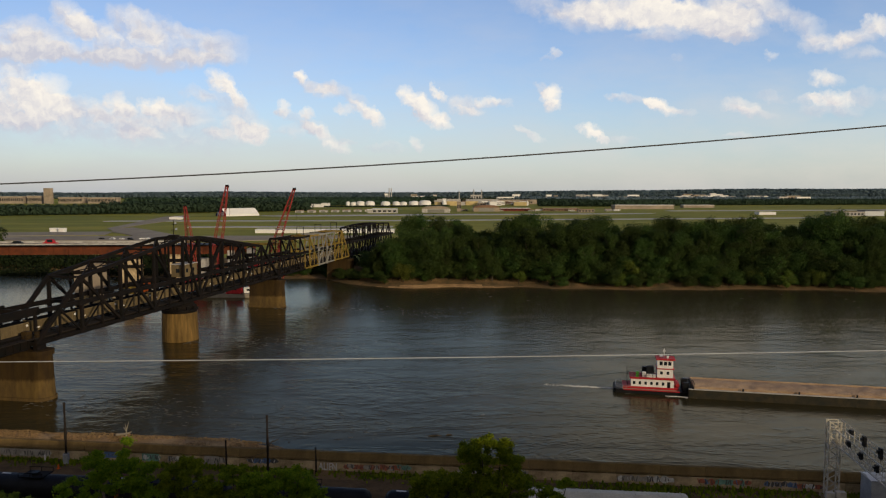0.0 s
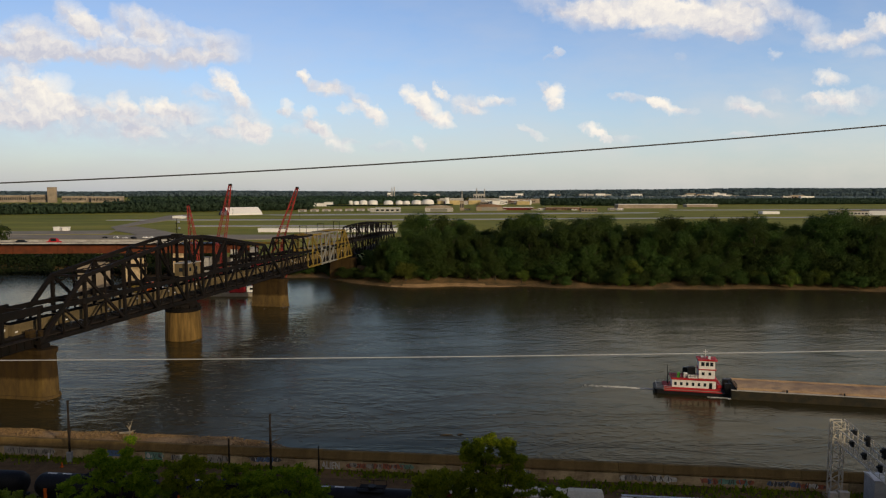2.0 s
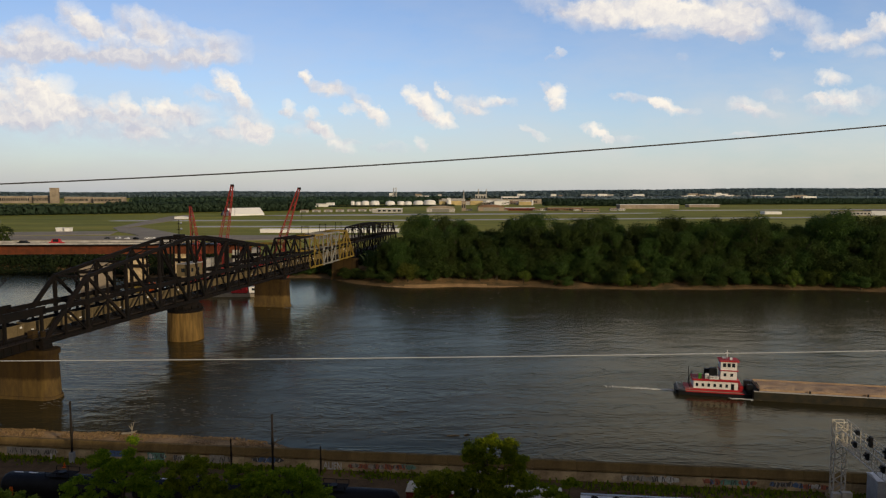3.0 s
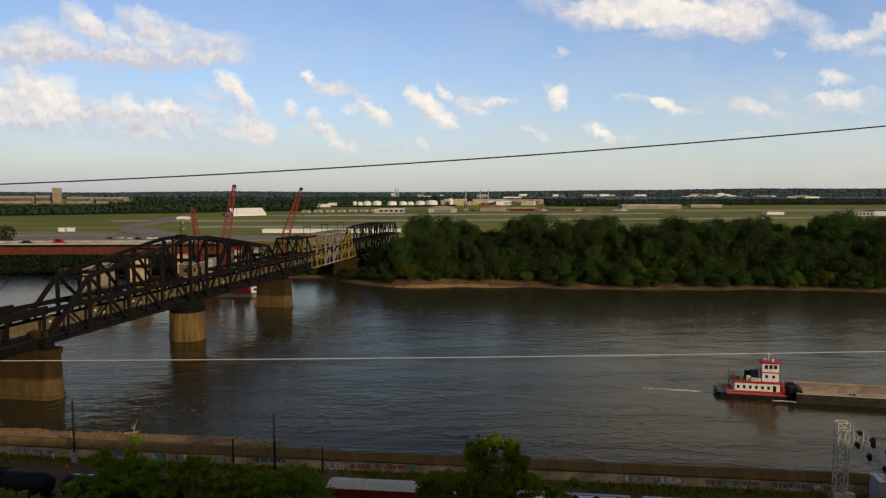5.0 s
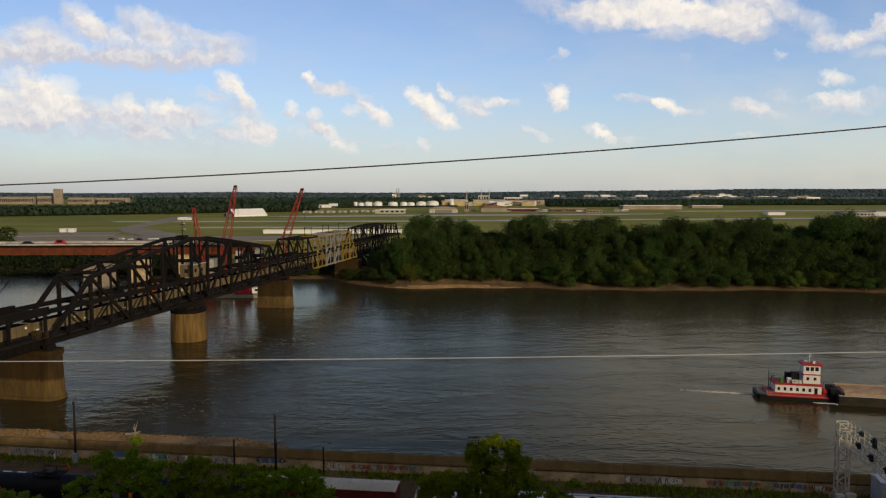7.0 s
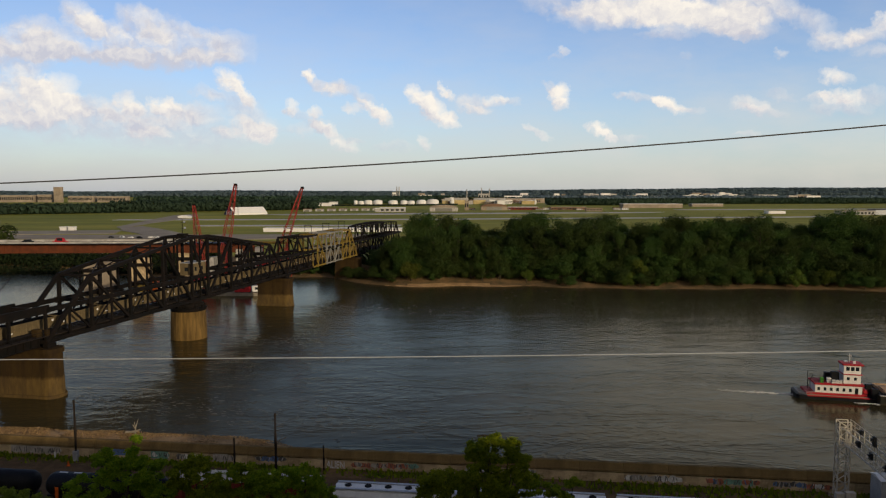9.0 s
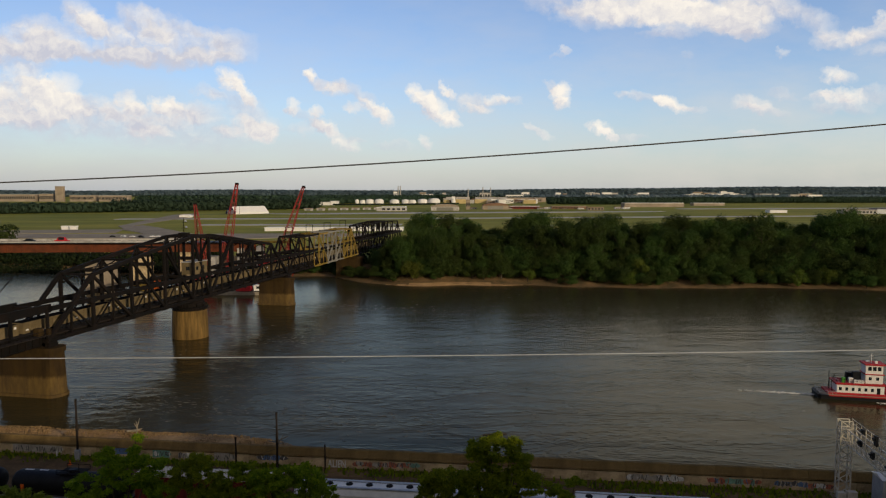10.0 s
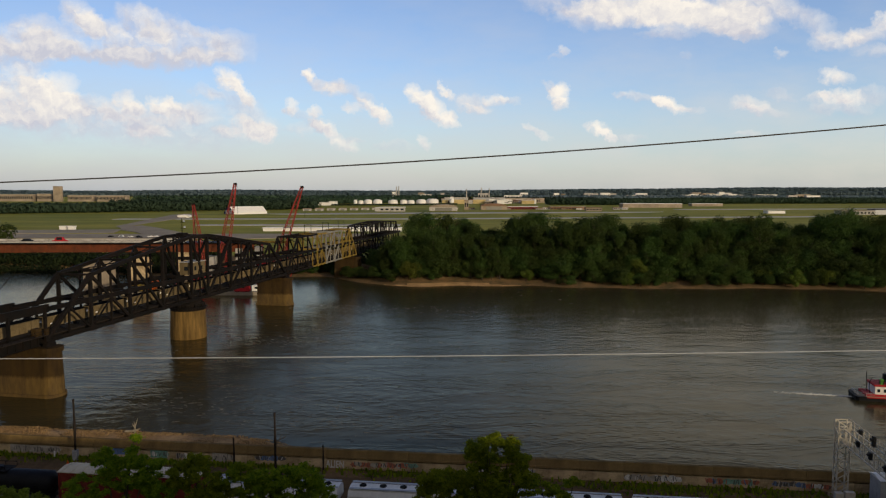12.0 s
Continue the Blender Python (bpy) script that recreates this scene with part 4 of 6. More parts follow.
def approach():
    """Deck girders on the near side, with the old upper road deck over them."""
    thing = empty("approach_span", BRIDGE, "rusty plate girder approach span with a railing", "bridge span")
    y0, y1 = -130, -69.0
    for x in (-3.4, 3.4):
        g = B()
        box(g, x - 0.12, x + 0.12, y0, y1, 12.2, 15.0)
        box(g, x - 0.4, x + 0.4, y0, y1, 12.05, 12.2)
        box(g, x - 0.4, x + 0.4, y0, y1, 15.0, 15.15)
        y = y0 + 1
        while y < y1:
            box(g, x - 0.34, x + 0.34, y - 0.06, y + 0.06, 12.21, 14.99)
            y += 2.2
        part("plate_girder", g, M_STEEL, thing, "rust-stained plate girder")
    part("tie_deck", box(B(), -3.8, 3.8, y0, y1, 15.16, 15.36), M_WOOD, thing)
    part("walkway", box(B(), 3.85, 6.2, y0, y1, 14.7, 14.85), M_WOOD, thing)
    rail = B()
    for z in (15.4, 15.95):
        beam(rail, (6.1, y0, z), (6.1, y1, z), 0.08, 0.08)
    for i in range(28):
        beam(rail, (6.1, y0 + i * 2.27, 14.86), (6.1, y0 + i * 2.27, 15.95), 0.08, 0.08)
    part("walkway_railing", rail, M_STEEL, thing)
    for x in (-HALF, HALF):
        part("deck_girder", beam(B(), (x, y0, MIDDLE + 0.2), (x, y1 + 2, MIDDLE + 0.2), 0.4, 1.9), M_STEEL, thing)
        for y in (y0 + 2, -108, -92.5, -79):
            part("post", beam(B(), (x, y, 15.1), (x, y, MIDDLE), 0.6, 0.6), M_STEEL, thing)
    for y in (-82.0, -72.5):
        mast = B()
        beam(mast, (-HALF, y, MIDDLE + 1.1), (-HALF, y, MIDDLE + 6.8), 0.22, 0.22)
        beam(mast, (-HALF, y, MIDDLE + 3.6), (-HALF + 1.2, y + 3.4, MIDDLE + 7.4), 0.18, 0.18)
        beam(mast, (-HALF, y, MIDDLE + 6.7), (-HALF + 1.2, y + 3.4, MIDDLE + 7.4), 0.14, 0.14)
        part("bracket_mast", mast, M_STEEL, thing, "thin dark mast with a raking bracket")
    part("pier_head_box", box(B(), 3.9, 5.3, y1 - 2.8, y1 - 1.2, 14.86, 16.6), M_PIER, thing)
    part("pier_head_box", box(B(), 5.4, 6.0, y1 - 0.6, y1 + 0.4, 14.86, 16.2), M_PIER, thing)


approach()


def coal_car():
    """A steel gondola: body with ribs, sloped ends, two trucks."""
    car = empty("coal_car", pose(0, 0, 0), "tan steel coal hopper car of a moving freight train", "rail car", "coal train on the bridge")
    bm = B()
    box(bm, -1.55, 1.55, -7.45, 7.45, 1.25, 3.75)
    part("body", bm, M_TAN, car)
    part("load", box(B(), -1.4, 1.4, -7.2, 7.2, 3.752, 3.85), M_COAL, car, "black coal load")
    for x in (-1.6, 1.6):
        part("side_rib", beam(B(), (x, -7.5, 3.72), (x, 7.5, 3.72), 0.16, 0.18), M_TAN, car)
        for i in range(9):
            part("side_rib", box(B(), x - 0.05, x + 0.05, -7.2 + i * 1.8 - 0.06, -7.2 + i * 1.8 + 0.06, 1.3, 3.62), M_TAN, car)
    for y in (-7.7, 7.7):
        part("end_platform", box(B(), -1.4, 1.4, y - 0.24, y + 0.24, 1.05, 1.25), M_BLACK, car)
    part("number_panel", box(B(), 1.612, 1.63, 6.1, 6.7, 2.8, 3.3), M_WHITE, car, "small pale lettering panel")
    part("number_panel", box(B(), 1.612, 1.63, -6.7, -5.9, 1.9, 2.2), M_WHITE, car, "small pale lettering panel")
    for y in (-5.4, 5.4):
        truck = part("truck", box(B(), -1.15, 1.15, y - 1.3, y + 1.3, 0.45, 1.0), M_BLACK, car)
        for dy in (-0.9, 0.9):
            for x in (-0.75, 0.75):
                w = B()
                tube(w, [(x - 0.07, y + dy, 0.46), (x + 0.07, y + dy, 0.46)], [0.46, 0.46], 14)
                part("wheel", w, M_BLACK, truck)
    return car


COAL_STEP, COAL_SPEED = 16.2, 4.14
COAL = [coal_car()]
for _i in range(19):
    COAL.append(copy_thing(COAL[0], pose(0, 0, 0)))


# ---- the new road bridge under construction ----
def road_bridge():
    thing = empty("road_bridge", pose(-300, 326, 0, 0, 0, 3.2), "new road bridge with rust-brown haunched girder and pale deck", "bridge")
    n, length = 40, 205.0
    for off in (0.0, 7.0):
        g = B()
        rows = []
        for i in range(n + 1):
            x = i * length / n
            d = 4.2 + 0.6 * smooth(60, 0, abs(x - 40))
            rows.append([g.verts.new((x, off + y, z)) for y, z in ((-0.2, 23.0), (0.2, 23.0), (0.2, 23.0 - d), (-0.2, 23.0 - d))])
        for a, b in zip(rows, rows[1:]):
            for k in range(4):
                g.faces.new((a[k], b[k], b[(k + 1) % 4], a[(k + 1) % 4]))
        g.faces.new(rows[0][::-1])
        g.faces.new(rows[-1])
        for i in range(0, 60):
            x = 1.5 + i * 3.4
            d = 4.2 + 0.6 * smooth(60, 0, abs(x - 40))
            if i % 2 == 0:
                box(g, x - 0.1, x + 0.1, off - 0.42, off - 0.21, 23.0 - d, 23.0)
        part("girder", g, M_RUST, thing)
    part("deck", box(B(), 0, length, -2.2, 11.5, 23.01, 23.5), M_BLACK, thing)
    part("parapet", box(B(), 0, length - 30, -2.3, -1.9, 23.505, 24.2), M_DECK, thing, "pale concrete parapet")
    part("parapet", box(B(), 0, length - 30, 11.1, 11.4, 23.505, 24.5), M_DECK, thing, "pale concrete parapet")
    for x in (55.0, 185.0):
        col = B()
        prism(col, [(x - 2, 1), (x + 2, 1), (x + 2, 8), (x - 2, 8)], -5, 16.4, 0.0)
        part("column", col, M_DECK, thing)


road_bridge()


# ---- towboat and barge ----
def towboat():
    """Bow towards +x; origin under the stern at the water."""
    boat = empty("towboat", pose(41.8, 170.8, 0), "small white towboat with red trim and dark hull pushing a barge", "boat")
    hull = B()
    prism(hull, [(0.1, -2.7), (0.7, -3.2), (16.5, -3.2), (17.6, -2.8), (17.6, 2.8), (16.5, 3.2), (0.7, 3.2), (0.1, 2.7), (0.0, 0.0)], -1.2, 0.95, -0.12)
    part("hull", hull, M_BLACK, boat, "black steel hull")
    band = B()
    prism(band, [(2.3, -3.45), (16.0, -3.45), (16.0, 3.45), (2.3, 3.45)], 0.96, 1.14, 0.0)
    part("guard_band", band, M_RED, boat, "red band along the hull's side")
    stern = B()
    prism(stern, [(-0.05, -2.85), (0.6, -3.45), (2.296, -3.45), (2.296, 3.45), (0.6, 3.45), (-0.05, 2.85), (-0.2, 0.0)], 0.956, 1.2, -0.04)
    part("bulwark", stern, M_BLACK, boat, "black bulwark round the stern")
    part("trim_band", box(B(), 2.2, 15.7, -2.75, 2.75, 1.262, 1.78), M_RED, boat, "red band along the deckhouse foot")
    deck = B()
    prism(deck, [(0.7, -2.1), (2.1, -3.05), (15.8, -3.05), (15.8, 3.05), (2.1, 3.05), (0.7, 2.1)], 1.144, 1.26, 0.0)
    part("deck", deck, M_ASPH, boat)
    rail = B()
    for z in (1.65, 2.05):
        for a, c in (((0.5, -2.1), (2.2, -3.0)), ((2.2, -3.0), (4.1, -3.0)), ((0.5, 2.1), (2.2, 3.0)), ((2.2, 3.0), (4.1, 3.0)), ((0.5, -2.1), (0.5, 2.1))):
            beam(rail, (*a, z), (*c, z), 0.06, 0.06)
    for a in ((0.5, -2.1), (0.5, 0), (0.5, 2.1), (2.2, -3.0), (2.2, 3.0), (3.2, -3.0), (3.2, 3.0)):
        beam(rail, (*a, 1.26), (*a, 2.05), 0.06, 0.06)
    part("stern_rail", rail, M_GALV, boat)
    house = part("deckhouse", box(B(), 4.2, 14.6, -2.5, 2.5, 1.754, 3.75), M_WHITE, boat, "white deckhouse")
    for x in (5.0, 6.4, 7.8, 9.2, 10.6, 12.0):
        part("window", box(B(), x - 0.3, x + 0.3, -2.53, -2.503, 2.3, 3.1), M_GLASS, house)
    part("door", box(B(), 13.0, 13.75, -2.53, -2.503, 1.3, 3.25), M_BLACK, house)
    part("house_roof", box(B(), 3.9, 14.95, -2.8, 2.8, 3.754, 4.15), M_RED, boat, "red roof edge")
    second = part("upper_house", box(B(), 10.6, 14.4, -1.9, 1.9, 4.154, 6.3), M_WHITE, boat)
    for x in (11.6, 13.2):
        part("window", box(B(), x - 0.33, x + 0.33, -1.93, -1.903, 5.0, 5.75), M_GLASS, second)
    part("house_roof", box(B(), 10.4, 14.7, -2.1, 2.1, 6.304, 6.5), M_RED, boat)
    pilot = part("pilothouse", box(B(), 10.6, 14.4, -1.75, 1.75, 6.504, 8.6), M_WHITE, boat)
    for x in (11.5, 12.55, 13.6):
        part("window", box(B(), x - 0.38, x + 0.38, -1.78, -1.753, 7.3, 8.25), M_GLASS, pilot)
    for y in (-0.9, 0.9):
        part("window", box(B(), 14.403, 14.43, y - 0.55, y + 0.55, 7.3, 8.2), M_GLASS, pilot)
    part("pilothouse_roof", box(B(), 10.3, 14.9, -2.05, 2.05, 8.604, 8.95), M_RED, boat)
    mast = B()
    tube(mast, [(12.3, 0, 8.95), (12.3, 0, 11.2)], [0.09, 0.05], 6)
    beam(mast, (11.9, 0, 10.6), (12.8, 0, 10.6), 0.08, 0.08)
    part("mast", mast, M_WHITE, boat)
    part("searchlight", box(B(), 12.9, 13.4, -0.9, -0.4, 8.953, 9.5), M_WHITE, boat)
    part("radar", box(B(), 11.3, 12.1, 0.3, 1.3, 8.953, 9.25), M_WHITE, boat)
    stack = B()
    prism(stack, [(8.0, -1.2), (9.9, -1.2), (9.9, 0.2), (8.0, 0.2)], 4.154, 6.7, 0.15)
    part("funnel", stack, M_BLACK, boat, "black exhaust funnel")
    stack = B()
    prism(stack, [(7.0, 0.5), (8.6, 0.5), (8.6, 1.7), (7.0, 1.7)], 4.154, 6.1, 0.1)
    part("funnel", stack, M_BLACK, boat, "black exhaust funnel")
    part("locker", box(B(), 7.0, 7.9, -1.9, -0.9, 4.154, 5.3), M_WHITE, boat)
    part("tank", box(B(), 5.4, 6.1, -2.2, -1.4, 4.154, 5.4), M_GREEN, boat, "bright green tank")
    part("locker", box(B(), 8.0, 10.2, -2.3, -1.4, 4.154, 4.9), M_WHITE, boat)
    rail = B()
    for z in (4.7, 5.15):
        beam(rail, (4.0, -2.7, z), (10.4, -2.7, z), 0.05, 0.05)
        beam(rail, (4.0, 2.7, z), (10.4, 2.7, z), 0.05, 0.05)
        beam(rail, (4.0, -2.7, z), (4.0, 2.7, z), 0.05, 0.05)
    for i in range(8):
        beam(rail, (4.0 + i * 0.9, -2.7, 4.15), (4.0 + i * 0.9, -2.7, 5.15), 0.05, 0.05)
    part("railing", rail, M_BLACK, boat)
    davit = B()
    tube(davit, [(3.4, -1.5, 1.26), (3.2, -1.5, 4.4), (3.9, -1.4, 5.8)], [0.12, 0.1, 0.08], 6)
    tube(davit, [(3.4, 1.0, 1.26), (3.3, 1.0, 6.4)], [0.12, 0.08], 6)
    part("davit", davit, M_BLACK, boat)
    for y in (-2.1, 2.1):
        knee = B()
        prism(knee, [(16.7, y - 0.6), (18.2, y - 0.6), (18.2, y + 0.6), (16.7, y + 0.6)], -0.4, 3.3, 0.1)
        part("push_knee", knee, M_BLACK, boat, "black push knee")
    winch = B()
    tube(winch, [(15.6, -2.0, 2.3), (15.6, 2.0, 2.3)], [0.5, 0.5], 12)
    part("winch", winch, M_RED, boat, "dark red deck winch")
    return boat


def barge():
    """Stern end at x = 0, bow towards +x."""
    thing = empty("barge", pose(60, 166, 0), "long dark hopper barge loaded with tan sand", "barge")
    hull = B()
    prism(hull, [(0, -5.3), (59, -5.3), (59, 5.3), (0, 5.3)], -1.4, 2.0, 0.0)
    part("hull", hull, M_HULL, thing)
    for y in (-5.05, 5.05):
        part("gunwale", box(B(), 0, 59, y - 0.3, y + 0.3, 2.004, 2.16), M_DECK, thing, "pale worn deck edge")
    part("coaming", box(B(), 1.6, 57.5, -4.45, -4.25, 2.004, 2.6), M_CARGO, thing)
    part("coaming", box(B(), 1.6, 57.5, 4.25, 4.45, 2.004, 2.6), M_CARGO, thing)
    part("coaming", box(B(), 1.4, 1.6, -4.45, 4.45, 2.004, 2.6), M_CARGO, thing)
    sand = B()
    nx, ny = 120, 18
    grid = [[sand.verts.new((1.7 + 55.7 * i / nx, -4.22 + 8.44 * j / ny, 2.25 + 0.5 * math.sin(math.pi * j / ny) + 0.28 * noise.noise((i * 0.22, j * 0.35, 2)))) for j in range(ny + 1)] for i in range(nx + 1)]
    for a, b in zip(grid, grid[1:]):
        for j in range(ny):
            sand.faces.new((a[j], b[j], b[j + 1], a[j + 1]))
    part("sand_load", sand, M_CARGO, thing, "rough tan sand cargo", smooth=True)
    for x in (1.0, 12, 24, 36, 48):
        k = B()
        tube(k, [(x, -4.9, 2.16), (x, -4.9, 2.7)], [0.2, 0.2], 8)
        part("bollard", k, M_BLACK, thing)
    for i in range(10):
        part("hull_plate", box(B(), 1 + i * 5.9, 6.4 + i * 5.9, -5.34, -5.304, 0.5, 1.6), M_HULL, thing)
    return thing


def wake():
    """Broken foam that trails from the stern."""
    rnd = random.Random(3)
    bm = B()
    for i in range(1000):
        d = rnd.random() ** 2.2 * 17
        w = 0.16 + d * 0.022
        x, y = -d, rnd.gauss(0, w) + 0.4
        s = rnd.uniform(0.06, 0.26) * (1.2 - d / 18)
        ring = [bm.verts.new((x + s * rnd.uniform(1.0, 2.4) * math.cos(k * math.tau / 6), y + s * rnd.uniform(0.5, 1.0) * math.sin(k * math.tau / 6), 0.03)) for k in range(6)]
        top = bm.verts.new((x, y, 0.03 + s * 0.5))
        for k in range(6):
            bm.faces.new((ring[k], ring[(k + 1) % 6], top))
    for i in range(140):
        x, y = rnd.uniform(12, 20), -3.6 - abs(rnd.gauss(0, 0.35))
        s = rnd.uniform(0.06, 0.2)
        ring = [bm.verts.new((x + s * 2.2 * math.cos(k * math.tau / 6), y + s * math.sin(k * math.tau / 6), 0.03)) for k in range(6)]
        top = bm.verts.new((x, y, 0.03 + s * 0.5))
        for k in range(6):
            bm.faces.new((ring[k], ring[(k + 1) % 6], top))
    ob = part("wake_foam", bm, M_FOAM)
    return tagged(ob, "thin trail of pale foam behind the towboat", "wake", kind="stuff")


BOAT, BARGE, WAKE = towboat(), barge(), wake()
for _o in BOAT.children_recursive:
    _o.data.transform(Matrix.Diagonal((0.95, 0.92, 0.95, 1)))



# ---- near bank: rubble, rails, trains, poles ----
TRACK = pose(0, 82.1, 7.6, 0, 0, math.degrees(math.atan(-0.109)))     # x runs along the near track


def wall_x(k):
    """Place along the flood wall that lies in the direction k = x / y from the camera."""
    return 97.6 * k / (1 + 0.109 * k) * 1.006


def rubble():
    rnd = random.Random(11)
    bm = B()
    for i in range(12000):
        x = rnd.uniform(-110, -17)
        y = wall_line(x) + 1.4 + rnd.random() * 5.0
        s = rnd.uniform(0.04, 0.125) * (1.0 if x < -28 else 0.7)
        if rnd.random() < 0.04:
            s *= 1.8
        c = Vector((x, y, level(x, y) + 0.05 + 0.25 * noise.noise((x * 0.25, y * 0.25, 4))))
        m = Euler((rnd.random() * 6, rnd.random() * 6, rnd.random() * 6)).to_matrix()
        v = [bm.verts.new(c + m @ Vector((p[0] * s * rnd.uniform(0.8, 1.5), p[1] * s * rnd.uniform(0.7, 1.2), p[2] * s * rnd.uniform(0.6, 1.1)))) for p in ((1, 0, 0), (0, 1, 0), (-1, 0, 0), (0, -1, 0), (0, 0, 1), (0, 0, -1))]
        for k in range(4):
            bm.faces.new((v[k], v[(k + 1) % 4], v[4]))
            bm.faces.new((v[(k + 1) % 4], v[k], v[5]))
    tagged(part("riprap", bm, M_ROCK), "tan broken stone rubble along the top of the bank", "rubble", kind="stuff")


rubble()


def snag(x, y, seed, h):
    rnd = random.Random(seed)
    thing = B()
    tube(thing, [(0, 0, -0.3), (0.1, 0, h * 0.4), (0.5, 0.1, h)], [0.12, 0.08, 0.025], 6)
    tube(thing, [(0.05, 0, h * 0.35), (-0.4, 0.1, h * 0.62)], [0.08, 0.03], 5)
    tube(thing, [(0.1, 0, h * 0.42), (-0.1, 0.1, h * 0.8)], [0.07, 0.02], 5)
    tube(thing, [(-1.6, 0.2, 0.15), (0, 0.1, 0.3), (0.9, -0.1, 0.7)], [0.16, 0.2, 0.08], 6)
    tagged(part("driftwood", thing, M_BLEACH, at=pose(x, y, level(x, y) + 0.3)), "bleached dead branch stuck in the stone rubble", "branch")


snag(-49.3, 107.6, 1, 2.3)


def track(y, label):
    """Ballast bed, ties and two rails."""
    thing = new("track")
    thing.matrix_basis = TRACK @ pose(0, y, 0)
    tagged(thing, label, "railway track", kind="structure")
    bed = B()
    v = [bed.verts.new(p) for x in (-190, 190) for p in ((x, -2.6, 0.03), (x, -1.7, 0.42), (x, 1.7, 0.42), (x, 2.6, 0.03))]
    for k in range(3):
        bed.faces.new((v[k], v[k + 4], v[k + 5], v[k + 1]))
    part("ballast", bed, M_GRAVEL, thing)
    tie = B()
    box(tie, -0.11, 0.11, -1.3, 1.3, 0.38, 0.50)
    first = part("tie", tie, M_WOOD, thing, at=pose(-70, 0, 0))
    for i in range(1, 240):
        share("tie", first.data, thing, pose(-70 + i * 0.58, 0, 0.004 * (i % 3)))
    for s in (-0.75, 0.75):
        part("rail", box(B(), -190, 190, s - 0.04, s + 0.04, 0.515, 0.67), M_GALV, thing)


track(0.0, "main railway track with timber ties on gravel")
track(-5.2, "second railway track beside the main line")


def trucks(car, at):
    for x in at:
        t = part("truck", box(B(), x - 1.3, x + 1.3, -1.1, 1.1, 0.35, 0.85), M_BLACK, car)
        for dx in (-0.9, 0.9):
            for y in (-0.75, 0.75):
                w = B()
                tube(w, [(x + dx, y - 0.07, 0.46), (x + dx, y + 0.07, 0.46)], [0.46, 0.46], 14)
                part("wheel", w, M_BLACK, t)


def tank_car():
    car = empty("tank_car", pose(0, 0, 0), "black cylindrical tank car of a moving freight train", "rail car", "tank cars")
    b = B()
    r = 1.5
    tube(b, [(-8.0, 0, 2.45), (-7.75, 0, 2.45), (-7.2, 0, 2.45), (7.2, 0, 2.45), (7.75, 0, 2.45), (8.0, 0, 2.45)], [0.7, 1.2, r, r, 1.2, 0.7], 28)
    part("tank", b, M_BLACK, car, smooth=True)
    part("frame", box(B(), -8.1, 8.1, -0.5, 0.5, 0.85, 1.1), M_BLACK, car)
    part("platform", box(B(), -1.6, 1.6, -1.1, 1.1, 3.9, 3.98), M_STEEL, car)
    d = B()
    tube(d, [(0, 0, 3.7), (0, 0, 4.3)], [0.5, 0.5], 14)
    part("dome", d, M_BLACK, car)
    for y in (-1.1, 1.1):
        rail = B()
        beam(rail, (-1.6, y, 4.5), (1.6, y, 4.5), 0.06, 0.06)
        for x in (-1.6, 0, 1.6):
            beam(rail, (x, y, 3.98), (x, y, 4.5), 0.06, 0.06)
        part("railing", rail, M_STEEL, car)
    for x in (-6.6, -4.6):
        part("marking", box(B(), x, x + 1.2, -0.12, 0.12, 3.93, 3.96), M_WHITE, car, "small white stencil bar")
    trucks(car, (-5.9, 5.9))
    for x in (-6.0, 6.0):
        part("ladder", box(B(), x - 0.2, x + 0.2, -1.62, -1.5, 1.0, 2.6), M_ORANGE if x < 0 else M_STEEL, car)
    return car


def box_car():
    car = empty("box_car", pose(0, 0, 0), "dark red boxcar with a pale galvanised roof", "rail car")
    part("body", box(B(), -9.1, 9.1, -1.5, 1.5, 1.1, 4.45), M_BOXRED, car)
    roof = B()
    v = [roof.verts.new(p) for x in (-9.15, 9.15) for p in ((x, -1.6, 4.455), (x, -1.6, 4.53), (x, 0, 4.82), (x, 1.6, 4.53), (x, 1.6, 4.455))]
    for k in range(4):
        roof.faces.new((v[k], v[k + 5], v[k + 6], v[k + 1]))
    roof.faces.new(v[:5][::-1])
    roof.faces.new(v[5:])
    part("roof", roof, M_ROOF, car, "pale galvanised roof")
    for i in range(14):
        x = -8.6 + i * 1.32
        rib = B()
        for a, c in (((x, -1.62, 4.56), (x, 0, 4.85)), ((x, 0, 4.85), (x, 1.62, 4.56))):
            beam(rib, a, c, 0.1, 0.08)
        part("roof_rib", rib, M_ROOF, car)
    for i in range(15):
        for y in (-1.55, 1.55):
            if abs(-8.9 + i * 1.27) > 1.7:
                part("side_post", box(B(), -8.95 + i * 1.27, -8.85 + i * 1.27, y - 0.05, y + 0.05, 1.15, 4.4), M_BOXRED, car)
    for y in (-1.56, 1.56):
        part("door", box(B(), -1.5, 1.5, y - 0.05, y + 0.05, 1.2, 4.3), M_BOXRED, car)
    trucks(car, (-6.6, 6.6))
    return car


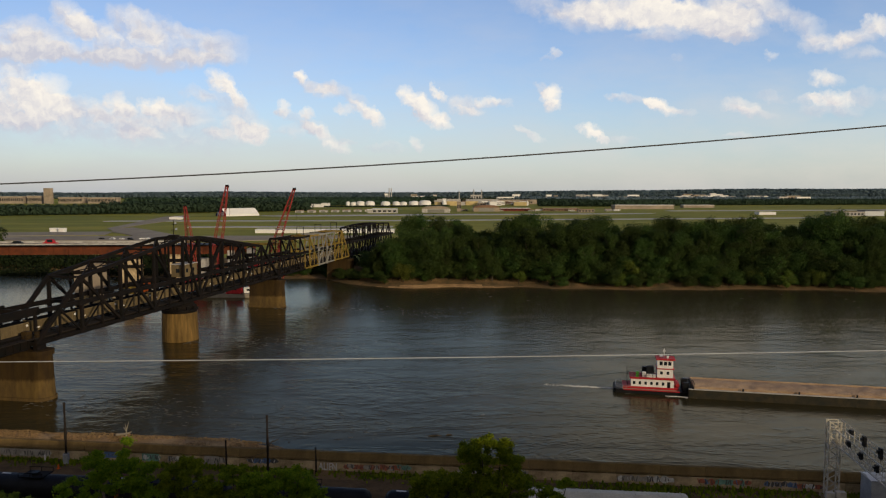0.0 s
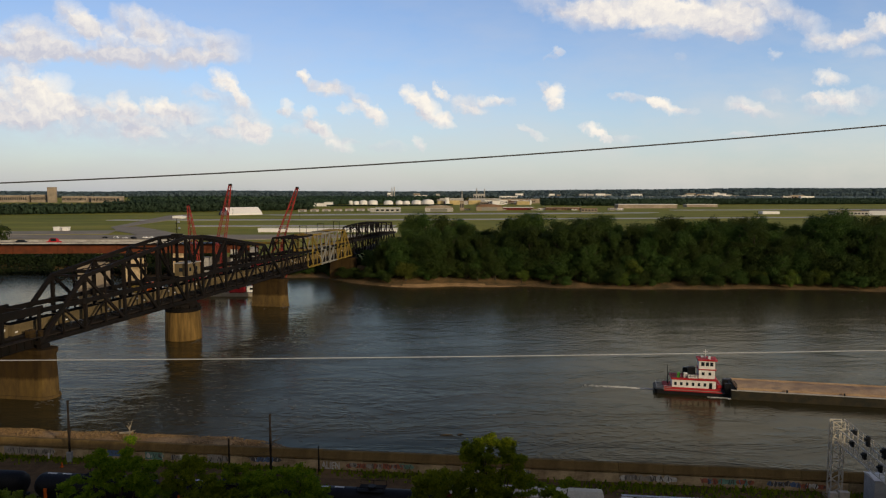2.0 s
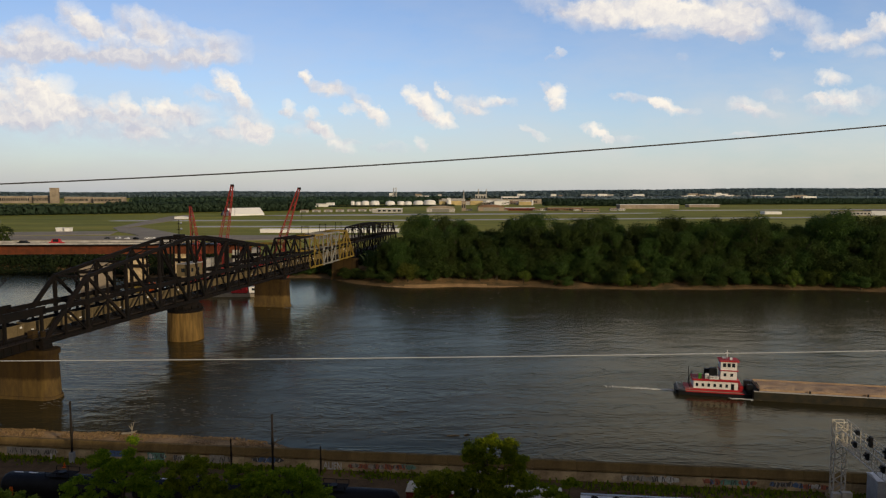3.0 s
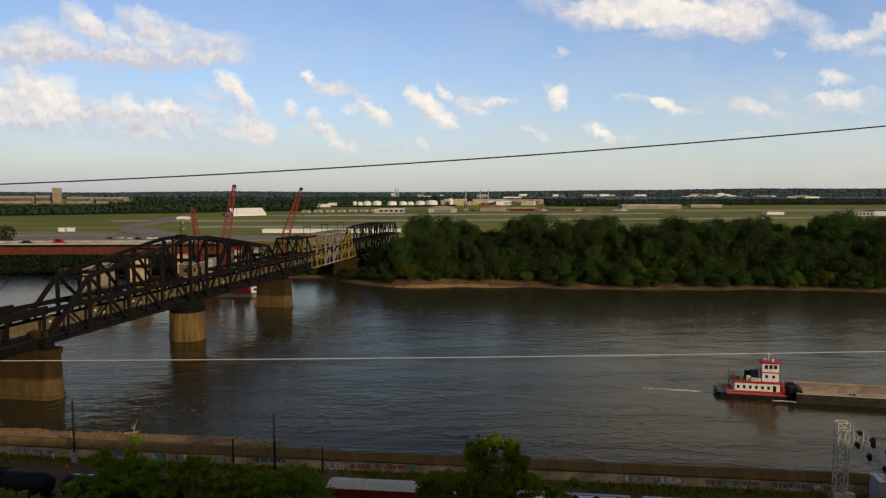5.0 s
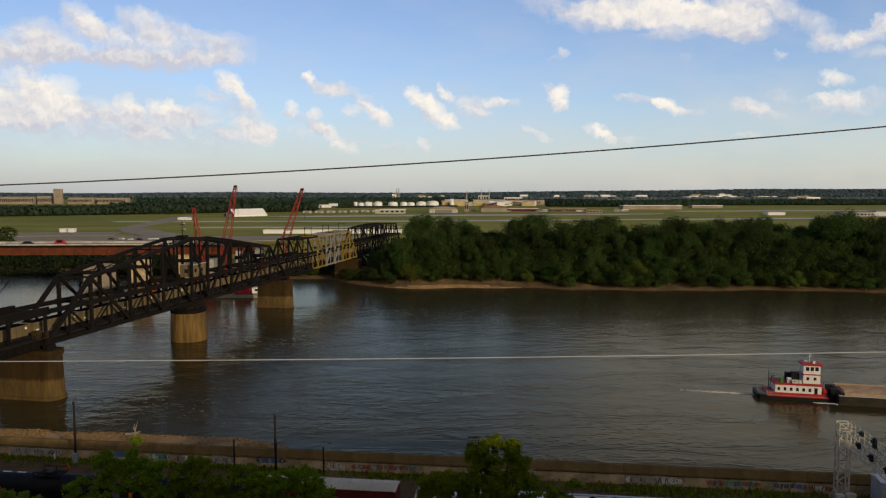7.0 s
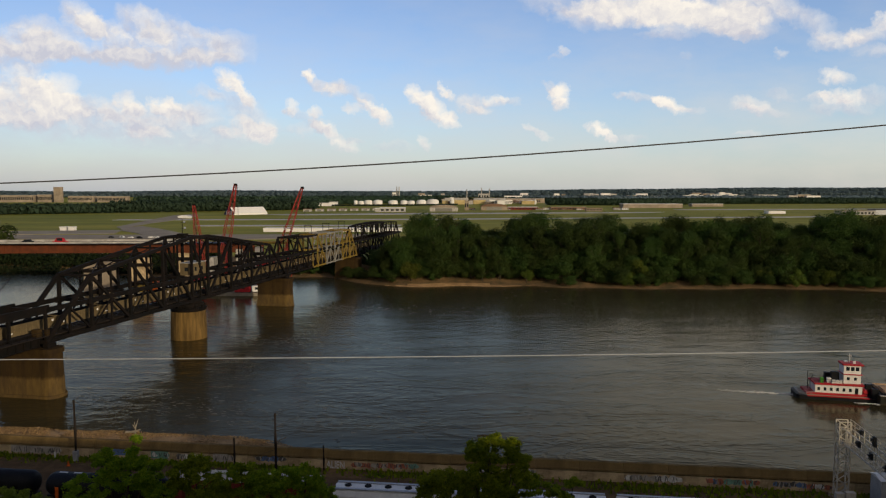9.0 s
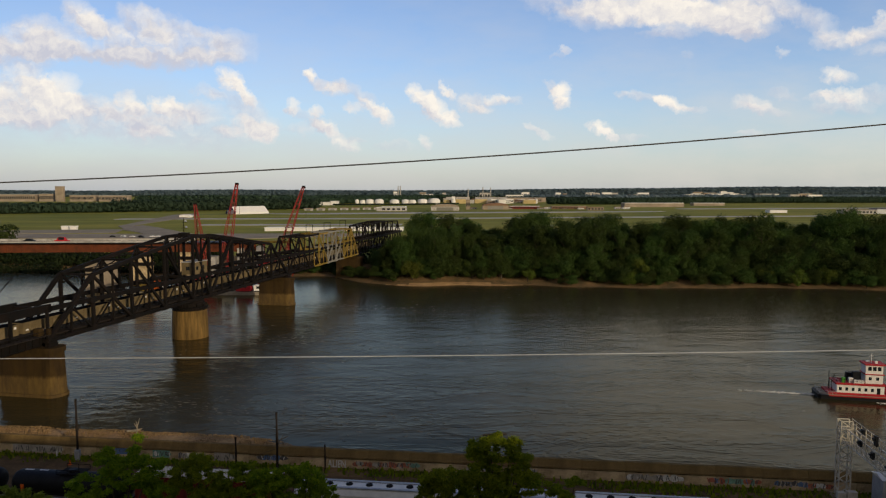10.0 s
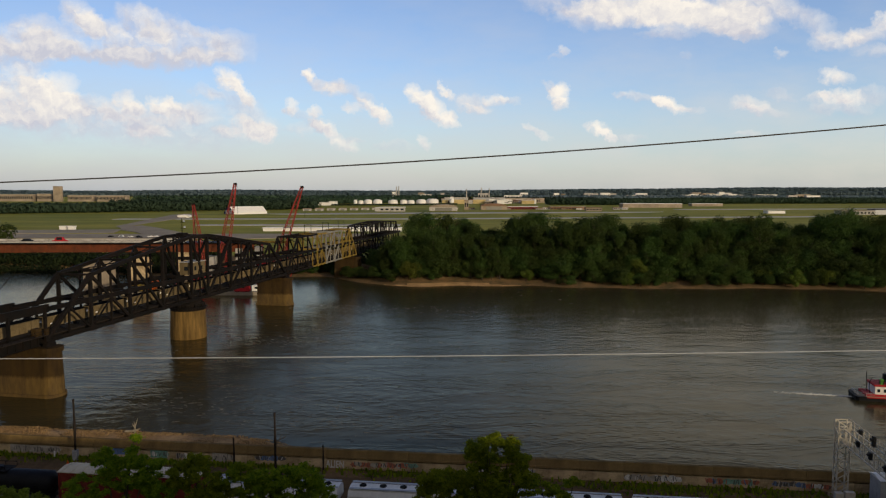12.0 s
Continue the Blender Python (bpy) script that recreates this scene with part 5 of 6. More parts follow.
def hopper_car():
    car = empty("hopper_car", pose(0, 0, 0), "white covered hopper car with round roof hatches", "rail car", "covered hoppers")
    b = B()
    prof = [(-1.25, 1.3), (-1.58, 2.1), (-1.58, 3.6), (-1.2, 4.2), (-0.55, 4.42), (0.55, 4.42), (1.2, 4.2), (1.58, 3.6), (1.58, 2.1), (1.25, 1.3)]
    rings = [[b.verts.new((x, y, max(z, zmin))) for y, z in prof] for x, zmin in ((-7.75, 2.6), (-6.0, 1.3), (6.0, 1.3), (7.75, 2.6))]
    for a, c in zip(rings, rings[1:]):
        for k in range(len(prof)):
            b.faces.new((a[k], c[k], c[(k + 1) % len(prof)], a[(k + 1) % len(prof)]))
    b.faces.new(rings[0][::-1])
    b.faces.new(rings[-1])
    part("body", b, M_WHITE, car)
    for i in range(6):
        h = B()
        tube(h, [(-6.2 + i * 2.48, 0, 4.40), (-6.2 + i * 2.48, 0, 4.56)], [0.45, 0.4], 14)
        part("hatch", h, M_STEEL, car, "dark round hatch")
    for y in (-1.0, 1.0):
        part("running_board", box(B(), -7.7, 7.7, y - 0.22, y + 0.22, 4.45, 4.5), M_GALV, car)
    for i in range(8):
        part("side_post", box(B(), -7.3 + i * 2.05, -7.15 + i * 2.05, -1.64, -1.585, 2.1, 3.6), M_WHITE, car)
    part("frame", box(B(), -7.9, 7.9, -0.6, 0.6, 0.85, 1.2), M_BLACK, car)
    trucks(car, (-6.0, 6.0))
    for o in car.children_recursive:
        if o.name.split('.')[0] in ('body', 'hatch', 'running_board', 'side_post'):
            o.data.transform(Matrix.Diagonal((1, 1, 0.93, 1)))
    return car


_tank, _box, _hopper = tank_car(), box_car(), hopper_car()
FREIGHT = [(_tank, 0.95), (_box, 19.1), (_hopper, 38.1)]
for _i in range(1, 6):
    FREIGHT.append((copy_thing(_tank, pose(0, 0, 0)), 0.95 - 17.6 * _i))
for _i in range(1, 6):
    FREIGHT.append((copy_thing(_hopper, pose(0, 0, 0)), 38.1 + 16.7 * _i))


def pole(x, y, h, r, label, foot=False):
    thing = empty("pole", pose(x, y, level(x, y)), label, "pole")
    b = B()
    tube(b, [(0, 0, -0.5), (0.03, 0, h * 0.5), (0, 0, h)], [r * 1.15, r, r * 0.8], 10)
    part("shaft", b, M_WOOD, thing)
    if foot:
        part("base_box", box(B(), -0.35, 0.35, -0.3, 0.3, 0.0, 1.5), M_GALV, thing, "grey metal base box")
    return thing


pole(-55.8, 102.2, 9.2, 0.21, "tall weathered dark wooden pole by the flood wall", True)
pole(-31.0, 98.6, 4.8, 0.17, "short dark wooden pole before the flood wall")
_p = pole(-25.0, 98.4, 8.5, 0.21, "weathered wooden pole with a broken crossarm")
_b = B()
beam(_b, (-0.2, 0, 4.2), (1.6, 0.1, 5.0), 0.1, 0.1)
beam(_b, (0, 0, 3.6), (1.0, 0.2, 5.3), 0.06, 0.06)
beam(_b, (0, 0, 3.2), (-3.4, 0.3, 2.0), 0.05, 0.05)
part("crossarm", _b, M_BARK, _p, "broken hanging crossarm")
pole(-18.0, 97.6, 4.1, 0.15, "short dark wooden pole before the flood wall")
pole(-8.0, 80.2, 3.9, 0.15, "short weathered post beside the railway track")


def cone():
    thing = empty("traffic_cone", pose(-55.9, 100.2, level(-55.9, 100.2)), "bright orange traffic cone beside the track", "cone")
    part("cone", lathe(B(), [(0.2, 0.04), (0.045, 0.72)], 14), M_ORANGE, thing)
    part("foot", box(B(), -0.25, 0.25, -0.25, 0.25, 0.0, 0.04), M_ORANGE, thing)
    m = empty("marker_post", pose(-59.4, 103.0, level(-59.4, 103.0)), "short white marker post by the wall", "post")
    part("stake", box(B(), -0.09, 0.09, -0.06, 0.06, 0, 1.0), M_WHITE, m)


cone()


def gantry():
    """A galvanised signal bridge: a lattice tower and a lattice beam with a handrail over the tracks."""
    thing = empty("signal_gantry", pose(50.8, 90.0, 8.0, 0, 0, -7.4), "galvanised steel lattice signal gantry over the railway tracks", "signal gantry")
    w, d, h, n = 0.70, 0.55, 10.45, 11
    for x in (-w, w):
        for y in (-d, d):
            part("leg", beam(B(), (x, y, 0), (x, y, h), 0.15, 0.15), M_CREAM, thing)
    for i in range(n):
        z0, z1 = i * h / n, (i + 1) * h / n
        k = 1 if i % 2 else -1
        for y in (-d, d):
            part("tower_lacing", beam(B(), (-w * k, y, z0), (w * k, y, z1), 0.09, 0.09), M_CREAM, thing)
        for x in (-w, w):
            part("tower_lacing", beam(B(), (x, -d * k, z0), (x, d * k, z1), 0.08, 0.08), M_CREAM, thing)
    for y in (-d, d):
        for z in (h / 2, h - 1.0, h):
            part("tower_tie", beam(B(), (-w, y, z), (w, y, z), 0.1, 0.1), M_CREAM, thing)
    part("footing", box(B(), -1.1, 1.1, -1.0, 1.0, -0.4, 0.5), M_CONC, thing)
    part("relay_box", box(B(), 0.1, 1.3, -1.5, -0.8, 0.504, 1.5), M_CREAM, thing)
    part("relay_box", box(B(), -1.1, -0.1, -1.5, -0.8, 0.504, 1.35), M_CREAM, thing)
    y0, y1, n = 0.6, -24.0, 18
    lo, hi = 7.55, 9.4
    for x in (0.0, w + 0.35):
        for z in (lo, hi):
            part("beam_chord", beam(B(), (x, y0, z), (x, y1, z), 0.12, 0.12), M_CREAM, thing)
        for i in range(n):
            ya, yb = y0 + (y1 - y0) * i / n, y0 + (y1 - y0) * (i + 1) / n
            part("beam_post", beam(B(), (x, ya, lo), (x, ya, hi), 0.07, 0.07), M_CREAM, thing)
            if i % 3 == 1:
                part("beam_lacing", beam(B(), (x, ya, hi), (x, yb, lo), 0.06, 0.06), M_CREAM, thing)
    for z in (hi + 0.55, hi + 1.1):
        part("handrail", beam(B(), (w + 0.35, y0, z), (w + 0.35, y1, z), 0.06, 0.06), M_CREAM, thing)
    for i in range(n):
        ya = y0 + (y1 - y0) * i / n
        part("rail_post", beam(B(), (w + 0.35, ya, hi), (w + 0.35, ya, hi + 1.1), 0.05, 0.05), M_CREAM, thing)
    for i in range(60):
        y = y0 + (y1 - y0) * (i + 0.5) / 60
        part("catwalk_bar", box(B(), 0.06, w + 0.29, y - 0.04, y + 0.04, lo + 0.07, lo + 0.11), M_CREAM, thing)
    for y, z, tall in ((-6.2, 10.75, 0.55), (-9.6, 10.5, 1.2), (-5.6, 9.0, 0.7), (-8.9, 8.7, 0.8), (-13.5, 10.5, 1.2), (-12.8, 8.7, 0.8)):
        head = part("signal_head", box(B(), -0.62, -0.32, y - 0.27, y + 0.27, z, z + tall), M_BLACK, thing, "black signal head with hood")
        part("hood", box(B(), -0.85, -0.622, y - 0.2, y + 0.2, z + tall * 0.55, z + tall * 0.8), M_BLACK, head)
        part("bracket", beam(B(), (-0.31, y, z + 0.15), (-0.06, y, z + 0.15), 0.09, 0.09), M_CREAM, thing)
        if z > hi:
            part("bracket", beam(B(), (-0.12, y, hi), (-0.12, y, z + 0.3), 0.08, 0.08), M_CREAM, thing)
    for x in (0.0, w + 0.35):
        part("leg", beam(B(), (x, y1, 0), (x, y1, hi), 0.16, 0.16), M_CREAM, thing)


gantry()


def bungalow():
    thing = empty("signal_cabinet", pose(56.6, 87.6, 7.9, 0, 0, -6.2), "pale grey metal signal house beside the gantry", "signal house")
    part("body", box(B(), -2.6, 2.6, -1.4, 1.4, 0.0, 4.0), M_GALV, thing)
    roof = B()
    v = [roof.verts.new(p) for x in (-2.75, 2.75) for p in ((x, -1.55, 4.004), (x, 0, 4.35), (x, 1.55, 4.004))]
    for k in range(3):
        roof.faces.new((v[k], v[k + 3], v[(k + 1) % 3 + 3], v[(k + 1) % 3]))
    roof.faces.new(v[:3])
    roof.faces.new(v[3:][::-1])
    part("roof", roof, M_WHITE, thing)
    part("door", box(B(), -2.63, -2.603, -0.5, 0.5, 0.1, 2.2), M_GALV, thing)


bungalow()


# graffiti: unreadable lettering as plain bars, painted on the wall's lower face
def paint_mat(name, c):
    return mat(name, c, 0.8, scale=1.2, fine=5.0, dark=0.6)


G_WHITE, G_GREY = paint_mat("paint_white", (0.82, 0.78, 0.70)), paint_mat("paint_grey", (0.50, 0.44, 0.36))
G_BLUE, G_TEAL = paint_mat("paint_blue", (0.16, 0.24, 0.42)), paint_mat("paint_teal", (0.22, 0.40, 0.30))
G_RED, G_DARK = paint_mat("paint_red", (0.52, 0.17, 0.10)), paint_mat("paint_dark", (0.13, 0.12, 0.11))


def tag_paint(k0, k1, z0, z1, paints, seed, backing=None):
    rnd = random.Random(seed)
    a, c = wall_x(k0), wall_x(k1)
    depth = -0.034
    if backing:
        part("graffiti_block", box(B(), a - 0.1, c + 0.1, depth + 0.012, depth + 0.03, z0 - 0.06, z1 + 0.06), backing, FLOOD)
    x = a
    while x < c:
        w = rnd.uniform(0.8, 1.5)
        h0, h1 = z0 + rnd.uniform(0, 0.12), z1 - rnd.uniform(0, 0.15)
        blob = B()
        ring = [(x + w * (0.5 + 0.52 * math.cos(k * math.tau / 9) * rnd.uniform(0.6, 1.15)), (h0 + h1) / 2 + (h1 - h0) * 0.54 * math.sin(k * math.tau / 9) * rnd.uniform(0.55, 1.1)) for k in range(9)]
        blob.faces.new([blob.verts.new((px, depth - 0.002 * (int(x * 7) % 3), pz)) for px, pz in ring])
        first = paints[rnd.randrange(len(paints))]
        part("graffiti_fill", blob, first, FLOOD)
        second = G_DARK if first is not G_DARK else G_GREY
        for k in range(rnd.randrange(2, 4)):
            bar_ = B()
            px, sl, t = x + w * rnd.uniform(0.1, 0.8), rnd.uniform(-0.25, 0.25), rnd.uniform(0.07, 0.15)
            p0, p1 = h0 + rnd.uniform(0, 0.25), h1 - rnd.uniform(0, 0.25)
            bar_.faces.new([bar_.verts.new((qx, depth - 0.012, qz)) for qx, qz in ((px, p0), (px + t, p0), (px + t + sl, p1), (px + sl, p1))])
            part("graffiti_stroke", bar_, second if rnd.random() < 0.7 else paints[rnd.randrange(len(paints))], FLOOD)
        x += w * rnd.uniform(0.45, 0.75)


def word_paint(text, x, z, size, paint):
    """Painted capitals on the wall's lower face."""
    cu = bpy.data.curves.new("lettering", "FONT")
    cu.body, cu.size, cu.extrude, cu.offset = text, size, 0.003, 0.035
    ob = new("lettering", cu)
    me = bpy.data.meshes.new_from_object(ob.evaluated_get(bpy.context.evaluated_depsgraph_get()))
    bpy.data.objects.remove(ob)
    me.materials.append(paint)
    share("graffiti_letters", me, FLOOD, pose(x, -0.04, z, 90, 0, 0) @ Matrix.Diagonal((0.68, 1.0, 1.0, 1)))


word_paint("ALIEN", -18.05, 0.12, 1.5, G_WHITE)
tag_paint(-0.49, -0.465, 0.6, 1.4, (G_BLUE,), 2, G_BLUE)
tag_paint(-0.435, -0.412, 0.4, 1.35, (G_WHITE, G_TEAL), 3, G_TEAL)
tag_paint(-0.40, -0.37, 0.35, 1.3, (G_GREY, G_WHITE, G_DARK), 4)
tag_paint(-0.345, -0.325, 0.3, 1.4, (G_GREY,), 5, G_GREY)
tag_paint(-0.285, -0.25, 0.6, 1.5, (G_WHITE, G_BLUE, G_DARK), 6)
tag_paint(-0.145, -0.07, 0.3, 1.3, (G_RED, G_RED, G_GREY), 7)
tag_paint(-0.068, -0.052, 0.5, 1.4, (G_TEAL,), 8)
tag_paint(0.02, 0.05, 0.4, 1.3, (G_WHITE, G_GREY), 9)
tag_paint(0.085, 0.115, 0.4, 1.4, (G_WHITE, G_GREY), 10)
tag_paint(0.252, 0.325, 0.25, 1.35, (G_WHITE, G_WHITE, G_GREY), 11)
tag_paint(0.37, 0.44, 0.3, 1.3, (G_RED, G_BLUE, G_TEAL, G_RED), 12)
tag_paint(0.465, 0.51, 0.3, 1.3, (G_DARK, G_BLUE, G_GREY), 13)
tag_paint(0.515, 0.54, 0.2, 1.2, (G_WHITE, G_RED), 14)
tag_paint(-0.64, -0.57, 0.3, 1.3, (G_GREY, G_GREY), 15, G_GREY)


def verge():
    """Weeds along the foot of the wall."""
    rnd = random.Random(8)
    bm = B()
    for i in range(9000):
        x = rnd.uniform(-75, 75)
        dens = 0.5 + 0.9 * noise.noise((x * 0.09, 1.0, 0)) + (0.0 if x > 18 else -0.1)
        if rnd.random() > dens:
            continue
        y = wall_line(x) - 0.4 - abs(rnd.gauss(0, 1.1 if x < 18 else 1.9))
        h = rnd.uniform(0.1, 0.75) ** 1.3
        a = rnd.uniform(0, math.tau)
        p, d = Vector((x, y, level(x, y))), Vector((math.cos(a), math.sin(a), 0)) * rnd.uniform(0.08, 0.22)
        tip = p + Vector((rnd.uniform(-0.15, 0.15), rnd.uniform(-0.15, 0.15), h))
        bm.faces.new([bm.verts.new(p - d), bm.verts.new(p + d), bm.verts.new(tip + d * 0.8), bm.verts.new(tip - d * 0.6)])
    tagged(part("weeds", bm, L_NEAR), "green weeds along the foot of the flood wall", "weeds", kind="stuff")


verge()


def near_trees():
    """Trees on the slope below the camera, each a trunk with a limb into every one of its leaf heaps (x, height, half width, half height)."""
    def grove(seed, heaps, label, leaves, y=63.0, leaf=0.135):
        rnd = random.Random(seed)
        x0 = sum(h[0] for h in heaps[:2]) / len(heaps[:2])
        z0 = level(x0, y)
        top = max(h[1] for h in heaps)
        thing = empty("tree", pose(x0, y, z0 - 0.1), label, "tree", "trees on the near slope")
        t, c = B(), B()
        fork = (top - z0) * 0.45
        tube(t, [(0, 0, -0.8), (0.1, 0, fork * 0.5), (0, 0.1, fork)], [0.26, 0.2, 0.15], 7)
        for hx, hz, rx, rz in heaps:
            base = Vector((hx - x0, rnd.uniform(-0.6, 0.6), hz - z0))
            tube(t, [(0, 0.1, fork - 0.4), (Vector((0, 0.1, fork)) + base) / 2 + Vector((0, 0, -0.2)), base + Vector((0, 0, rz * 0.3))], [0.13, 0.08, 0.025], 5)
            ry = max(0.7, min(rx, 1.6))
            knots = []
            for k in range(max(4, int(rx * rz * 12))):
                d = Vector((rnd.gauss(0, 1), rnd.gauss(0, 1), rnd.gauss(0.1, 1))).normalized() * rnd.uniform(0.45, 1.0)
                knots.append(base + Vector((d.x * rx, d.y * ry, d.z * rz)))
            for k in range(int(2000 * rx * rz + 350)):
                p = knots[rnd.randrange(len(knots))] + Vector((rnd.gauss(0, 0.17), rnd.gauss(0, 0.17), rnd.gauss(0, 0.11)))
                nrm = Vector((rnd.gauss(0, 0.6), rnd.gauss(-0.2, 0.6), rnd.gauss(0.8, 0.5))).normalized()
                u = nrm.cross(Vector((rnd.gauss(0, 1), rnd.gauss(0, 1), rnd.gauss(0, 1)))).normalized()
                v = nrm.cross(u)
                l = leaf * rnd.uniform(0.6, 1.3)
                c.faces.new([c.verts.new(p + u * l), c.verts.new(p + v * l * 0.45 - nrm * l * 0.12), c.verts.new(p - u * l * 0.8), c.verts.new(p - v * l * 0.45 - nrm * l * 0.12)])
        part("trunk", t, M_BARK, thing)
        part("crown", c, leaves, thing)

    plain = "leafy green tree rising from the slope before the railway"
    grove(61, [(-29.75, 21.9, 3.0, 2.0), (-31.5, 23.2, 1.25, 1.4), (-29.0, 24.2, 1.0, 1.1), (-28.95, 25.3, 0.35, 0.8), (-27.6, 22.6, 1.5, 1.3), (-33.7, 20.8, 1.75, 1.3), (-26.7, 20.6, 2.0, 1.2)], "broad green tree with one tall shoot on the slope", L_NEAR)
    grove(62, [(-23.5, 23.0, 1.6, 1.2), (-22.4, 21.4, 2.25, 1.5), (-24.8, 21.6, 1.5, 1.5), (-21.4, 20.4, 2.0, 1.1)], plain, L_NEAR, 62.6)
    grove(63, [(-19.3, 22.1, 1.75, 1.0), (-18.5, 20.7, 2.3, 1.4)], plain, L_NEAR, 63.2)
    grove(64, [(-15.4, 22.1, 1.9, 1.2), (-13.1, 22.1, 1.5, 1.2), (-14.4, 20.5, 3.0, 1.4), (-11.7, 20.6, 1.1, 1.2), (-17.0, 21.6, 1.5, 1.4)], plain, L_NEAR, 62.8)
    grove(65, [(-40.8, 20.2, 1.8, 0.7), (-38.6, 19.6, 1.4, 0.6)], "yellow-green bush on the slope beside the railway", L_LIGHT)
    grove(66, [(3.4, 25.2, 1.6, 1.2), (5.4, 24.6, 1.15, 0.9), (2.3, 24.4, 1.1, 0.85), (6.2, 23.6, 1.0, 1.0), (3.4, 23.3, 2.2, 1.1), (5.5, 21.7, 2.5, 1.4), (6.8, 22.5, 0.8, 1.3), (2.2, 21.1, 3.0, 1.5), (4.2, 20.0, 3.2, 1.2)], "tall green tree with an open lobed crown on the slope", L_NEAR)
    grove(67, [(-0.4, 22.3, 1.9, 1.0), (-1.7, 21.6, 1.3, 1.0), (-1.2, 20.4, 2.5, 1.1)], plain, L_NEAR, 62.5)
    grove(68, [(8.5, 20.5, 1.5, 0.75), (11.5, 21.0, 0.9, 0.6), (10.2, 19.8, 1.6, 0.8)], "low green bush on the slope beside the railway", L_NEAR, 63.5)


near_trees()


def wires():
    """Two sagging cables between poles that stand outside the view."""
    for a2, a1, a0, r, m, label in ((0.001532, 0.06529, 48.619, 0.0155, M_DARKCABLE, "dark grey sagging overhead cable"), (0.000365, 0.0130, 44.698, 0.0105, M_CABLE, "thin pale overhead cable nearly level")):
        b = B()
        pts = [(x, 14.0, a0 + a1 * x + a2 * x * x) for x in [-30 + i * 1.5 for i in range(41)]]
        tube(b, pts, [r] * len(pts), 6)
        tagged(part("overhead_cable", b, m), label, "cable")
    for x in (-30.0, 30.0):
        z = level(x, 14.0)
        p = empty("utility_pole", pose(x, 14.25, z), "tall wooden utility pole carrying overhead cables", "pole")
        b = B()
        tube(b, [(0, 0, -1), (0, 0, 52.4 - z)], [0.18, 0.12], 10)
        part("shaft", b, M_WOOD, p)


wires()


def floating_wood(k, length):
    b = B()
    tube(b, [(-length / 2, 0, 0.02), (0, 0.15, 0.1), (length / 2, 0.1, 0.0)], [0.08, 0.14, 0.05], 6)
    ob = part("drift_log", b, M_BARK)
    return tagged(ob, "dark waterlogged branch drifting on the river", "driftwood")


def foam_flecks():
    """Small patches of pale froth that drift with the current, thicker below the piers."""
    rnd = random.Random(31)
    bm = B()
    for i in range(1300):
        if i % 4:
            k = rnd.randrange(3)
            px, py = ((-96.0, 163.0), (-83.0, 229.0), (-71.0, 296.0))[k]
            d = rnd.random() ** 1.4 * 85
            x, y = px + 6 + d, py - 3 - d * 0.16 + rnd.gauss(0, 2.5 + d * 0.09)
        else:
            x, y = rnd.uniform(-130, 190), rnd.uniform(136, 352)
        s = rnd.uniform(0.05, 0.2)
        a = rnd.gauss(-0.1, 0.25)
        l = s * rnd.uniform(2.0, 6.0)
        ux, uy = math.cos(a), math.sin(a)
        ring = [(math.cos(k * math.tau / 6) * l * rnd.uniform(0.7, 1.2), math.sin(k * math.tau / 6) * s * rnd.uniform(0.7, 1.3)) for k in range(6)]
        low = [bm.verts.new((x + p * ux - q * uy, y + p * uy + q * ux, 0.0)) for p, q in ring]
        top = bm.verts.new((x, y, s * 0.35))
        for k in range(6):
            bm.faces.new((low[k], low[(k + 1) % 6], top))
    ob = part("river_froth", bm, M_FROTH)
    return tagged(ob, "small pale flecks of froth drifting on the river", "froth", kind="stuff")


FROTH = foam_flecks()
DRIFT = [(floating_wood(0, 2.6), -1.6, 136.8), (floating_wood(1, 1.4), 1.2, 137.2)]


# ---- far bank, airfield, works and town ----
def woods(name, line, height, rows, seed, leaves, clump, per, label, gap=1.0):
    """A belt of distant wood along a line of places: one mass of leaf clumps."""
    rnd = random.Random(seed)
    bm = B()
    for (xa, ya), (xb, yb) in zip(line, line[1:]):
        n = max(1, int(math.hypot(xb - xa, yb - ya) / (height * 0.36 * gap)))
        for i in range(n):
            for r in range(rows):
                t = (i + rnd.random()) / n
                x, y = xa + (xb - xa) * t, ya + (yb - ya) * t + r * height * 0.55 + rnd.uniform(-3, 3)
                h = height * rnd.uniform(0.84, 1.06)
                w = height * rnd.uniform(0.34, 0.52) * (1.5 if clump > 4 else 1.0)
                z = level(x, y)
                for k in range(per):
                    d = Vector((rnd.gauss(0, 1), rnd.gauss(0, 1), rnd.gauss(0, 1))).normalized()
                    s = rnd.uniform(0.8, 1.05)
                    p = Vector((x + d.x * w * s, y + d.y * w * s, z + h * 0.5 + d.z * h * 0.5 * s))
                    u = d.cross(Vector((rnd.gauss(0, 1), rnd.gauss(0, 1), rnd.gauss(0, 1)))).normalized()
                    v = (d + Vector((0, 0, 0.4))).cross(u).normalized()
                    l = clump * rnd.uniform(0.6, 1.3)
                    bm.faces.new([bm.verts.new(p + u * l), bm.verts.new(p + v * l), bm.verts.new(p - u * l), bm.verts.new(p - v * l)])
    tagged(part(name, bm, leaves), label, "woods", kind="stuff")


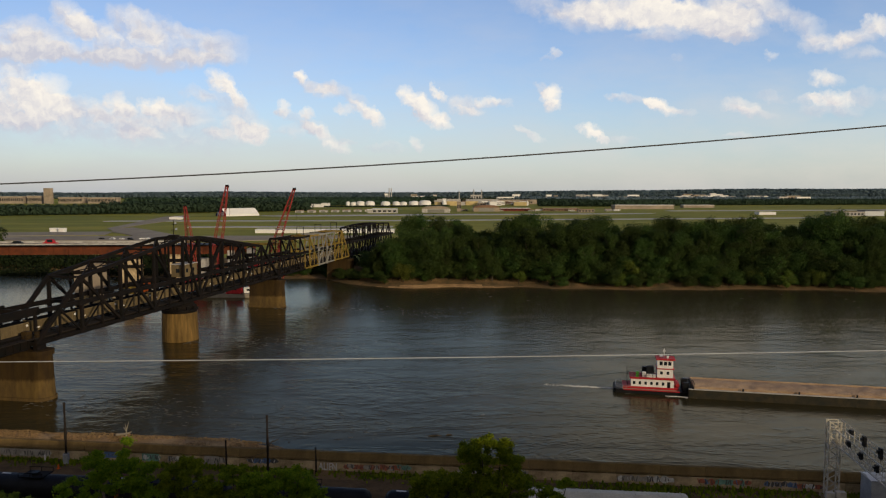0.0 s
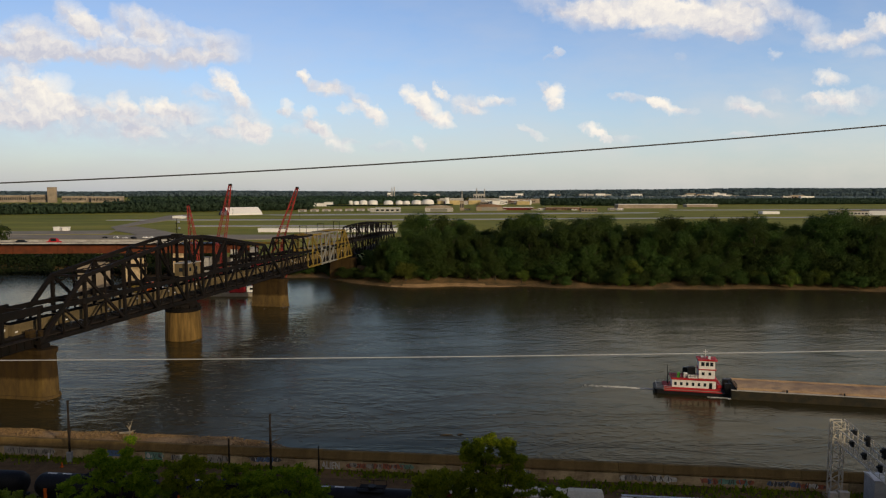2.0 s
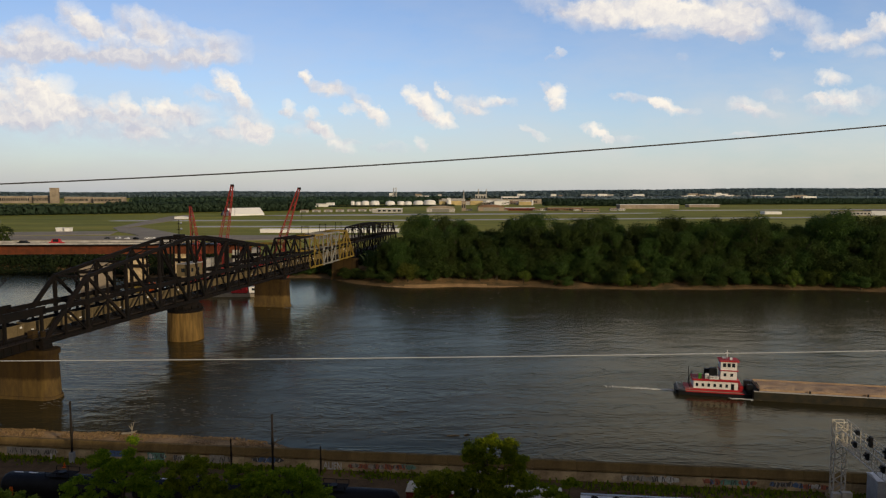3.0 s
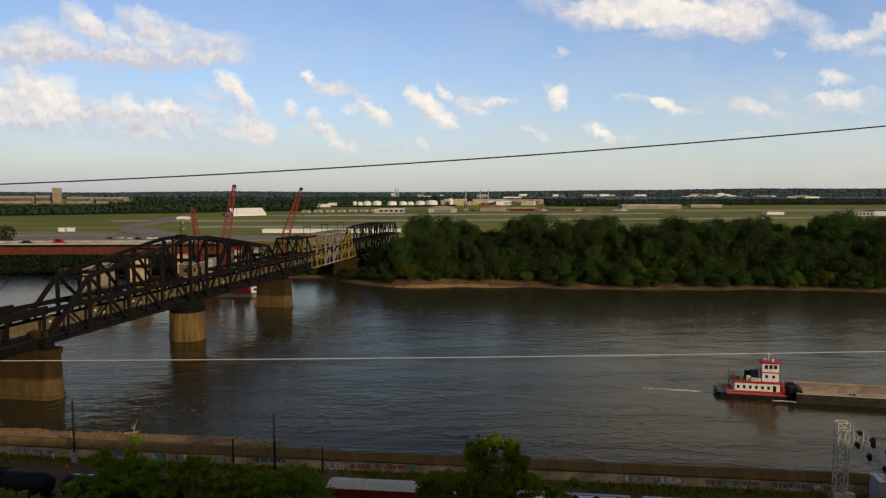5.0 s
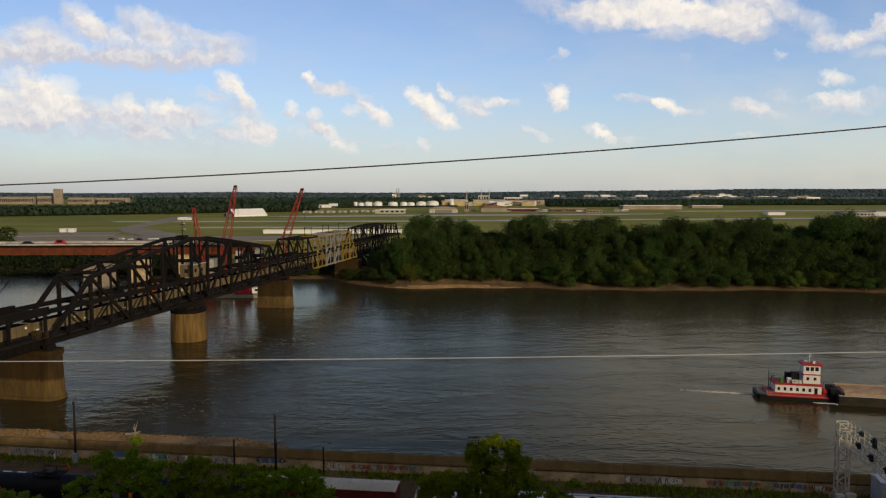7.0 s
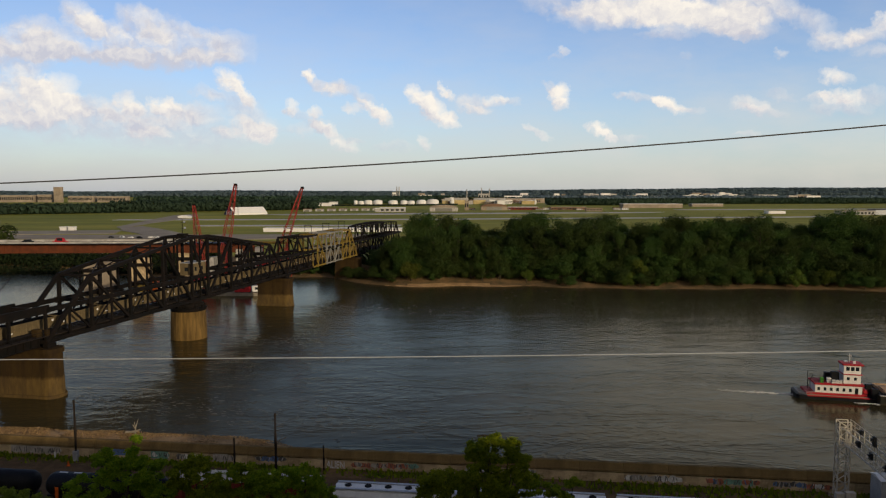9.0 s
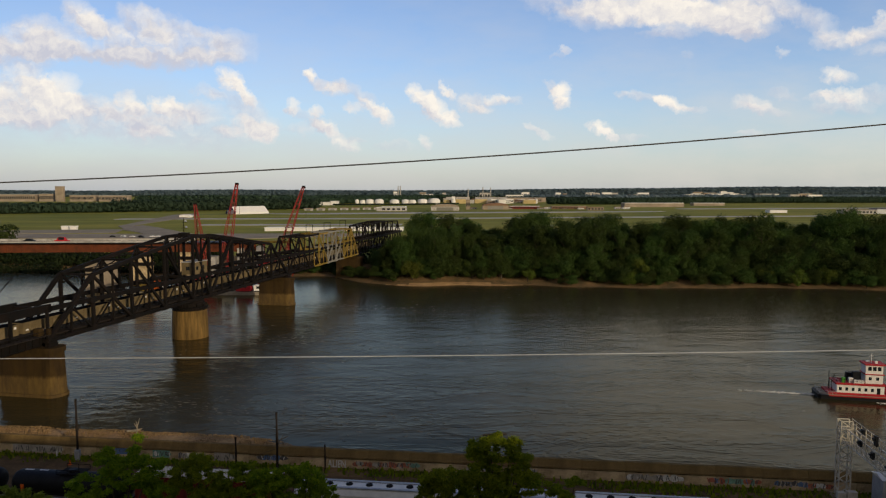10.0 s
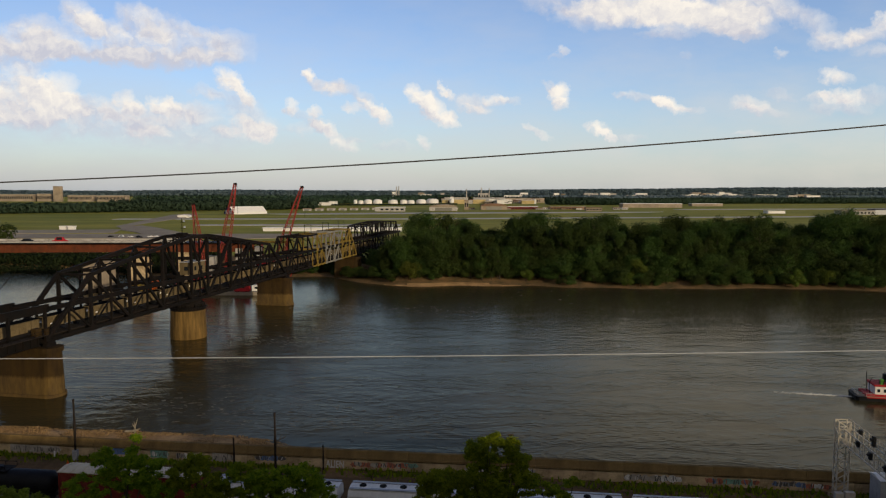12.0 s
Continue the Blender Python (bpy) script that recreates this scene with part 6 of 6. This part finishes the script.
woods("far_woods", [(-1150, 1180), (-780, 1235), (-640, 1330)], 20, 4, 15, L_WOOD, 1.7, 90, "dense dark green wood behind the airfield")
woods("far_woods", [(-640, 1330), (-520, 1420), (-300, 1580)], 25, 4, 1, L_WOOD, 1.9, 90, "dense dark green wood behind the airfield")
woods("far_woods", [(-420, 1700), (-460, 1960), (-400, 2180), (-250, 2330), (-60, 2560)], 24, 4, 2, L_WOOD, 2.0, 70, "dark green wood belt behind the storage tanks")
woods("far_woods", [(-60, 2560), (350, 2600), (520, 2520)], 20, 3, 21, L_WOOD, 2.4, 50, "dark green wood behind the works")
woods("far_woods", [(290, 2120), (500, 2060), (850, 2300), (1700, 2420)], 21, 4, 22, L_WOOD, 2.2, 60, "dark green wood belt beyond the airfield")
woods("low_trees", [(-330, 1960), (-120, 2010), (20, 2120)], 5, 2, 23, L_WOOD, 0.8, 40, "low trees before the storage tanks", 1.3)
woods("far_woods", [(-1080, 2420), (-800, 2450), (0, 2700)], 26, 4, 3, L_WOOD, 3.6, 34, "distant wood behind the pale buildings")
# belts from here to the horizon take the leaf colour with haze in it
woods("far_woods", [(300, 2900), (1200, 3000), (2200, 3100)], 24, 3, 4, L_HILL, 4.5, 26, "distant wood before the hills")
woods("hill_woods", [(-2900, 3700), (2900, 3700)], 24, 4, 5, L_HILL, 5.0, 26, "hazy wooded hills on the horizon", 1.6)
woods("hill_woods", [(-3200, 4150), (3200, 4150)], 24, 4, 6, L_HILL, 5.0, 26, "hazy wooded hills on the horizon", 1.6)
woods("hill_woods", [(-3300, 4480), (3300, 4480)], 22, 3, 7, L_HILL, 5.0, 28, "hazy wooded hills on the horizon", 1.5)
# scrub on the bank by the bridges, its shade painted in the leaves
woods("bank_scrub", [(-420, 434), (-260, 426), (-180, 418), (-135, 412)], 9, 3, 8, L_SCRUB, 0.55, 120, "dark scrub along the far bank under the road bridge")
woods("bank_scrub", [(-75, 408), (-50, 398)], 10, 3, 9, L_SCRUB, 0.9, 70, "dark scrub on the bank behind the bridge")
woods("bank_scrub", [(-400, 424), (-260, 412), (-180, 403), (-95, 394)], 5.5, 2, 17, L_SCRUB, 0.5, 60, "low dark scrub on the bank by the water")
woods("levee_bush", [(-400, 560), (-352, 560)], 16, 2, 10, L_FAR, 0.9, 110, "dark bushes beside the new road bridge")
woods("bank_scrub", [(330, 352), (480, 344)], 26, 3, 12, L_FAR, 1.6, 90, "dense trees further along the far bank")


def strip(name, pts, z, material, label):
    """A flat paved patch a little over the ground."""
    bm = B()
    prism(bm, pts, z - 1.2, z, 0.0)
    tagged(part(name, bm, material), label, "paving", kind="structure")


GZ = 7.15
strip("paving_taxiway", [(-441, 654), (-393, 671), (-325, 680), (-345, 740), (-421, 729), (-477, 709)], GZ + 0.3, M_ASPH, "grey taxiway on the airfield")
strip("paving_taxiway", [(-340, 729), (-308, 690), (-268, 630), (-226, 638), (-270, 699), (-322, 774), (-361, 824), (-368, 785)], GZ + 0.42, M_ASPH, "worn grey taxiway junction on the grass")
strip("paving_taxiway", [(-363, 774), (-382, 896), (-394, 1022), (-416, 1162), (-457, 1278), (-468, 1189), (-418, 964), (-384, 810)], GZ + 0.36, M_ASPH, "worn grey taxiway crossing the grass")
strip("paving_runway", [(-480, 1000), (-60, 1020), (600, 1130), (600, 1160), (-60, 1050), (-480, 1028)], GZ + 0.3, M_PALE, "pale concrete runway across the grass")
strip("paving_runway", [(-300, 830), (-60, 835), (-60, 862), (-300, 850)], GZ + 0.4, M_PALE, "pale concrete taxiway")
strip("paving_apron", [(-700, 600), (-170, 600), (-60, 640), (-60, 672), (-250, 664), (-700, 640)], GZ + 0.35, M_ASPH, "gravelly works yard behind the bridge")
strip("paving_apron", [(-280, 1215), (380, 1360), (420, 1400), (-60, 1330), (-330, 1250)], GZ + 0.35, M_PALE, "pale apron before the hangars")
strip("paving_runway", [(500, 1560), (1100, 1640), (1500, 2050), (1420, 2060), (1040, 1690), (500, 1600)], GZ + 0.4, M_PALE, "pale runway end beyond the trees")


def house(name, x0, x1, y, deep, z1, wall, roof, label, kind="flat", windows=0, door=None, z0=None, cat="building"):
    """A far building: walls, roof, openings in its front."""
    z0 = level((x0 + x1) / 2, y) - 0.6 if z0 is None else z0
    w, h = x1 - x0, z1 - z0
    thing = empty(name, pose((x0 + x1) / 2, y, z0), label, cat)
    top = h if kind == "flat" else h * 0.62
    part("wall", box(B(), -w / 2, w / 2, 0, deep, 0, top), wall, thing)
    r = B()
    if kind == "flat":
        box(r, -w / 2 - 0.4, w / 2 + 0.4, -0.4, deep + 0.4, top + 0.01, top + 0.9)
    elif kind == "gable":
        v = [r.verts.new(p) for xx in (-w / 2 - 0.5, w / 2 + 0.5) for p in ((xx, -0.6, top), (xx, deep / 2, h), (xx, deep + 0.6, top))]
        for k in range(3):
            r.faces.new((v[k], v[k + 3], v[(k + 1) % 3 + 3], v[(k + 1) % 3]))
        r.faces.new(v[:3])
        r.faces.new(v[3:][::-1])
    else:
        n = 12
        a = [[r.verts.new((-math.cos(math.pi * k / n) * (w / 2 + 0.4), yy, top + math.sin(math.pi * k / n) * (h - top))) for k in range(n + 1)] for yy in (-0.6, deep + 0.6)]
        for k in range(n):
            r.faces.new((a[0][k], a[1][k], a[1][k + 1], a[0][k + 1]))
        r.faces.new(a[0])
        r.faces.new(a[1][::-1])
    part("roof", r, roof, thing)
    for i in range(windows):
        xx = -w / 2 + w * (i + 0.5) / windows
        part("window", box(B(), xx - w / windows * 0.3, xx + w / windows * 0.3, -0.12, -0.01, top * 0.35, top * 0.75), M_GLASS, thing)
    if door:
        part("door", box(B(), -w * door / 2, w * door / 2, -0.2, -0.02, 0.2, top * 0.85), M_SILVER, thing)
    return thing


def big_hangar():
    """A hangar seen cornerwise: a long white roof down to the ground, and a dark end with its door."""
    thing = empty("hangar", pose(-386, 1232, level(-386, 1232) - 0.3, 0, 0, 47), "large white hangar with a dark blue end wall", "hangar")
    w, d, h = 34.0, 66.0, 13.6
    ends = [(-w / 2, 0), (-w / 2, 3.0), (-w * 0.10, h), (w * 0.10, h), (w / 2, 3.0), (w / 2, 0)]
    r = B()
    a, c = [[r.verts.new((yy, xx, zz)) for xx, zz in ends] for yy in (0.0, d)]
    for k in range(5):
        r.faces.new((a[k], c[k], c[k + 1], a[k + 1]))
    r.faces.new(c[::-1])
    part("roof", r, M_WHITE, thing, "white roof sheeting")
    f = B()
    f.faces.new([f.verts.new((-0.05, xx, zz)) for xx, zz in ends])
    f.faces.new([f.verts.new((0.4, xx * 0.98, zz * 0.98)) for xx, zz in ends][::-1])
    part("end_wall", f, M_NAVY, thing, "dark blue end wall")
    part("door", box(B(), -0.35, -0.1, -w * 0.3, w * 0.3, 0.2, 7.5), M_GALV, thing)


M_NAVY = mat("navy_sheeting", (0.035, 0.045, 0.10), 0.7, scale=0.1, fine=1.0, bump=0.1)
# the sun's yellow light on some factory fronts is put into this colour
M_LITTAN = mat("sunlit_tan_sheeting", (0.66, 0.50, 0.22), 0.8, scale=0.05, fine=0.6, bump=0.05)
big_hangar()
house("hangar", -43, 14, 1447, 40, 20.0, M_DECK, M_BRICKTAN, "pale airfield hangar with low arched roof", "arch", 0, 0.6, cat="hangar")
house("hangar", 66, 122, 1532, 40, 21.0, M_BRICKTAN, M_BROWN, "hangar with a rounded brown roof", "arch", 0, 0.6, cat="hangar")
house("terminal", 128, 194, 1578, 18, 12.6, M_BOXRED, M_WHITE, "long low red building with a white roof", windows=9)
house("terminal", 222, 301, 1576, 22, 12.6, M_BROWN, M_BRICKTAN, "long low brown building by the airfield", windows=12)
house("terminal", 279, 312, 1463, 14, 13.2, M_BRICKTAN, M_BROWN, "low tan building by the airfield", windows=5)
house("control_tower", 30, 39, 1532, 9, 27.0, M_BRICKTAN, M_BROWN, "slim tan control tower", windows=2)
house("warehouse", 427, 573, 1761, 40, 16.2, M_BRICKTAN, M_WHITE, "long pale tan warehouse")
house("warehouse", 651, 734, 1921, 30, 13.4, M_BRICKTAN, M_WHITE, "long pale warehouse by the field")
house("shed", 683, 740, 1246, 24, 13.4, M_DECK, M_BRICKTAN, "pale open-sided shed with a tan roof", windows=9)
house("shed", 741, 775, 1246, 24, 15.4, M_GALV, M_STEEL, "grey metal shed with dark roof")
house("shed", 584, 615, 1310, 20, 11.0, M_WHITE, M_WHITE, "low white shed behind the trees")
house("shed", -141, -91, 1409, 24, 15.0, M_DECK, M_WHITE, "white hangar shed with a flat roof", windows=5, cat="hangar")
house("shed", -150, -141.5, 1409, 20, 13.8, M_DECK, M_WHITE, "small white annex beside the hangar shed", cat="hangar")
house("tower_block", -1472, -1441, 2620, 10, 63, M_BRICKTAN, M_BRICKTAN, "tall beige block above the trees", windows=0)
for _x0, _x1, _zt in ((-1720, -1560, 33), (-1545, -1490, 35), (-1430, -1340, 30), (-1320, -1215, 29)):
    house("works_building", _x0, _x1, 2640, 40, _zt, M_BRICKTAN, M_DECK, "long beige industrial building beyond the wood", windows=20)
for _i in range(9):
    house("t_hangar", -300 + _i * 22, -284 + _i * 22, 1440 + _i * 14, 10, 11.5, M_DECK, M_BROWN, "small pale aircraft shed in a row", windows=0, door=0.5, cat="hangar")
for _x0, _x1, _y, _zt, _m in ((-396, -340, 1981, 15, M_WHITE), (-339, -321, 1980, 18, M_WHITE), (-26, -8, 2228, 19, M_LITTAN), (-1, 10, 2328, 28, M_WHITE), (11, 45, 2227, 20.5, M_LITTAN), (47, 70, 2260, 17, M_DECK),
                              (73, 113, 2275, 20, M_LITTAN), (146, 169, 2224, 19.5, M_WHITE), (223, 262, 2222, 18, M_LITTAN), (263, 267, 2222, 22, M_WHITE), (-20, 60, 2420, 25, M_DECK), (80, 190, 2460, 24, M_PALE), (190, 330, 2500, 22, M_BRICKTAN)):
    house("factory", _x0, _x1, _y, 40, _zt, _m, M_DECK, "pale factory building beyond the airfield", windows=0)
for _x, _y, _w, _zt in ((820, 3300, 60, 28), (905, 3300, 70, 27), (1060, 3250, 90, 30), (1180, 3250, 60, 33), (1270, 3260, 40, 34), (1420, 3300, 90, 32), (480, 3350, 70, 26), (250, 3300, 80, 27)):
    house("distant_building", _x, _x + _w, _y, 40, _zt, M_WHITE, M_DECK, "pale distant building among the trees", windows=6)



def works():
    """A crowded band of pale works, stores and offices beyond the airfield."""
    rnd = random.Random(77)
    for i in range(34):
        y = rnd.uniform(2240, 2500)
        x = rnd.uniform(-40, 240) * y / 1900
        w, h = rnd.uniform(10, 34), rnd.uniform(7, 14)
        m = (M_WHITE, M_DECK, M_BRICKTAN, M_WHITE, M_PALE, M_BROWN)[rnd.randrange(6)]
        house("works_building", x, x + w, y, rnd.uniform(12, 30), 7 + h, m, (M_DECK, M_WHITE, M_BROWN)[rnd.randrange(3)], "pale works building in the crowded industrial band", ("flat", "flat", "gable")[rnd.randrange(3)], rnd.randrange(3, 7))
    for i in range(26):
        y = rnd.uniform(2900, 3500)
        x = rnd.uniform(-300, 1500) * y / 3000
        w = rnd.uniform(15, 60)
        z = level(x, y)
        house("distant_building", x, x + w, y, 20, z + rnd.uniform(22, 32), (M_WHITE, M_DECK, M_BRICKTAN)[rnd.randrange(3)], M_DECK, "pale distant building among the trees", "flat", 4)
    for i in range(14):
        x = rnd.uniform(-60, 420)
        house("hangar_annex", x, x + rnd.uniform(6, 16), 1560 + rnd.uniform(0, 30), 12, 8.5 + rnd.uniform(0, 3), (M_WHITE, M_BRICKTAN, M_DECK)[rnd.randrange(3)], M_BROWN, "small annex beside the airfield hangars", "flat", 3)


works()


def tank(x, y, r, h, dome=False):
    thing = empty("storage_tank", pose(x, y, level(x, y) - 0.3), "white round storage tank", "storage tank", "storage tanks")
    part("shell", lathe(B(), [(r, 0), (r, h)], 28), M_WHITE, thing, smooth=True)
    rows = [(r + 0.1, h + 0.01), (r * 0.7, h + r * 0.22), (0.5, h + r * 0.3)] if not dome else [(r, h + 0.01), (r * 0.8, h + r * 0.55), (r * 0.4, h + r * 0.9), (0.4, h + r)]
    part("roof", lathe(B(), rows, 28), M_WHITE, thing, smooth=True)


for _x, _r, _h in ((-279, 5.5, 13.5), (-263, 8.5, 11), (-242, 12, 12.5), (-214, 13.5, 12.5), (-169, 14, 11.5), (-137, 10.5, 12.3), (-116, 10.5, 11.4), (-86, 14.5, 12.5), (-53, 18, 13.5)):
    tank(_x, 2085, _r, _h)
tank(4, 2215, 7, 12, True)
for _x, _y, _top in ((-216, 2850, 66), (-207, 2850, 66), (130, 3000, 62), (163, 3000, 60), (68, 3000, 56)):
    _t = empty("chimney", pose(_x, _y, level(_x, _y)), "slim distant chimney above the trees", "chimney")
    part("shaft", lathe(B(), [(2.6, -1), (1.7, _top - level(_x, _y))], 14), M_DECK, _t)


def white_sheds():
    """Low white roofs and pale things on the airfield and the works yard."""
    house("long_shed", -190, -50, 716, 14, 9.9, M_WHITE, M_WHITE, "very long low white shed behind the bridge", windows=0)
    for x in (-406, -397):
        house("container", x, x + 6, 731, 5, 10.5, M_WHITE, M_WHITE, "white site container on the grass", cat="container")
    t = house("tent", -415, -398, 1074, 12, 11.5, M_WHITE, M_WHITE, "low white tent by the taxiway", "arch", cat="tent")


white_sheds()


def vehicle(x, y, turn, paint, label, long=4.6, high=1.45, z=None):
    """A parked car or van, small in the distance."""
    thing = empty("car", pose(x, y, level(x, y) + 0.4 if z is None else z, 0, 0, turn), label, "car", "parked vehicles")
    b = B()
    w = 0.9
    prof = [(-long / 2, 0.3), (-long / 2, 0.85), (-long * 0.36, 0.95), (-long * 0.22, high), (long * 0.2, high), (long * 0.34, 0.95), (long / 2, 0.8), (long / 2, 0.3)]
    a, c = [[b.verts.new((px, s * w, pz)) for px, pz in prof] for s in (-1, 1)]
    for k in range(len(prof)):
        b.faces.new((a[k], a[(k + 1) % len(prof)], c[(k + 1) % len(prof)], c[k]))
    b.faces.new(a[::-1])
    b.faces.new(c)
    part("body", b, paint, thing)
    for s in (-1, 1):
        part("window", box(B(), -long * 0.2, long * 0.2, s * 0.905 - 0.004, s * 0.905 + 0.004, 0.98, high - 0.1), M_GLASS, thing)
        for px in (-long * 0.3, long * 0.3):
            wl_ = B()
            tube(wl_, [(px, s * 0.75, 0.32), (px, s * 0.92, 0.32)], [0.32, 0.32], 12)
            part("wheel", wl_, M_BLACK, thing)


_rv = random.Random(21)
for _i in range(11):
    vehicle(-296 + _i * 5.6 + _rv.uniform(-1.5, 1.5), 612 + _rv.uniform(-6, 8), _rv.uniform(-15, 15), (M_WHITE, M_WHITE, M_GALV, M_BLACK)[_rv.randrange(4)], "parked pale car in the works yard")
vehicle(-186.2, 335.5, 4, M_RED, "bright red pickup on the new bridge deck", 6.5, 2.4, 23.51)
vehicle(-202, 335.5, 4, M_BLACK, "dark car on the new bridge deck", 5.0, 1.6, 23.51)


# ---- construction site behind the old bridge ----
def lattice_boom(name, base, tip, width, label, tall_head=True):
    thing = empty(name, pose(*base), label, "crane")
    a, b = Vector((0, 0, 0)), Vector(tip) - Vector(base)
    d = b.normalized()
    side = d.cross(Vector((0, 1, 0))).normalized()
    up = side.cross(d).normalized()
    n = max(6, int(b.length / 1.9))

    def corner(i, sx, sz):
        t = i / n
        w = width / 2 * min(1.0, 0.35 + t * 6, 0.3 + (1 - t) * 1.6)
        return a + (b - a) * t + side * sx * w + up * sz * w
    for sx, sz in ((-1, -1), (1, -1), (1, 1), (-1, 1)):
        part("boom_chord", tube(B(), [corner(i, sx, sz) for i in range(n + 1)], [0.17] * (n + 1), 6), M_CRANE, thing)
    for k in (-1, 1):
        part("boom_lacing", tube(B(), [corner(i, k if i % 2 else -k, k) for i in range(n + 1)], [0.11] * (n + 1), 4), M_CRANE, thing)
        part("boom_lacing", tube(B(), [corner(i, k, -k if i % 2 else k) for i in range(n + 1)], [0.11] * (n + 1), 4), M_CRANE, thing)
    part("boom_head", box(B(), b.x - 0.6, b.x + 0.8, b.y - 0.5, b.y + 0.5, b.z - 0.5, b.z + 0.6), M_STEEL, thing, "dark sheave head")
    line = B()
    beam(line, b + Vector((1.0, 0, 0)), b + Vector((1.0, 0, -14)), 0.09, 0.09)
    part("hoist_line", line, M_STEEL, thing)
    cab = B()
    box(cab, -4.5, 2.5, -2.2, 2.2, -1.2, 2.4)
    part("cab", cab, M_CRANE, thing)
    part("tracks", box(B(), -3.6, 3.6, -2.8, 2.8, -3.2, -1.21), M_BLACK, thing)
    return thing


def barge_deck(x0, x1, y0, y1, z, label):
    ob = B()
    box(ob, x0, x1, y0, y1, -1.2, z)
    tagged(part("work_barge", ob, M_ASPH), label, "barge")


barge_deck(-152, -77, 322, 340, 1.5, "flat grey work barge below the cranes")
lattice_boom("crane", (-109, 331, 4.71), (-100.5, 331, 51.0), 3.2, "tall red lattice crane on a work barge")
lattice_boom("crane", (-85, 331, 4.71), (-69.3, 331, 49.6), 3.0, "red lattice crane with a leaning boom")
lattice_boom("crane", (-117, 333, 4.71), (-121.0, 333, 41.5), 2.8, "shorter red lattice crane boom")


def site():
    rnd = random.Random(14)
    for x, y, w, z0, z1, m, label in ((-161, 330, 5.5, -2, 15, M_BRICKTAN, "tan concrete column under construction"), (-170, 331, 5.0, -2, 14, M_BRICKTAN, "tan concrete column under construction"),
                                      (-147, 334, 8.5, -2, 16.5, M_CONC, "grey concrete pier shaft under construction"), (-128, 338, 6, -2, 19, M_CONC, "grey concrete pier shaft under construction"),
                                      (-101, 338, 3.4, -2, 20.5, M_DECK, "slim pale concrete pier shaft under construction"), (-92, 338, 3.0, -2, 21.5, M_DECK, "slim pale concrete pier shaft under construction")):
        t = empty("pier_shaft", pose(x, y, 0), label, "bridge pier")
        part("shaft", prism(B(), [(-w / 2, -2), (w / 2, -2), (w / 2, 2), (-w / 2, 2)], z0, z1, 0.2), m, t)
        part("formwork", box(B(), -w / 2 - 0.3, w / 2 + 0.3, -2.3, 2.3, z1 - 4, z1 - 2.4), M_STEEL, t)
    for x, y, z, w, h, m, label in ((-145, 324, 1.504, 7, 3.4, M_YELLOW, "yellow excavator body on the work barge"), (-139, 327, 1.504, 5, 4.6, M_ORANGE, "orange machine on the work barge"), (-132, 324, 1.504, 5, 2.6, M_WHITE, "white site container on the work barge"),
                                    (-124, 324, 1.504, 6, 3.4, M_RED, "red site container on the work barge"), (-96, 324, 1.504, 7, 4.2, M_RED, "red machine housing on the work barge"),
                                    (-89, 325, 1.504, 5, 3.0, M_WHITE, "white site container on the work barge"), (-82, 325, 1.504, 6, 4.6, M_RED, "bright red machine on the work barge"), (-88.5, 330, 1.504, 4.5, 14.5, M_RED, "tall bright red machine mast on the work barge"), (-114, 325, 1.504, 9, 7.0, M_RED, "large red crane housing on the work barge"), (-104, 326, 1.504, 5, 6.0, M_WHITE, "white silo unit on the work barge")):
        t = empty("site_unit", pose(x, y, z), label, "site machine")
        part("body", box(B(), -w / 2, w / 2, -1.6, 1.6, 0.3, h), m, t)
        part("base", box(B(), -w / 2 + 0.3, w / 2 - 0.3, -1.4, 1.4, 0.0, 0.3), M_BLACK, t)
        part("panel", box(B(), -w / 4, w / 5, -1.64, -1.604, h * 0.45, h * 0.8), M_GLASS, t)
    # falsework beam along the unfinished end
    t = empty("falsework", pose(-100, 345, 0), "yellow and red falsework beams on trestles", "falsework")
    part("beam", box(B(), -32, 22, -1, 1, 22.4, 23.6), M_YELLOW, t, "dull yellow beam")
    for x in (-28, -10, 8, 20):
        for y in (-0.8, 0.8):
            part("leg", beam(B(), (x, y, -3), (x, y, 22.4), 0.5, 0.5), M_CRANE, t)
        part("brace", beam(B(), (x, 0, 3), (x + 9, 0, 21), 0.35, 0.35), M_CRANE, t)


site()


# ---- what moves ----
def motions():
    for t_ob, ahead_by, aside in ((BOAT, 0.0, 0.0), (BARGE, 17.0, 0.9), (WAKE, 0.0, 0.0)):
        rows = []
        for t in (0.0, 3.0, 6.0, 9.0, 12.0):
            x, y = 41.8 + 4.42 * t - 0.006 * t * t, 170.6 - 0.6 * t
            rows.append((t, pose(x, y, 0, 0, 0, -12.0) @ pose(ahead_by, aside, -0.1 if t_ob is BOAT else 0.0)))
        walk(t_ob, rows)
    for i, car in enumerate(COAL):
        s = -66.0 + 0.4 + (i - 5.5) * COAL_STEP
        walk(car, [(t, BRIDGE @ pose(0, s + COAL_SPEED * t, FLOOR + 1.0)) for t in (0.0, 4.0, 8.0, 12.0)])
    for car, x in FREIGHT:
        walk(car, [(t, TRACK @ pose(1.006 * x - 4.96 * t, 0, 0.67)) for t in (0.0, 4.0, 8.0, 12.0)])
    for log, x, y in DRIFT:
        walk(log, [(t, pose(x + 0.9 * t, y - 0.06 * t, 0.02, 0, 0, 6 - 0.6 * t)) for t in (0.0, 6.0, 12.0)])
    walk(FROTH, [(t, pose(0.9 * t - 5.4, -0.09 * t, 0.012)) for t in (0.0, 6.0, 12.0)])


motions()
